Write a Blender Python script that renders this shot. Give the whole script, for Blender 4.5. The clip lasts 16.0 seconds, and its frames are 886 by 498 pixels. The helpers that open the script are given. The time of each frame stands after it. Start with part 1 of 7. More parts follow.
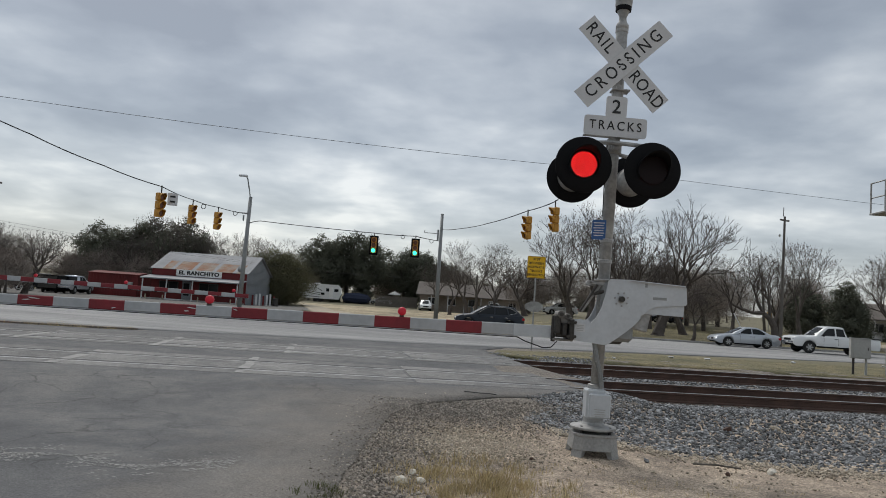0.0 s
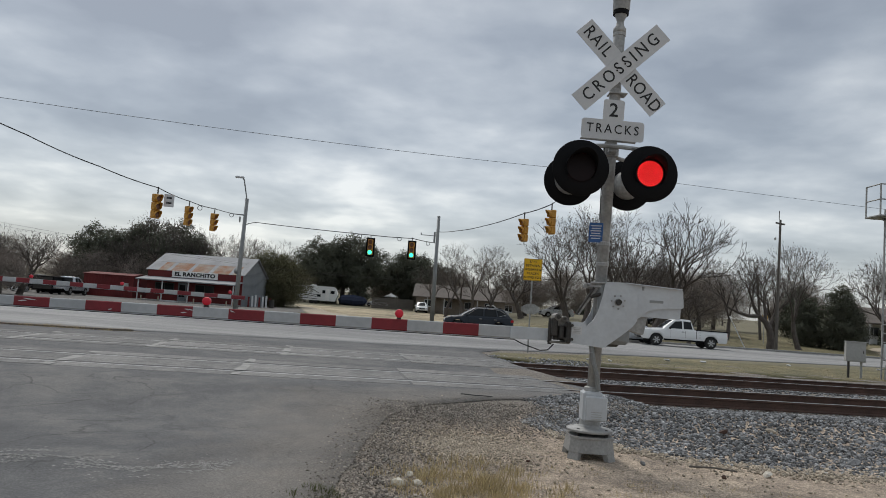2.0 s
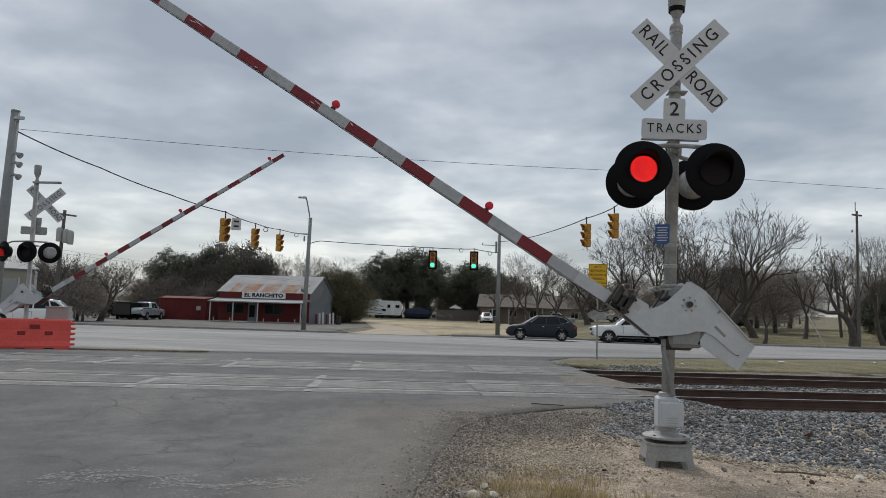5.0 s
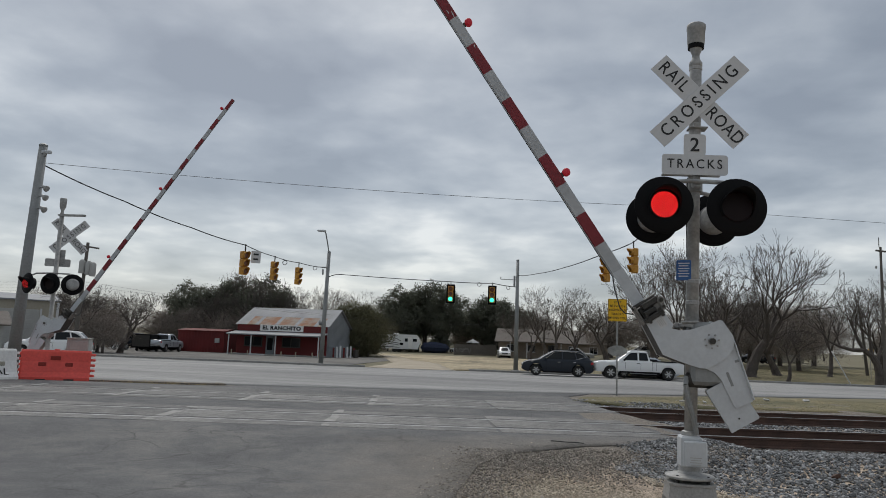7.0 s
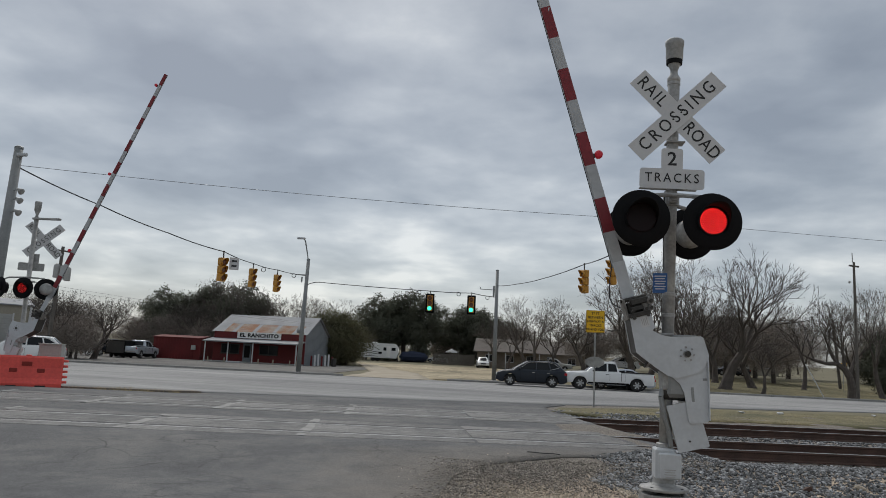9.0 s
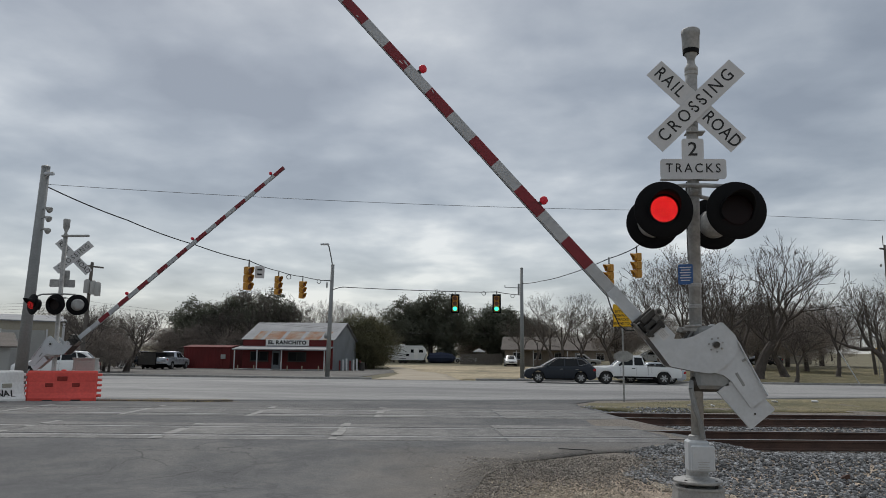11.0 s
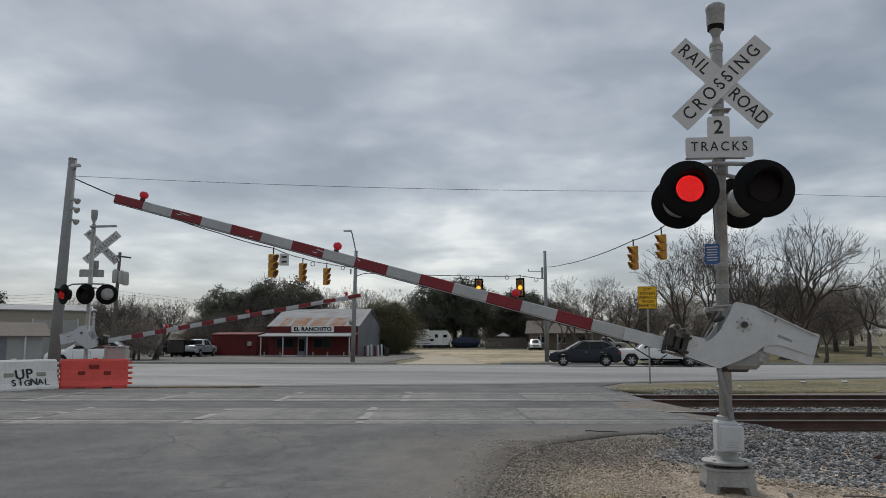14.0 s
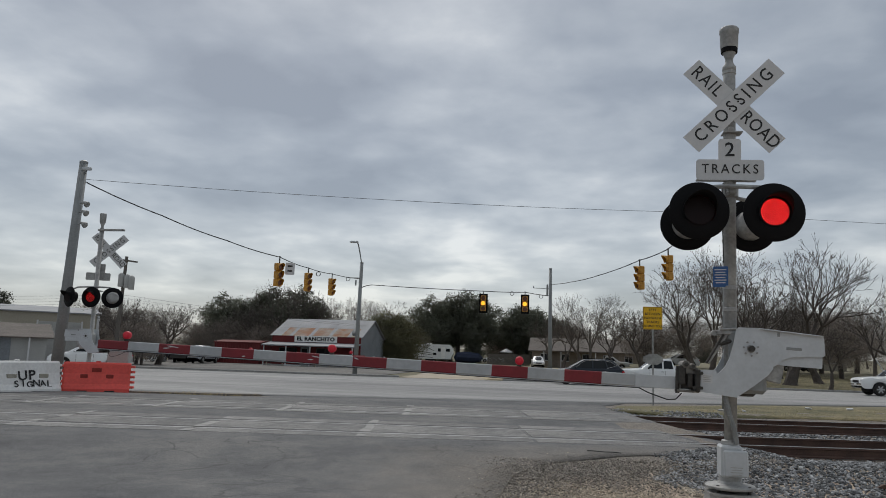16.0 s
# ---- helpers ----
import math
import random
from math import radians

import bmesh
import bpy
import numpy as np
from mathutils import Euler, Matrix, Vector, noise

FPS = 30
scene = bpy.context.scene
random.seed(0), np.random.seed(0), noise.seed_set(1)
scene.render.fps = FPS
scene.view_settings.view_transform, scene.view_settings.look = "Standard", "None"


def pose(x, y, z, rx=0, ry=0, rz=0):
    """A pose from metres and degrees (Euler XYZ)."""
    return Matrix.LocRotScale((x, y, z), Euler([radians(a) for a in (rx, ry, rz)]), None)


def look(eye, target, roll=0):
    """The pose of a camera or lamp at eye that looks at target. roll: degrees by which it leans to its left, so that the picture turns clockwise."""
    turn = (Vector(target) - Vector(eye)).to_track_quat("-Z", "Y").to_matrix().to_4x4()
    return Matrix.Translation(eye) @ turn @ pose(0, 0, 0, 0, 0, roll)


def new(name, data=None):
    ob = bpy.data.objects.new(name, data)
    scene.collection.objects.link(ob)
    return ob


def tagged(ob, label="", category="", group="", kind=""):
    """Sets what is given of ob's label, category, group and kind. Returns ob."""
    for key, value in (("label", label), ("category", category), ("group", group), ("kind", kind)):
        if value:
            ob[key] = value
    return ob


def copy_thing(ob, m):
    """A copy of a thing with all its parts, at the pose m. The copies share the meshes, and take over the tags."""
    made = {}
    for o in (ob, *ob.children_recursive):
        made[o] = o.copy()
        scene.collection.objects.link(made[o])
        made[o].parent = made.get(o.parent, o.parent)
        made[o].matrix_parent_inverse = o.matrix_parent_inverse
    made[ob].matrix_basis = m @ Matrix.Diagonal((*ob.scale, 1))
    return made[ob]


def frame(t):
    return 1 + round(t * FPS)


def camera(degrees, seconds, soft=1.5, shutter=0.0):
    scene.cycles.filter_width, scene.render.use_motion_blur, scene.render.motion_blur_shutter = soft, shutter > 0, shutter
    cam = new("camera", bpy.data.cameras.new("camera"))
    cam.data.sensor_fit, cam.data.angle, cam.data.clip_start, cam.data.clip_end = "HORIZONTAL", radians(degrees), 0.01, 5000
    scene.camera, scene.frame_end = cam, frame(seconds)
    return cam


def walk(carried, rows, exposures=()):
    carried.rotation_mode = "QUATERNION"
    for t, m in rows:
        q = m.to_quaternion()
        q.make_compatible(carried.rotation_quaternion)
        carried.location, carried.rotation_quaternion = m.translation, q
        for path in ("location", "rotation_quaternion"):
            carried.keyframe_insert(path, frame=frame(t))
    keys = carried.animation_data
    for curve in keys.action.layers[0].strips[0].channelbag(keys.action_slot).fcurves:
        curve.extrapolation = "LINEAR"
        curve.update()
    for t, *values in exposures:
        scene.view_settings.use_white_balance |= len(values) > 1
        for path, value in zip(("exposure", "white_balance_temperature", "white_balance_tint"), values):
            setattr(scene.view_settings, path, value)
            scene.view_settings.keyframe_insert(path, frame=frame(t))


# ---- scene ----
cam = camera(62.18, 16.0, soft=0.9)
# hand-held at 1.5 m, swaying a few centimetres: seconds, place, tilt, roll, turn
TURNS = (
    (0, 0.031, 0.025, 1.493, 94.34, -3.99, -0.13),
    (0.5, 0.037, 0.016, 1.491, 94.55, -4.15, -0.89),
    (1, 0.035, 0.027, 1.494, 94.51, -4.18, -1.02),
    (1.5, 0.028, 0.024, 1.493, 94.50, -4.12, -0.77),
    (2, 0.020, 0.016, 1.494, 94.53, -4.15, -0.43),
    (2.5, 0.016, 0.011, 1.496, 94.61, -4.25, -0.19),
    (3, 0.014, 0.018, 1.497, 94.68, -4.67, -0.06),
    (3.5, 0.014, 0.008, 1.492, 94.69, -5.11, 0.44),
    (4, -0.004, 0.019, 1.492, 94.53, -4.90, 1.63),
    (4.5, -0.007, 0.022, 1.486, 94.59, -3.56, 3.29),
    (5, 0.001, 0.006, 1.497, 95.10, -1.80, 4.60),
    (7.5, -0.020, 0.004, 1.507, 98.19, -2.38, 6.04),
    (8, -0.002, -0.008, 1.512, 98.53, -2.98, 5.36),
    (8.5, -0.002, 0.008, 1.517, 98.69, -3.16, 4.40),
    (9, -0.000, 0.005, 1.512, 98.48, -2.83, 4.31),
    (11.5, 0.006, -0.023, 1.511, 98.47, -0.26, 6.99),
    (12, -0.011, -0.020, 1.505, 98.55, -0.60, 7.95),
    (12.5, -0.019, -0.029, 1.505, 98.41, -0.83, 8.64),
    (13, -0.017, -0.035, 1.506, 98.25, -0.75, 8.81),
    (13.5, -0.004, -0.023, 1.498, 97.80, -0.34, 8.64),
    (14, -0.008, -0.020, 1.496, 97.27, -0.07, 8.31),
    (14.5, -0.015, -0.025, 1.503, 97.26, -0.25, 8.21),
    (15, -0.030, -0.001, 1.499, 97.74, -0.73, 8.56),
    (15.5, -0.031, -0.005, 1.503, 98.06, -1.18, 8.93),
    (16, -0.029, -0.013, 1.500, 98.35, -1.87, 8.51),
)
EXPOSURES = ((0, 0.30), (3, 0.30), (5, 0.31), (7.5, 0.17), (9, 0.17), (11.5, 0.17), (13, 0.18), (16, 0.16))
walk(cam, [(t, pose(x, y, z, rx, ry, rz)) for t, x, y, z, rx, ry, rz in TURNS], EXPOSURES)

# ---- light ----
SUN_EL, SUN_AZ = radians(50), radians(-25)
world = bpy.data.worlds.new("overcast_sky")
scene.world = world
world.use_nodes = True
wn = world.node_tree
wn.nodes.clear()


def wnode(kind, **props):
    n = wn.nodes.new(kind)
    for key, value in props.items():
        setattr(n, key, value)
    return n


def wmath(op, a, b=None):
    n = wnode("ShaderNodeMath", operation=op)
    for i, v in enumerate((a, b)):
        if v is None:
            continue
        if isinstance(v, (int, float)):
            n.inputs[i].default_value = v
        else:
            wn.links.new(v, n.inputs[i])
    return n.outputs[0]


sky = wnode("ShaderNodeTexSky", sky_type="NISHITA", sun_disc=False, sun_elevation=SUN_EL, sun_rotation=SUN_AZ)
sky_bg = wnode("ShaderNodeBackground")
sky_bg.inputs[1].default_value = 0.02
wn.links.new(sky.outputs[0], sky_bg.inputs[0])
# a cloud deck: the view direction meets a flat layer overhead
co = wnode("ShaderNodeTexCoord")
sep = wnode("ShaderNodeSeparateXYZ")
wn.links.new(co.outputs["Generated"], sep.inputs[0])
up = wmath("ADD", wmath("MAXIMUM", sep.outputs[2], 0.0), 0.17)
com = wnode("ShaderNodeCombineXYZ")
wn.links.new(wmath("DIVIDE", sep.outputs[0], up), com.inputs[0])
wn.links.new(wmath("DIVIDE", sep.outputs[1], up), com.inputs[1])
com.inputs[2].default_value = 5.3


def wnoise(scale, detail, rough, distortion):
    n = wnode("ShaderNodeTexNoise")
    n.inputs["Scale"].default_value, n.inputs["Detail"].default_value = scale, detail
    n.inputs["Roughness"].default_value, n.inputs["Distortion"].default_value = rough, distortion
    wn.links.new(com.outputs[0], n.inputs["Vector"])
    return n.outputs[0]


big, mid, small = wnoise(0.8, 2, 0.45, 0.2), wnoise(1.9, 3, 0.5, 0.2), wnoise(5.0, 5, 0.55, 0.1)
thick = wmath("ADD", wmath("ADD", wmath("MULTIPLY", big, 0.38), wmath("MULTIPLY", mid, 0.47)), wmath("MULTIPLY", small, 0.17))
ramp = wnode("ShaderNodeValToRGB")
ramp.color_ramp.elements[0].position, ramp.color_ramp.elements[0].color = 0.375, (0.88, 0.885, 0.86, 1)
ramp.color_ramp.elements[1].position, ramp.color_ramp.elements[1].color = 0.64, (0.27, 0.295, 0.327, 1)
for where, tone in ((0.42, (0.69, 0.71, 0.71, 1)), (0.46, (0.555, 0.583, 0.602, 1)), (0.51, (0.445, 0.475, 0.502, 1)), (0.57, (0.345, 0.375, 0.408, 1))):
    e = ramp.color_ramp.elements.new(where)
    e.color = tone
wn.links.new(thick, ramp.inputs[0])
# brighter towards the horizon
low = wnode("ShaderNodeMapRange")
low.inputs[1].default_value, low.inputs[2].default_value, low.inputs[3].default_value, low.inputs[4].default_value = 0.0, 0.20, 0.38, 0.0
wn.links.new(sep.outputs[2], low.inputs[0])
lift = wnode("ShaderNodeMix", data_type="RGBA")
wn.links.new(low.outputs[0], lift.inputs[0])
wn.links.new(ramp.outputs[0], lift.inputs[6])
lift.inputs[7].default_value = (0.65, 0.665, 0.66, 1)
cloud_bg = wnode("ShaderNodeBackground")
cloud_bg.inputs[1].default_value = 0.67
wn.links.new(lift.outputs[2], cloud_bg.inputs[0])
both = wnode("ShaderNodeAddShader")
wn.links.new(sky_bg.outputs[0], both.inputs[0])
wn.links.new(cloud_bg.outputs[0], both.inputs[1])
wout = wnode("ShaderNodeOutputWorld")
wn.links.new(both.outputs[0], wout.inputs[0])

sun = new("sun", bpy.data.lights.new("sun", "SUN"))
sun.data.energy, sun.data.angle, sun.data.color = 1.5, radians(25), (1.0, 0.96, 0.9)
sun.matrix_world = look((0, 0, 50), Vector((0, 0, 50)) - Vector((math.sin(SUN_AZ) * math.cos(SUN_EL), math.cos(SUN_AZ) * math.cos(SUN_EL), math.sin(SUN_EL))))


# ---- materials ----
def material(name, color, rough=0.8, metal=0.0, scale=6.0, vary=0.25, color2=None, fine=60.0, bump=0.15, dist=0.01, random_tone=0.0, contrast=0.5, coat=0.0, pieces=None, gloss=0.5):
    """Two scales of noise in tone, fine relief, optional tone per object."""
    m = bpy.data.materials.new(name)
    m.use_nodes = True
    nt = m.node_tree
    bsdf = nt.nodes["Principled BSDF"]
    tc = nt.nodes.new("ShaderNodeTexCoord")

    def nz(sc, det):
        n = nt.nodes.new("ShaderNodeTexNoise")
        n.inputs["Scale"].default_value, n.inputs["Detail"].default_value = sc, det
        nt.links.new(tc.outputs["Object"], n.inputs["Vector"])
        return n

    a, b = nz(scale, 5), nz(fine, 3)
    r = nt.nodes.new("ShaderNodeValToRGB")
    c2 = color2 or tuple(c * (1 - vary) for c in color)
    r.color_ramp.elements[0].position, r.color_ramp.elements[0].color = 0.5 - 0.5 * (1 - contrast), (*c2, 1)
    r.color_ramp.elements[1].position, r.color_ramp.elements[1].color = 0.5 + 0.5 * (1 - contrast), (*color, 1)
    nt.links.new(a.outputs[0], r.inputs[0])
    grain = nt.nodes.new("ShaderNodeMix")
    grain.data_type, grain.blend_type = "RGBA", "MULTIPLY"
    grain.inputs[0].default_value = 1.0
    mr = nt.nodes.new("ShaderNodeMapRange")
    mr.inputs[1].default_value, mr.inputs[2].default_value = 0.25, 0.75
    mr.inputs[3].default_value, mr.inputs[4].default_value = 1 - vary, 1 + vary * 0.6
    nt.links.new(b.outputs[0], mr.inputs[0])
    nt.links.new(r.outputs[0], grain.inputs[6])
    nt.links.new(mr.outputs[0], grain.inputs[7])
    out = grain.outputs[2]
    if random_tone:
        oi = nt.nodes.new("ShaderNodeObjectInfo")
        g = nt.nodes.new("ShaderNodeNewGeometry")
        add = nt.nodes.new("ShaderNodeMath")
        add.operation = "ADD"
        nt.links.new(oi.outputs["Random"], add.inputs[0])
        nt.links.new(g.outputs["Random Per Island"], add.inputs[1])
        mm = nt.nodes.new("ShaderNodeMapRange")
        mm.inputs[1].default_value, mm.inputs[2].default_value = 0.0, 2.0
        mm.inputs[3].default_value, mm.inputs[4].default_value = 1 - random_tone, 1 + random_tone
        nt.links.new(add.outputs[0], mm.inputs[0])
        mx = nt.nodes.new("ShaderNodeMix")
        mx.data_type, mx.blend_type = "RGBA", "MULTIPLY"
        mx.inputs[0].default_value = 1.0
        nt.links.new(out, mx.inputs[6])
        nt.links.new(mm.outputs[0], mx.inputs[7])
        out = mx.outputs[2]
    if pieces:
        g = nt.nodes.new("ShaderNodeNewGeometry")
        pw = nt.nodes.new("ShaderNodeMath")
        pw.operation = "POWER"
        nt.links.new(g.outputs["Random Per Island"], pw.inputs[0])
        pw.inputs[1].default_value = 2.0
        mm = nt.nodes.new("ShaderNodeMapRange")
        mm.inputs[3].default_value, mm.inputs[4].default_value = pieces
        nt.links.new(pw.outputs[0], mm.inputs[0])
        mx = nt.nodes.new("ShaderNodeMix")
        mx.data_type, mx.blend_type = "RGBA", "MULTIPLY"
        mx.inputs[0].default_value = 1.0
        nt.links.new(out, mx.inputs[6])
        nt.links.new(mm.outputs[0], mx.inputs[7])
        out = mx.outputs[2]
    nt.links.new(out, bsdf.inputs["Base Color"])
    bsdf.inputs["Roughness"].default_value, bsdf.inputs["Metallic"].default_value = rough, metal
    bsdf.inputs["Coat Weight"].default_value = coat
    bsdf.inputs["Specular IOR Level"].default_value = gloss
    if bump:
        bp = nt.nodes.new("ShaderNodeBump")
        bp.inputs["Strength"].default_value, bp.inputs["Distance"].default_value = bump, dist
        nt.links.new(b.outputs[0], bp.inputs["Height"])
        nt.links.new(bp.outputs[0], bsdf.inputs["Normal"])
    return m


def glow(name, color, strength, base=(0.02, 0.02, 0.02)):
    m = bpy.data.materials.new(name)
    m.use_nodes = True
    b = m.node_tree.nodes["Principled BSDF"]
    b.inputs["Base Color"].default_value = (*base, 1)
    b.inputs["Emission Color"].default_value = (*color, 1)
    b.inputs["Emission Strength"].default_value = strength
    return m


def glass(name, tint=(0.012, 0.014, 0.016), rough=0.12):
    m = bpy.data.materials.new(name)
    m.use_nodes = True
    b = m.node_tree.nodes["Principled BSDF"]
    b.inputs["Base Color"].default_value = (*tint, 1)
    b.inputs["Roughness"].default_value = rough
    b.inputs["IOR"].default_value = 1.33
    return m


def ground_mix(name, tones, big, mid, grain, vary, crack=0.0, bump=0.5, stretch=1.0, tone=0.0, rim=None):
    """Ground surfaces: stains, blotches, grain of stones and, on paving, cracks."""
    m = bpy.data.materials.new(name)
    m.use_nodes = True
    nt = m.node_tree
    bsdf = nt.nodes["Principled BSDF"]
    tc = nt.nodes.new("ShaderNodeTexCoord")
    mp = nt.nodes.new("ShaderNodeMapping")
    mp.inputs["Scale"].default_value = (stretch, 1.0, 1.0)
    nt.links.new(tc.outputs["Object"], mp.inputs["Vector"])

    def link(a, b):
        nt.links.new(a, b)

    def calc(op, a, b):
        n = nt.nodes.new("ShaderNodeMath")
        n.operation = op
        for i, v in enumerate((a, b)):
            if isinstance(v, (int, float)):
                n.inputs[i].default_value = v
            else:
                link(v, n.inputs[i])
        return n.outputs[0]

    def nz(sc, det, rough, dis=0.0, mapped=True):
        n = nt.nodes.new("ShaderNodeTexNoise")
        n.inputs["Scale"].default_value, n.inputs["Detail"].default_value = sc, det
        n.inputs["Roughness"].default_value, n.inputs["Distortion"].default_value = rough, dis
        link(mp.outputs[0] if mapped else tc.outputs["Object"], n.inputs["Vector"])
        return n.outputs[0]

    def spread(v, lo, hi, a, b):
        n = nt.nodes.new("ShaderNodeMapRange")
        n.inputs[1].default_value, n.inputs[2].default_value, n.inputs[3].default_value, n.inputs[4].default_value = lo, hi, a, b
        link(v, n.inputs[0])
        return n.outputs[0]

    blot = calc("ADD", calc("MULTIPLY", nz(big, 4, 0.6, 0.8), 0.6), calc("MULTIPLY", nz(mid, 5, 0.65, 0.3), 0.4))
    r = nt.nodes.new("ShaderNodeValToRGB")
    r.color_ramp.elements[0].position, r.color_ramp.elements[0].color = 0.38, (*tones[0], 1)
    r.color_ramp.elements[1].position, r.color_ramp.elements[1].color = 0.62, (*tones[2], 1)
    r.color_ramp.elements.new(0.50).color = (*tones[1], 1)
    link(blot, r.inputs[0])
    vor = nt.nodes.new("ShaderNodeTexVoronoi")
    vor.inputs["Scale"].default_value = grain
    link(tc.outputs["Object"], vor.inputs["Vector"])
    stones = nt.nodes.new("ShaderNodeSeparateColor")
    link(vor.outputs["Color"], stones.inputs[0])
    speck = spread(stones.outputs[0], 0.0, 1.0, 1 - vary, 1 + vary)
    g2 = spread(nz(grain * 0.35, 3, 0.7, 0, False), 0.3, 0.7, 1 - vary * 0.7, 1 + vary * 0.7)
    mult = calc("MULTIPLY", speck, g2)
    if tone:
        oi = nt.nodes.new("ShaderNodeObjectInfo")
        mult = calc("MULTIPLY", mult, spread(oi.outputs["Random"], 0, 1, 1 - tone, 1 + tone))
    if crack:
        warp = nt.nodes.new("ShaderNodeMix")
        warp.data_type, warp.blend_type = "RGBA", "ADD"
        warp.inputs[0].default_value = 1.0
        wz = nt.nodes.new("ShaderNodeTexNoise")
        wz.inputs["Scale"].default_value, wz.inputs["Detail"].default_value = 1.5, 4
        link(tc.outputs["Object"], wz.inputs["Vector"])
        link(tc.outputs["Object"], warp.inputs[6])
        link(wz.outputs["Color"], warp.inputs[7])
        ed = nt.nodes.new("ShaderNodeTexVoronoi")
        ed.feature = "DISTANCE_TO_EDGE"
        ed.inputs["Scale"].default_value = 0.8
        link(warp.outputs[2], ed.inputs["Vector"])
        line = spread(ed.outputs["Distance"], 0.0, 0.018, 1.0, 0.0)
        where = spread(nz(0.35, 3, 0.5), 0.46, 0.60, 0.0, crack)
        mult = calc("MULTIPLY", mult, calc("SUBTRACT", 1.0, calc("MULTIPLY", line, where)))
    base = r.outputs[0]
    if rim:
        # dust and crumbled stone where the paving meets the bare dirt
        sx = nt.nodes.new("ShaderNodeSeparateXYZ")
        link(tc.outputs["Object"], sx.inputs[0])
        left = calc("SUBTRACT", -0.65, sx.outputs[0])
        back = calc("SUBTRACT", sx.outputs[1], calc("ADD", 10.2, calc("MULTIPLY", sx.outputs[0], 0.42)))
        away = calc("MULTIPLY", calc("MAXIMUM", left, back), rim[1])
        ragged = calc("ADD", away, calc("MULTIPLY", calc("SUBTRACT", nz(1.7, 5, 0.65, 0.4), 0.5), 2.2))
        dust = nt.nodes.new("ShaderNodeMix")
        dust.data_type = "RGBA"
        link(spread(ragged, -0.25, rim[3], rim[2], 0.0), dust.inputs[0])
        link(base, dust.inputs[6])
        dust.inputs[7].default_value = (*rim[0], 1)
        base = dust.outputs[2]
    mx = nt.nodes.new("ShaderNodeMix")
    mx.data_type, mx.blend_type = "RGBA", "MULTIPLY"
    mx.inputs[0].default_value = 1.0
    link(base, mx.inputs[6])
    link(mult, mx.inputs[7])
    link(mx.outputs[2], bsdf.inputs["Base Color"])
    bsdf.inputs["Roughness"].default_value = 0.88
    bp = nt.nodes.new("ShaderNodeBump")
    bp.inputs["Strength"].default_value, bp.inputs["Distance"].default_value = bump, 0.012
    link(mult, bp.inputs["Height"])
    link(bp.outputs[0], bsdf.inputs["Normal"])
    return m


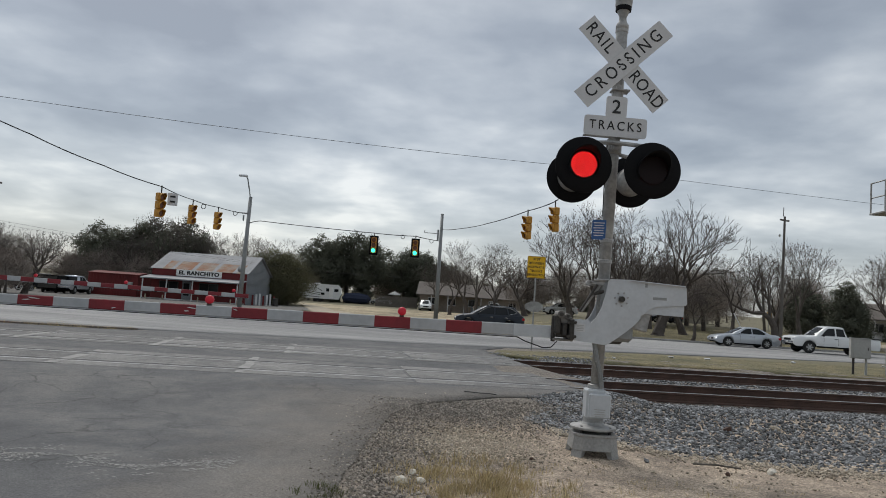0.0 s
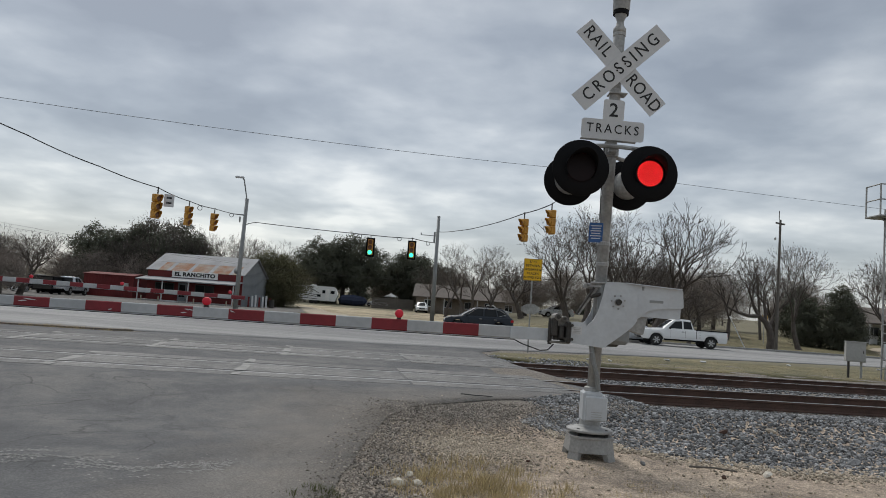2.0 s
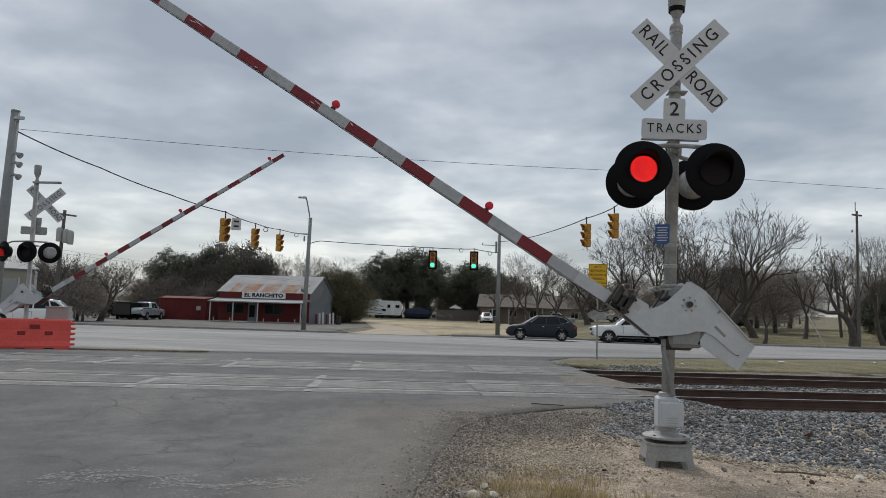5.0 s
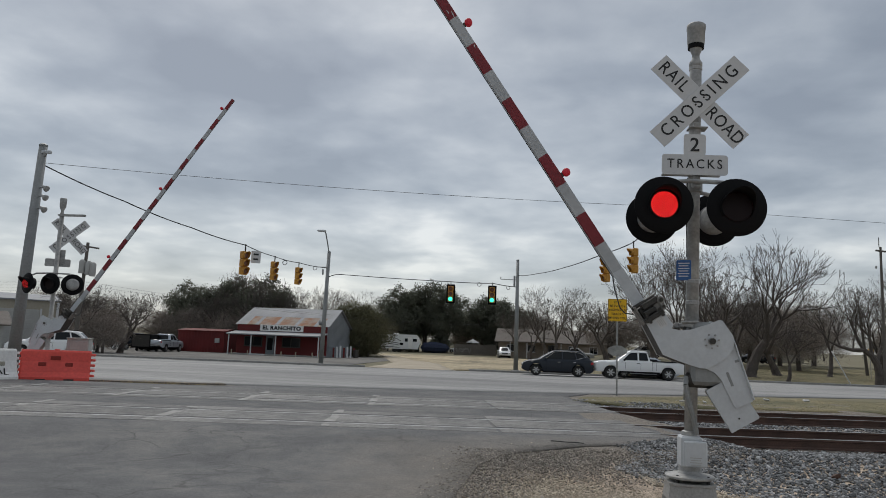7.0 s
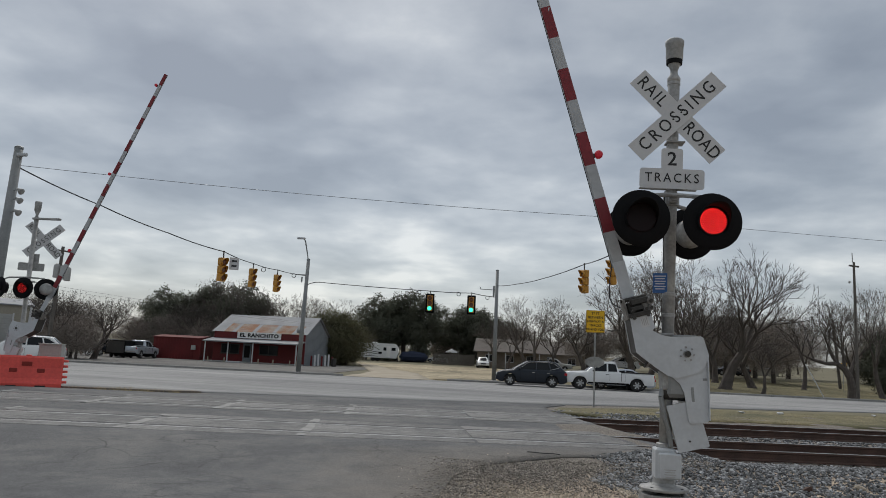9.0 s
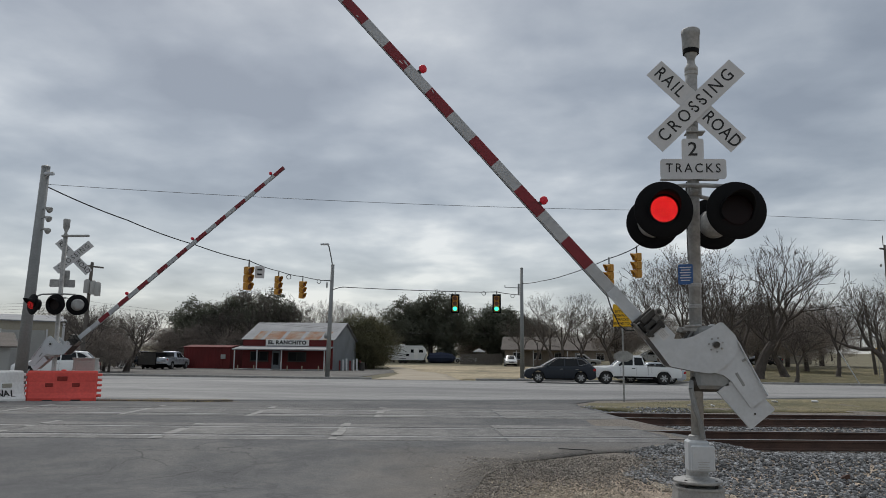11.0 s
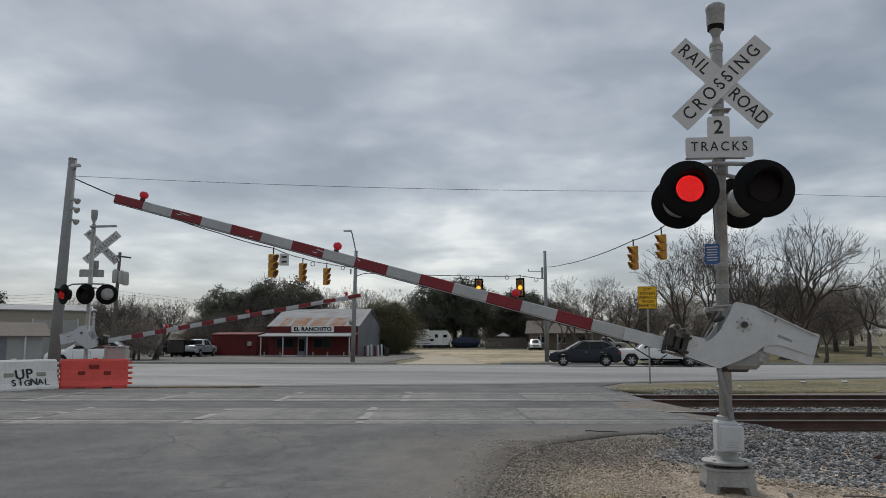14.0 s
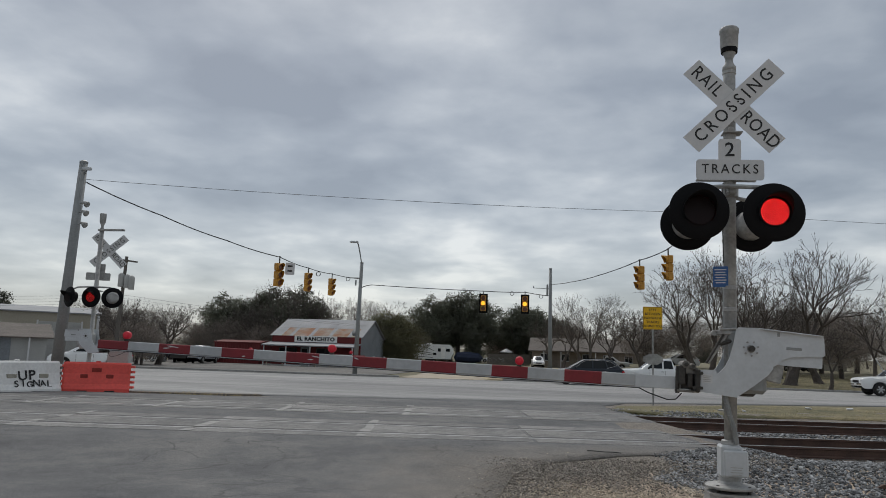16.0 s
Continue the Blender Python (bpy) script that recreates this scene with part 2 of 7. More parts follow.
M = dict(
    asphalt=ground_mix("asphalt", ((0.076, 0.078, 0.082), (0.108, 0.109, 0.112), (0.160, 0.157, 0.152)), 0.33, 2.2, 110, 0.27, crack=0.5, bump=0.6, rim=((0.205, 0.182, 0.155), 1.0, 0.9, 1.9)),
    highway=ground_mix("highway_asphalt", ((0.165, 0.165, 0.168), (0.25, 0.249, 0.247), (0.33, 0.327, 0.32)), 0.16, 1.2, 40, 0.18, crack=0.3, bump=0.3, stretch=0.18),
    lot=ground_mix("parking_lot_gravel", ((0.075, 0.072, 0.067), (0.115, 0.11, 0.102), (0.175, 0.165, 0.15)), 0.12, 0.8, 14, 0.3, crack=0.0, bump=0.4),
    dirt=ground_mix("dirt", ((0.205, 0.166, 0.13), (0.37, 0.298, 0.228), (0.56, 0.455, 0.345)), 0.55, 4.0, 90, 0.5, crack=0.0, bump=0.7, rim=((0.165, 0.148, 0.128), -1.0, 0.9, 1.5)),
    far_ground=material("field_soil", (0.19, 0.165, 0.10), 0.95, scale=0.12, color2=(0.13, 0.12, 0.07), fine=6, vary=0.35, bump=0.3, dist=0.05),
    straw=ground_mix("straw_field", ((0.16, 0.135, 0.08), (0.315, 0.26, 0.165), (0.44, 0.365, 0.24)), 0.10, 0.6, 5, 0.3, crack=0.0, bump=0.5),
    drive=material("caliche_drive", (0.44, 0.385, 0.30), 0.95, scale=0.3, color2=(0.33, 0.28, 0.21), fine=12, vary=0.2, bump=0.2),
    verge=ground_mix("verge_turf", ((0.078, 0.074, 0.032), (0.138, 0.120, 0.056), (0.225, 0.183, 0.098)), 0.35, 2.2, 22, 0.4, crack=0.0, bump=0.8),
    panel=ground_mix("crossing_concrete", ((0.11, 0.11, 0.11), (0.175, 0.172, 0.167), (0.24, 0.235, 0.225)), 0.7, 5.0, 60, 0.3, crack=0.3, bump=0.5, tone=0.14),
    rubber=material("flangeway_rubber", (0.03, 0.03, 0.03), 0.8, fine=50),
    rust=material("rail_rust", (0.125, 0.070, 0.052), 0.8, metal=0.1, scale=3, color2=(0.06, 0.037, 0.030), fine=60, vary=0.3, bump=0.3, dist=0.004),
    railtop=material("worn_rail_steel", (0.55, 0.54, 0.53), 0.28, metal=0.9, scale=5, vary=0.15, bump=0.05),
    tie=material("sleeper_wood", (0.075, 0.06, 0.05), 0.95, scale=4, vary=0.35, fine=40, bump=0.5),
    stone=material("ballast_stone", (0.265, 0.27, 0.275), 0.9, scale=5, color2=(0.13, 0.134, 0.138), fine=40, vary=0.3, bump=0.4, pieces=(0.4, 2.0), contrast=0.7),
    stained_stone=material("rust_stained_stone", (0.13, 0.095, 0.075), 0.9, scale=5, color2=(0.07, 0.053, 0.045), fine=40, vary=0.3, bump=0.4, pieces=(0.5, 1.7)),
    grit=material("road_grit", (0.37, 0.33, 0.285), 0.95, scale=5, color2=(0.21, 0.188, 0.163), fine=40, vary=0.25, bump=0.3, pieces=(0.55, 1.6)),
    chip=material("limestone_chip", (0.60, 0.52, 0.41), 0.95, scale=3, color2=(0.36, 0.305, 0.235), fine=40, vary=0.25, bump=0.4, pieces=(0.6, 1.25)),
    galv=material("aluminium_paint", (0.42, 0.42, 0.41), 0.6, metal=0.2, scale=5, color2=(0.24, 0.24, 0.235), fine=30, vary=0.2, bump=0.15, dist=0.003, contrast=0.65),
    gatepaint=material("weathered_white_paint", (0.545, 0.57, 0.595), 0.5, scale=3, color2=(0.46, 0.48, 0.50), fine=25, vary=0.07, bump=0.06, dist=0.003, contrast=0.45),
    pole=material("steel_pole", (0.30, 0.31, 0.31), 0.6, metal=0.3, scale=1.5, color2=(0.22, 0.23, 0.23), fine=20, vary=0.15),
    concrete=material("concrete_base", (0.37, 0.365, 0.35), 0.9, scale=4, color2=(0.25, 0.245, 0.235), fine=40, vary=0.2, bump=0.3),
    worn_steel=material("worn_greasy_steel", (0.30, 0.285, 0.26), 0.6, metal=0.2, scale=9, color2=(0.12, 0.11, 0.10), fine=40, vary=0.3, bump=0.2),
    black=material("black_enamel", (0.006, 0.006, 0.007), 0.7, scale=4, vary=0.2, fine=40, bump=0.05, gloss=0.15),
    grimy=material("greasy_dark_steel", (0.075, 0.070, 0.064), 0.6, metal=0.4, scale=8, vary=0.4, fine=40, bump=0.2),
    sign=material("white_reflective_sheet", (0.58, 0.58, 0.585), 0.5, scale=2, vary=0.05, fine=30, bump=0.02),
    letter=material("black_letter", (0.015, 0.015, 0.015), 0.6, vary=0.1, bump=0),
    stripe_red=material("red_reflective_tape", (0.235, 0.013, 0.022), 0.5, scale=3, color2=(0.165, 0.010, 0.016), fine=20, vary=0.15, bump=0.05),
    stripe_white=material("grey_white_tape", (0.47, 0.48, 0.49), 0.45, scale=3, color2=(0.37, 0.38, 0.39), fine=20, vary=0.1, bump=0.05),
    red_lens=material("red_lens", (0.42, 0.006, 0.012), 0.2, vary=0.2, fine=90, bump=0.2),
    dark_lens=material("unlit_lens", (0.008, 0.002, 0.003), 0.5, vary=0.3, fine=120, bump=0.2, gloss=0.2),
    wire=material("wire_black", (0.03, 0.03, 0.032), 0.6, bump=0),
    bark=material("bark", (0.125, 0.106, 0.094), 0.95, scale=3, color2=(0.065, 0.056, 0.05), fine=25, vary=0.3, bump=0.3),
    leaf=material("oak_leaf", (0.15, 0.157, 0.118), 0.85, scale=0.4, color2=(0.098, 0.104, 0.08), fine=4, vary=0.2, bump=0, random_tone=0.22, gloss=0.1),
    leaf2=material("light_leaf", (0.165, 0.158, 0.092), 0.85, scale=0.4, color2=(0.115, 0.112, 0.068), fine=4, vary=0.2, bump=0, random_tone=0.25, gloss=0.1),
    lime=material("limestone_lump", (0.74, 0.71, 0.64), 0.95, scale=8, color2=(0.55, 0.50, 0.42), fine=40, vary=0.2, bump=0.4),
    brush=material("dry_brush", (0.30, 0.256, 0.222), 0.95, scale=0.5, color2=(0.20, 0.172, 0.15), fine=4, vary=0.25, bump=0, random_tone=0.3),
    redwall=material("barn_red_siding", (0.17, 0.018, 0.018), 0.8, scale=0.6, color2=(0.10, 0.013, 0.013), fine=8, vary=0.2, bump=0.1),
    tin=material("corrugated_tin", (0.30, 0.31, 0.325), 0.75, metal=0.0, scale=0.7, color2=(0.21, 0.22, 0.235), fine=8, vary=0.12, bump=0.1),
    tin_rust=material("rusted_tin", (0.27, 0.125, 0.065), 0.85, scale=0.9, color2=(0.29, 0.24, 0.20), fine=7, vary=0.2, bump=0.15, contrast=0.75),
    bluegrey=material("grey_siding", (0.23, 0.25, 0.27), 0.7, scale=0.6, vary=0.2, fine=10),
    tan=material("tan_metal_wall", (0.36, 0.33, 0.265), 0.7, scale=0.5, vary=0.12, fine=8),
    brick=material("house_brick", (0.30, 0.25, 0.205), 0.9, scale=2, vary=0.25, fine=10),
    shingle=material("roof_shingle", (0.15, 0.13, 0.115), 0.9, scale=1, vary=0.3, fine=8),
    orange=material("orange_plastic", (0.82, 0.095, 0.075), 0.5, scale=2, color2=(0.66, 0.07, 0.052), fine=15, vary=0.12, bump=0.05),
    white_plastic=material("white_plastic", (0.83, 0.83, 0.82), 0.5, scale=1.5, color2=(0.70, 0.69, 0.67), fine=15, vary=0.12, bump=0.05),
    yellow=material("signal_yellow", (0.56, 0.27, 0.03), 0.5, scale=3, color2=(0.42, 0.20, 0.03), fine=20, vary=0.15),
    yellow_sign=material("yellow_sheet", (0.82, 0.47, 0.005), 0.5, scale=3, vary=0.06, fine=20, bump=0),
    blue_sign=material("blue_sheet", (0.03, 0.10, 0.28), 0.5, scale=3, vary=0.08, fine=20, bump=0),
    car_white=material("white_car_paint", (0.72, 0.73, 0.73), 0.25, scale=1, vary=0.04, bump=0, coat=0.6),
    car_silver=material("silver_car_paint", (0.42, 0.45, 0.49), 0.3, metal=0.5, scale=1, vary=0.05, bump=0, coat=0.6),
    car_dark=material("dark_blue_car_paint", (0.006, 0.011, 0.02), 0.35, metal=0.0, scale=1, vary=0.05, bump=0, coat=0.1, gloss=0.35),
    tyre=material("tyre_rubber", (0.018, 0.018, 0.018), 0.85, vary=0.2),
    rim=material("alloy_rim", (0.45, 0.46, 0.47), 0.35, metal=0.8, vary=0.1, bump=0),
    chrome=material("chrome_trim", (0.6, 0.6, 0.6), 0.15, metal=1.0, vary=0.05, bump=0),
    straw_blade=material("dry_grass_blade", (0.66, 0.53, 0.30), 0.9, scale=2, color2=(0.42, 0.34, 0.18), fine=20, vary=0.3, bump=0, random_tone=0.4),
    green_blade=material("green_grass_blade", (0.14, 0.15, 0.05), 0.9, scale=2, color2=(0.08, 0.095, 0.03), fine=20, vary=0.3, bump=0, random_tone=0.4),
    grey_box=material("grey_cabinet_paint", (0.40, 0.40, 0.385), 0.6, scale=2, vary=0.12, fine=15),
    wood=material("weathered_pole_wood", (0.15, 0.135, 0.12), 0.95, scale=3, vary=0.3, fine=20, bump=0.3),
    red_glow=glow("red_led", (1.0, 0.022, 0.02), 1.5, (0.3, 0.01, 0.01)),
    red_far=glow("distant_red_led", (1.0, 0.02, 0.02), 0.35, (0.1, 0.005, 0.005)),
    red_dim=glow("gate_lamp_red", (1.0, 0.03, 0.06), 0.07, (0.38, 0.01, 0.025)),
    green_glow=glow("green_led", (0.05, 1.0, 0.55), 1.6),
    amber_glow=glow("amber_led", (1.0, 0.42, 0.03), 1.5),
    glass=glass("dark_glass"),
)


# ---- mesh tools ----
class Geo:
    """Gathers vertices, faces and material numbers for one mesh."""

    def __init__(self):
        self.v, self.f, self.m = [], [], []

    def add(self, verts, faces, mat=0):
        k = len(self.v)
        self.v += [tuple(p) for p in verts]
        self.f += [tuple(i + k for i in fc) for fc in faces]
        self.m += [mat] * len(faces)
        return self

    def box(self, c, s, rot=None, mat=0, bev=0.0):
        """A box with centre c and size s; bev chamfers its edges."""
        hx, hy, hz = s[0] / 2, s[1] / 2, s[2] / 2
        if bev:
            bev = min(bev, 0.45 * min(s))
            vs, idx = [], {}
            for sx in (-1, 1):
                for sy in (-1, 1):
                    for sz in (-1, 1):
                        for ax in range(3):
                            p = [sx * (hx - bev), sy * (hy - bev), sz * (hz - bev)]
                            p[ax] = (sx * hx, sy * hy, sz * hz)[ax]
                            idx[sx, sy, sz, ax] = len(vs)
                            vs.append(p)
            fs = []
            S = (-1, 1)
            order = ((-1, -1), (1, -1), (1, 1), (-1, 1))
            for ax in range(3):
                o = [i for i in range(3) if i != ax]
                for sg in S:
                    ring = []
                    for a, b in order:
                        k = [0, 0, 0]
                        k[ax], k[o[0]], k[o[1]] = sg, a, b
                        ring.append(idx[k[0], k[1], k[2], ax])
                    fs.append(ring if (sg > 0) != (ax == 1) else ring[::-1])
            for ax in range(3):
                o = [i for i in range(3) if i != ax]
                for a in S:
                    for b in S:
                        q = []
                        for sg, which in ((-1, o[0]), (1, o[0]), (1, o[1]), (-1, o[1])):
                            k = [0, 0, 0]
                            k[ax], k[o[0]], k[o[1]] = sg, a, b
                            q.append(idx[k[0], k[1], k[2], which])
                        fs.append(q if (a * b > 0) != (ax == 1) else q[::-1])
            for sx in S:
                for sy in S:
                    for sz in S:
                        t = [idx[sx, sy, sz, i] for i in range(3)]
                        fs.append(t if sx * sy * sz > 0 else t[::-1])
        else:
            vs = [(x, y, z) for x in (-hx, hx) for y in (-hy, hy) for z in (-hz, hz)]
            fs = [(0, 1, 3, 2), (4, 6, 7, 5), (0, 4, 5, 1), (2, 3, 7, 6), (0, 2, 6, 4), (1, 5, 7, 3)]
        t = Matrix.Translation(c) @ (rot.to_4x4() if rot else Matrix())
        return self.add([t @ Vector(p) for p in vs], fs, mat)

    def tube(self, p0, p1, r0, r1=None, seg=12, mat=0, caps=True):
        r1 = r0 if r1 is None else r1
        p0, p1 = Vector(p0), Vector(p1)
        q = (p1 - p0).to_track_quat("Z", "Y")
        vs, fs = [], []
        for p, r in ((p0, r0), (p1, r1)):
            for i in range(seg):
                a = 2 * math.pi * i / seg
                vs.append(p + q @ Vector((r * math.cos(a), r * math.sin(a), 0)))
        for i in range(seg):
            j = (i + 1) % seg
            fs.append((i, j, seg + j, seg + i))
        if caps:
            fs += [tuple(range(seg))[::-1], tuple(range(seg, 2 * seg))]
        return self.add(vs, fs, mat)

    def path(self, pts, r, seg=6, mat=0):
        for a, b in zip(pts, pts[1:]):
            self.tube(a, b, r, r, seg, mat)
        return self

    def lathe(self, prof, origin=(0, 0, 0), axis=(0, 0, 1), seg=24, mat=0):
        """prof: (radius, height) pairs along the axis."""
        q = Vector(axis).to_track_quat("Z", "Y")
        vs, fs = [], []
        for r, h in prof:
            for i in range(seg):
                a = 2 * math.pi * i / seg
                vs.append(Vector(origin) + q @ Vector((r * math.cos(a), r * math.sin(a), h)))
        for k in range(len(prof) - 1):
            for i in range(seg):
                j = (i + 1) % seg
                fs.append((k * seg + i, k * seg + j, (k + 1) * seg + j, (k + 1) * seg + i))
        n = len(prof)
        fs += [tuple(range(seg))[::-1], tuple(range((n - 1) * seg, n * seg))]
        return self.add(vs, fs, mat)

    def plate(self, poly, y0, y1, m=None, mat=0):
        """A polygon in x, z drawn out from y0 to y1."""
        n = len(poly)
        area = sum(a[0] * b[1] - b[0] * a[1] for a, b in zip(poly, poly[1:] + poly[:1]))
        if area < 0:
            poly = poly[::-1]
        vs = [(x, y0, z) for x, z in poly] + [(x, y1, z) for x, z in poly]
        fs = [tuple(range(n)), tuple(range(n, 2 * n))[::-1]]
        for i in range(n):
            j = (i + 1) % n
            fs.append((i, n + i, n + j, j))
        if m:
            vs = [m @ Vector(p) for p in vs]
        return self.add(vs, fs, mat)

    def mesh(self, name, mats, smooth=False):
        me = bpy.data.meshes.new(name)
        me.from_pydata(self.v, [], self.f)
        for mt in mats if isinstance(mats, (list, tuple)) else [mats]:
            me.materials.append(mt)
        if len(me.polygons):
            me.polygons.foreach_set("material_index", self.m)
            if smooth:
                me.polygons.foreach_set("use_smooth", [True] * len(me.polygons))
        me.update()
        return me


def part(name, geo, mat, parent=None, label="", m=None, smooth=False):
    ob = new(name, geo.mesh(name, mat, smooth))
    if parent:
        ob.parent = parent
    if m:
        ob.matrix_basis = m
    return tagged(ob, label)


def thing(name, m, label, category, group="", kind=""):
    ob = new(name)
    ob.empty_display_size = 0.2
    ob.matrix_basis = m
    return tagged(ob, label, category, group, kind)


def lettering(text, size, mat, parent, m, name="lettering", spacing=1.0, squeeze=1.0, bold=0.012):
    """Raised letters from the built-in font, as a mesh, centred on m's origin, in its x, y plane."""
    cu = bpy.data.curves.new("text", "FONT")
    cu.body, cu.size, cu.align_x, cu.align_y, cu.extrude, cu.space_character, cu.resolution_u = text, size, "CENTER", "CENTER", 0.0015, spacing, 3
    cu.offset = size * bold
    tmp = bpy.data.objects.new("text", cu)
    scene.collection.objects.link(tmp)
    bpy.context.view_layer.update()
    me = bpy.data.meshes.new_from_object(tmp.evaluated_get(bpy.context.evaluated_depsgraph_get()))
    bpy.data.objects.remove(tmp)
    me.materials.clear()
    me.materials.append(mat)
    for v in me.vertices:
        v.co.x *= squeeze
    ob = new(name, me)
    ob.parent = parent
    ob.matrix_basis = m
    return ob


def smooth01(a, b, x):
    t = min(1.0, max(0.0, (x - a) / (b - a)))
    return t * t * (3 - 2 * t)


# ---- the lie of the land: the tracks run at 9 degrees, on a low hump ----
TA = radians(9)
TU, TN = Vector((math.cos(TA), math.sin(TA), 0)), Vector((-math.sin(TA), math.cos(TA), 0))
RAILS = (12.6, 14.1, 17.15, 18.65)


def uv(x, y):
    return x * TU.x + y * TU.y, x * TN.x + y * TN.y


def xy(u, v):
    return TU.x * u + TN.x * v, TU.y * u + TN.y * v


def lie(x, y):
    u, v = uv(x, y)
    hump = 0.2 * smooth01(8.8, 11.6, v) * (1 - smooth01(20.4, 25.5, v))
    dug = smooth01(4.7, 5.7, u) * smooth01(10.0, 11.6, v) * (1 - smooth01(20.2, 22.0, v))
    z = hump * (1 - 0.85 * dug)
    z += 0.012 * (max(0.0, y - 82) + max(0.0, abs(x) - 150) * 0.2)
    # the yards beyond the highway rise gently
    z += min(1.0, 0.036 * max(0.0, y - 57.5 - 0.11 * max(0.0, x))) * smooth01(6, 13, x)
    return z


def sheet(name, left, right, mat, lift, label, category, rows=None, cols=12, wobble=0.0, kind="structure", seed=1):
    """A ground sheet between two edge lines with the same number of points."""
    def along(line, n):
        line = [Vector((*p, 0)) for p in line]
        lens = [0]
        for a, b in zip(line, line[1:]):
            lens.append(lens[-1] + (b - a).length)
        out = []
        for k in range(n + 1):
            s = lens[-1] * k / n
            i = max(j for j in range(len(line) - 1) if lens[j] <= s + 1e-9)
            f = (s - lens[i]) / max(1e-9, lens[i + 1] - lens[i])
            out.append(line[i].lerp(line[i + 1], f))
        return out

    rows = rows or 40
    L, R = along(left, rows), along(right, rows)
    g = Geo()
    vs, fs = [], []
    for k in range(rows + 1):
        for c in range(cols + 1):
            p = L[k].lerp(R[k], c / cols)
            if wobble and c in (0, cols):
                p = p + Vector((noise.noise(p * 1.3 + Vector((seed, 0, 0))), noise.noise(p * 1.3 + Vector((0, seed, 7))), 0)) * wobble
                p = p + Vector((noise.noise(p * 6 + Vector((seed, 0, 0))), noise.noise(p * 6 + Vector((0, seed, 7))), 0)) * wobble * 0.4
            vs.append((p.x, p.y, lie(p.x, p.y) + lift))
    for k in range(rows):
        for c in range(cols):
            a = k * (cols + 1) + c
            fs.append((a, a + 1, a + cols + 2, a + cols + 1))
    # the edges turn down into the ground
    for c, turn in ((0, 1), (cols, -1)):
        base = len(vs)
        vs += [(vs[k * (cols + 1) + c][0], vs[k * (cols + 1) + c][1], vs[k * (cols + 1) + c][2] - 0.06) for k in range(rows + 1)]
        for k in range(rows):
            q = (k * (cols + 1) + c, (k + 1) * (cols + 1) + c, base + k + 1, base + k)
            fs.append(q if turn > 0 else q[::-1])
    g.add(vs, fs)
    me = g.mesh(name, mat)
    me.polygons.foreach_set("use_smooth", [i < rows * cols for i in range(len(me.polygons))])
    if len(me.polygons) and sum(p.normal.z for p in me.polygons) < 0:
        me.flip_normals()
    return tagged(new(name, me), label, category, kind=kind)


# ---- ground ----
def ground_lines(a, b, fine_a, fine_b, step, grow):
    out = [fine_a]
    while out[-1] < fine_b:
        out.append(out[-1] + step)
    s = step
    while out[-1] < b:
        s *= grow
        out.append(out[-1] + s)
    s, low_side = step, [fine_a]
    while low_side[-1] > a:
        s *= grow
        low_side.append(low_side[-1] - s)
    return low_side[::-1][:-1] + out


def bank(x, y):
    """The ballast shoulder, heaped up beside the rails."""
    u, v = uv(x, y)
    k = smooth01(3.2, 5.0, u)
    return k * (0.07 * smooth01(7.6, 10.6, v) * (1 - smooth01(11.4, 12.3, v)) + 0.06 * smooth01(14.4, 15.2, v) * (1 - smooth01(16.1, 16.9, v)))


def build_ground():
    xs = ground_lines(-1500, 1500, -6, 12, 0.25, 1.13)
    ys = ground_lines(-400, 2500, 3, 22, 0.25, 1.13)
    g = Geo()
    vs = [(x, y, lie(x, y) + bank(x, y) * 0.9 + (0.014 * noise.noise(Vector((x * 0.9, y * 0.9, 0))) - 0.012 if y < 40 else -0.03)) for y in ys for x in xs]
    n = len(xs)
    fs = [(r * n + c, r * n + c + 1, (r + 1) * n + c + 1, (r + 1) * n + c) for r in range(len(ys) - 1) for c in range(n - 1)]
    mats = []
    for r in range(len(ys) - 1):
        for c in range(n - 1):
            mats.append(0 if ys[r] < 30 and -30 < xs[c] < 60 else 1)
    g.add(vs, fs)
    g.m = mats
    tagged(new("ground", g.mesh("ground", [M["dirt"], M["far_ground"]], True)), "bare brown dirt and winter grassland around the crossing", "ground", kind="structure")


build_ground()
road_right = [(-0.75, -14), (-0.72, 5.8), (-0.66, 7.4), (-0.58, 9.6), (-0.28, 10.35), (0.9, 11.15), (2.3, 11.75), (xy(5.9, 12.0)), (xy(5.7, 20.3)), (1.7, 21.6), (1.6, 24), (1.75, 26.6), (2.6, 28.5)]
road_left = [(-13, -14), (-13, 5.8), (-13, 7.4), (-14, 9.6), (-15, 10.6), (-16, 11), (-16.5, 11.4), xy(-18, 11.6), xy(-18, 20.6), (-12.5, 20.3), (-9.8, 21.6), (-9.4, 23.4), (-9.2, 26)]
sheet("road", road_left, road_right, M["asphalt"], 0.004, "dark grey patched asphalt road across the tracks", "road", rows=120, cols=30, wobble=0.10)
hw_near = [(-160, 12), (-40, 18), (-9.2, 24.2), (0.3, 27.6), (8.5, 31.8), (21.6, 38.5), (60, 45), (220, 58)]
hw_far = [(-160, 36), (-40, 48), (-14, 49.2), (0, 51.6), (10, 52.8), (22, 54), (60, 59), (220, 78)]
sheet("highway", hw_near, hw_far, M["highway"], 0.010, "worn light grey highway with a kerb on its far side", "highway", rows=120, cols=16, wobble=0.05)


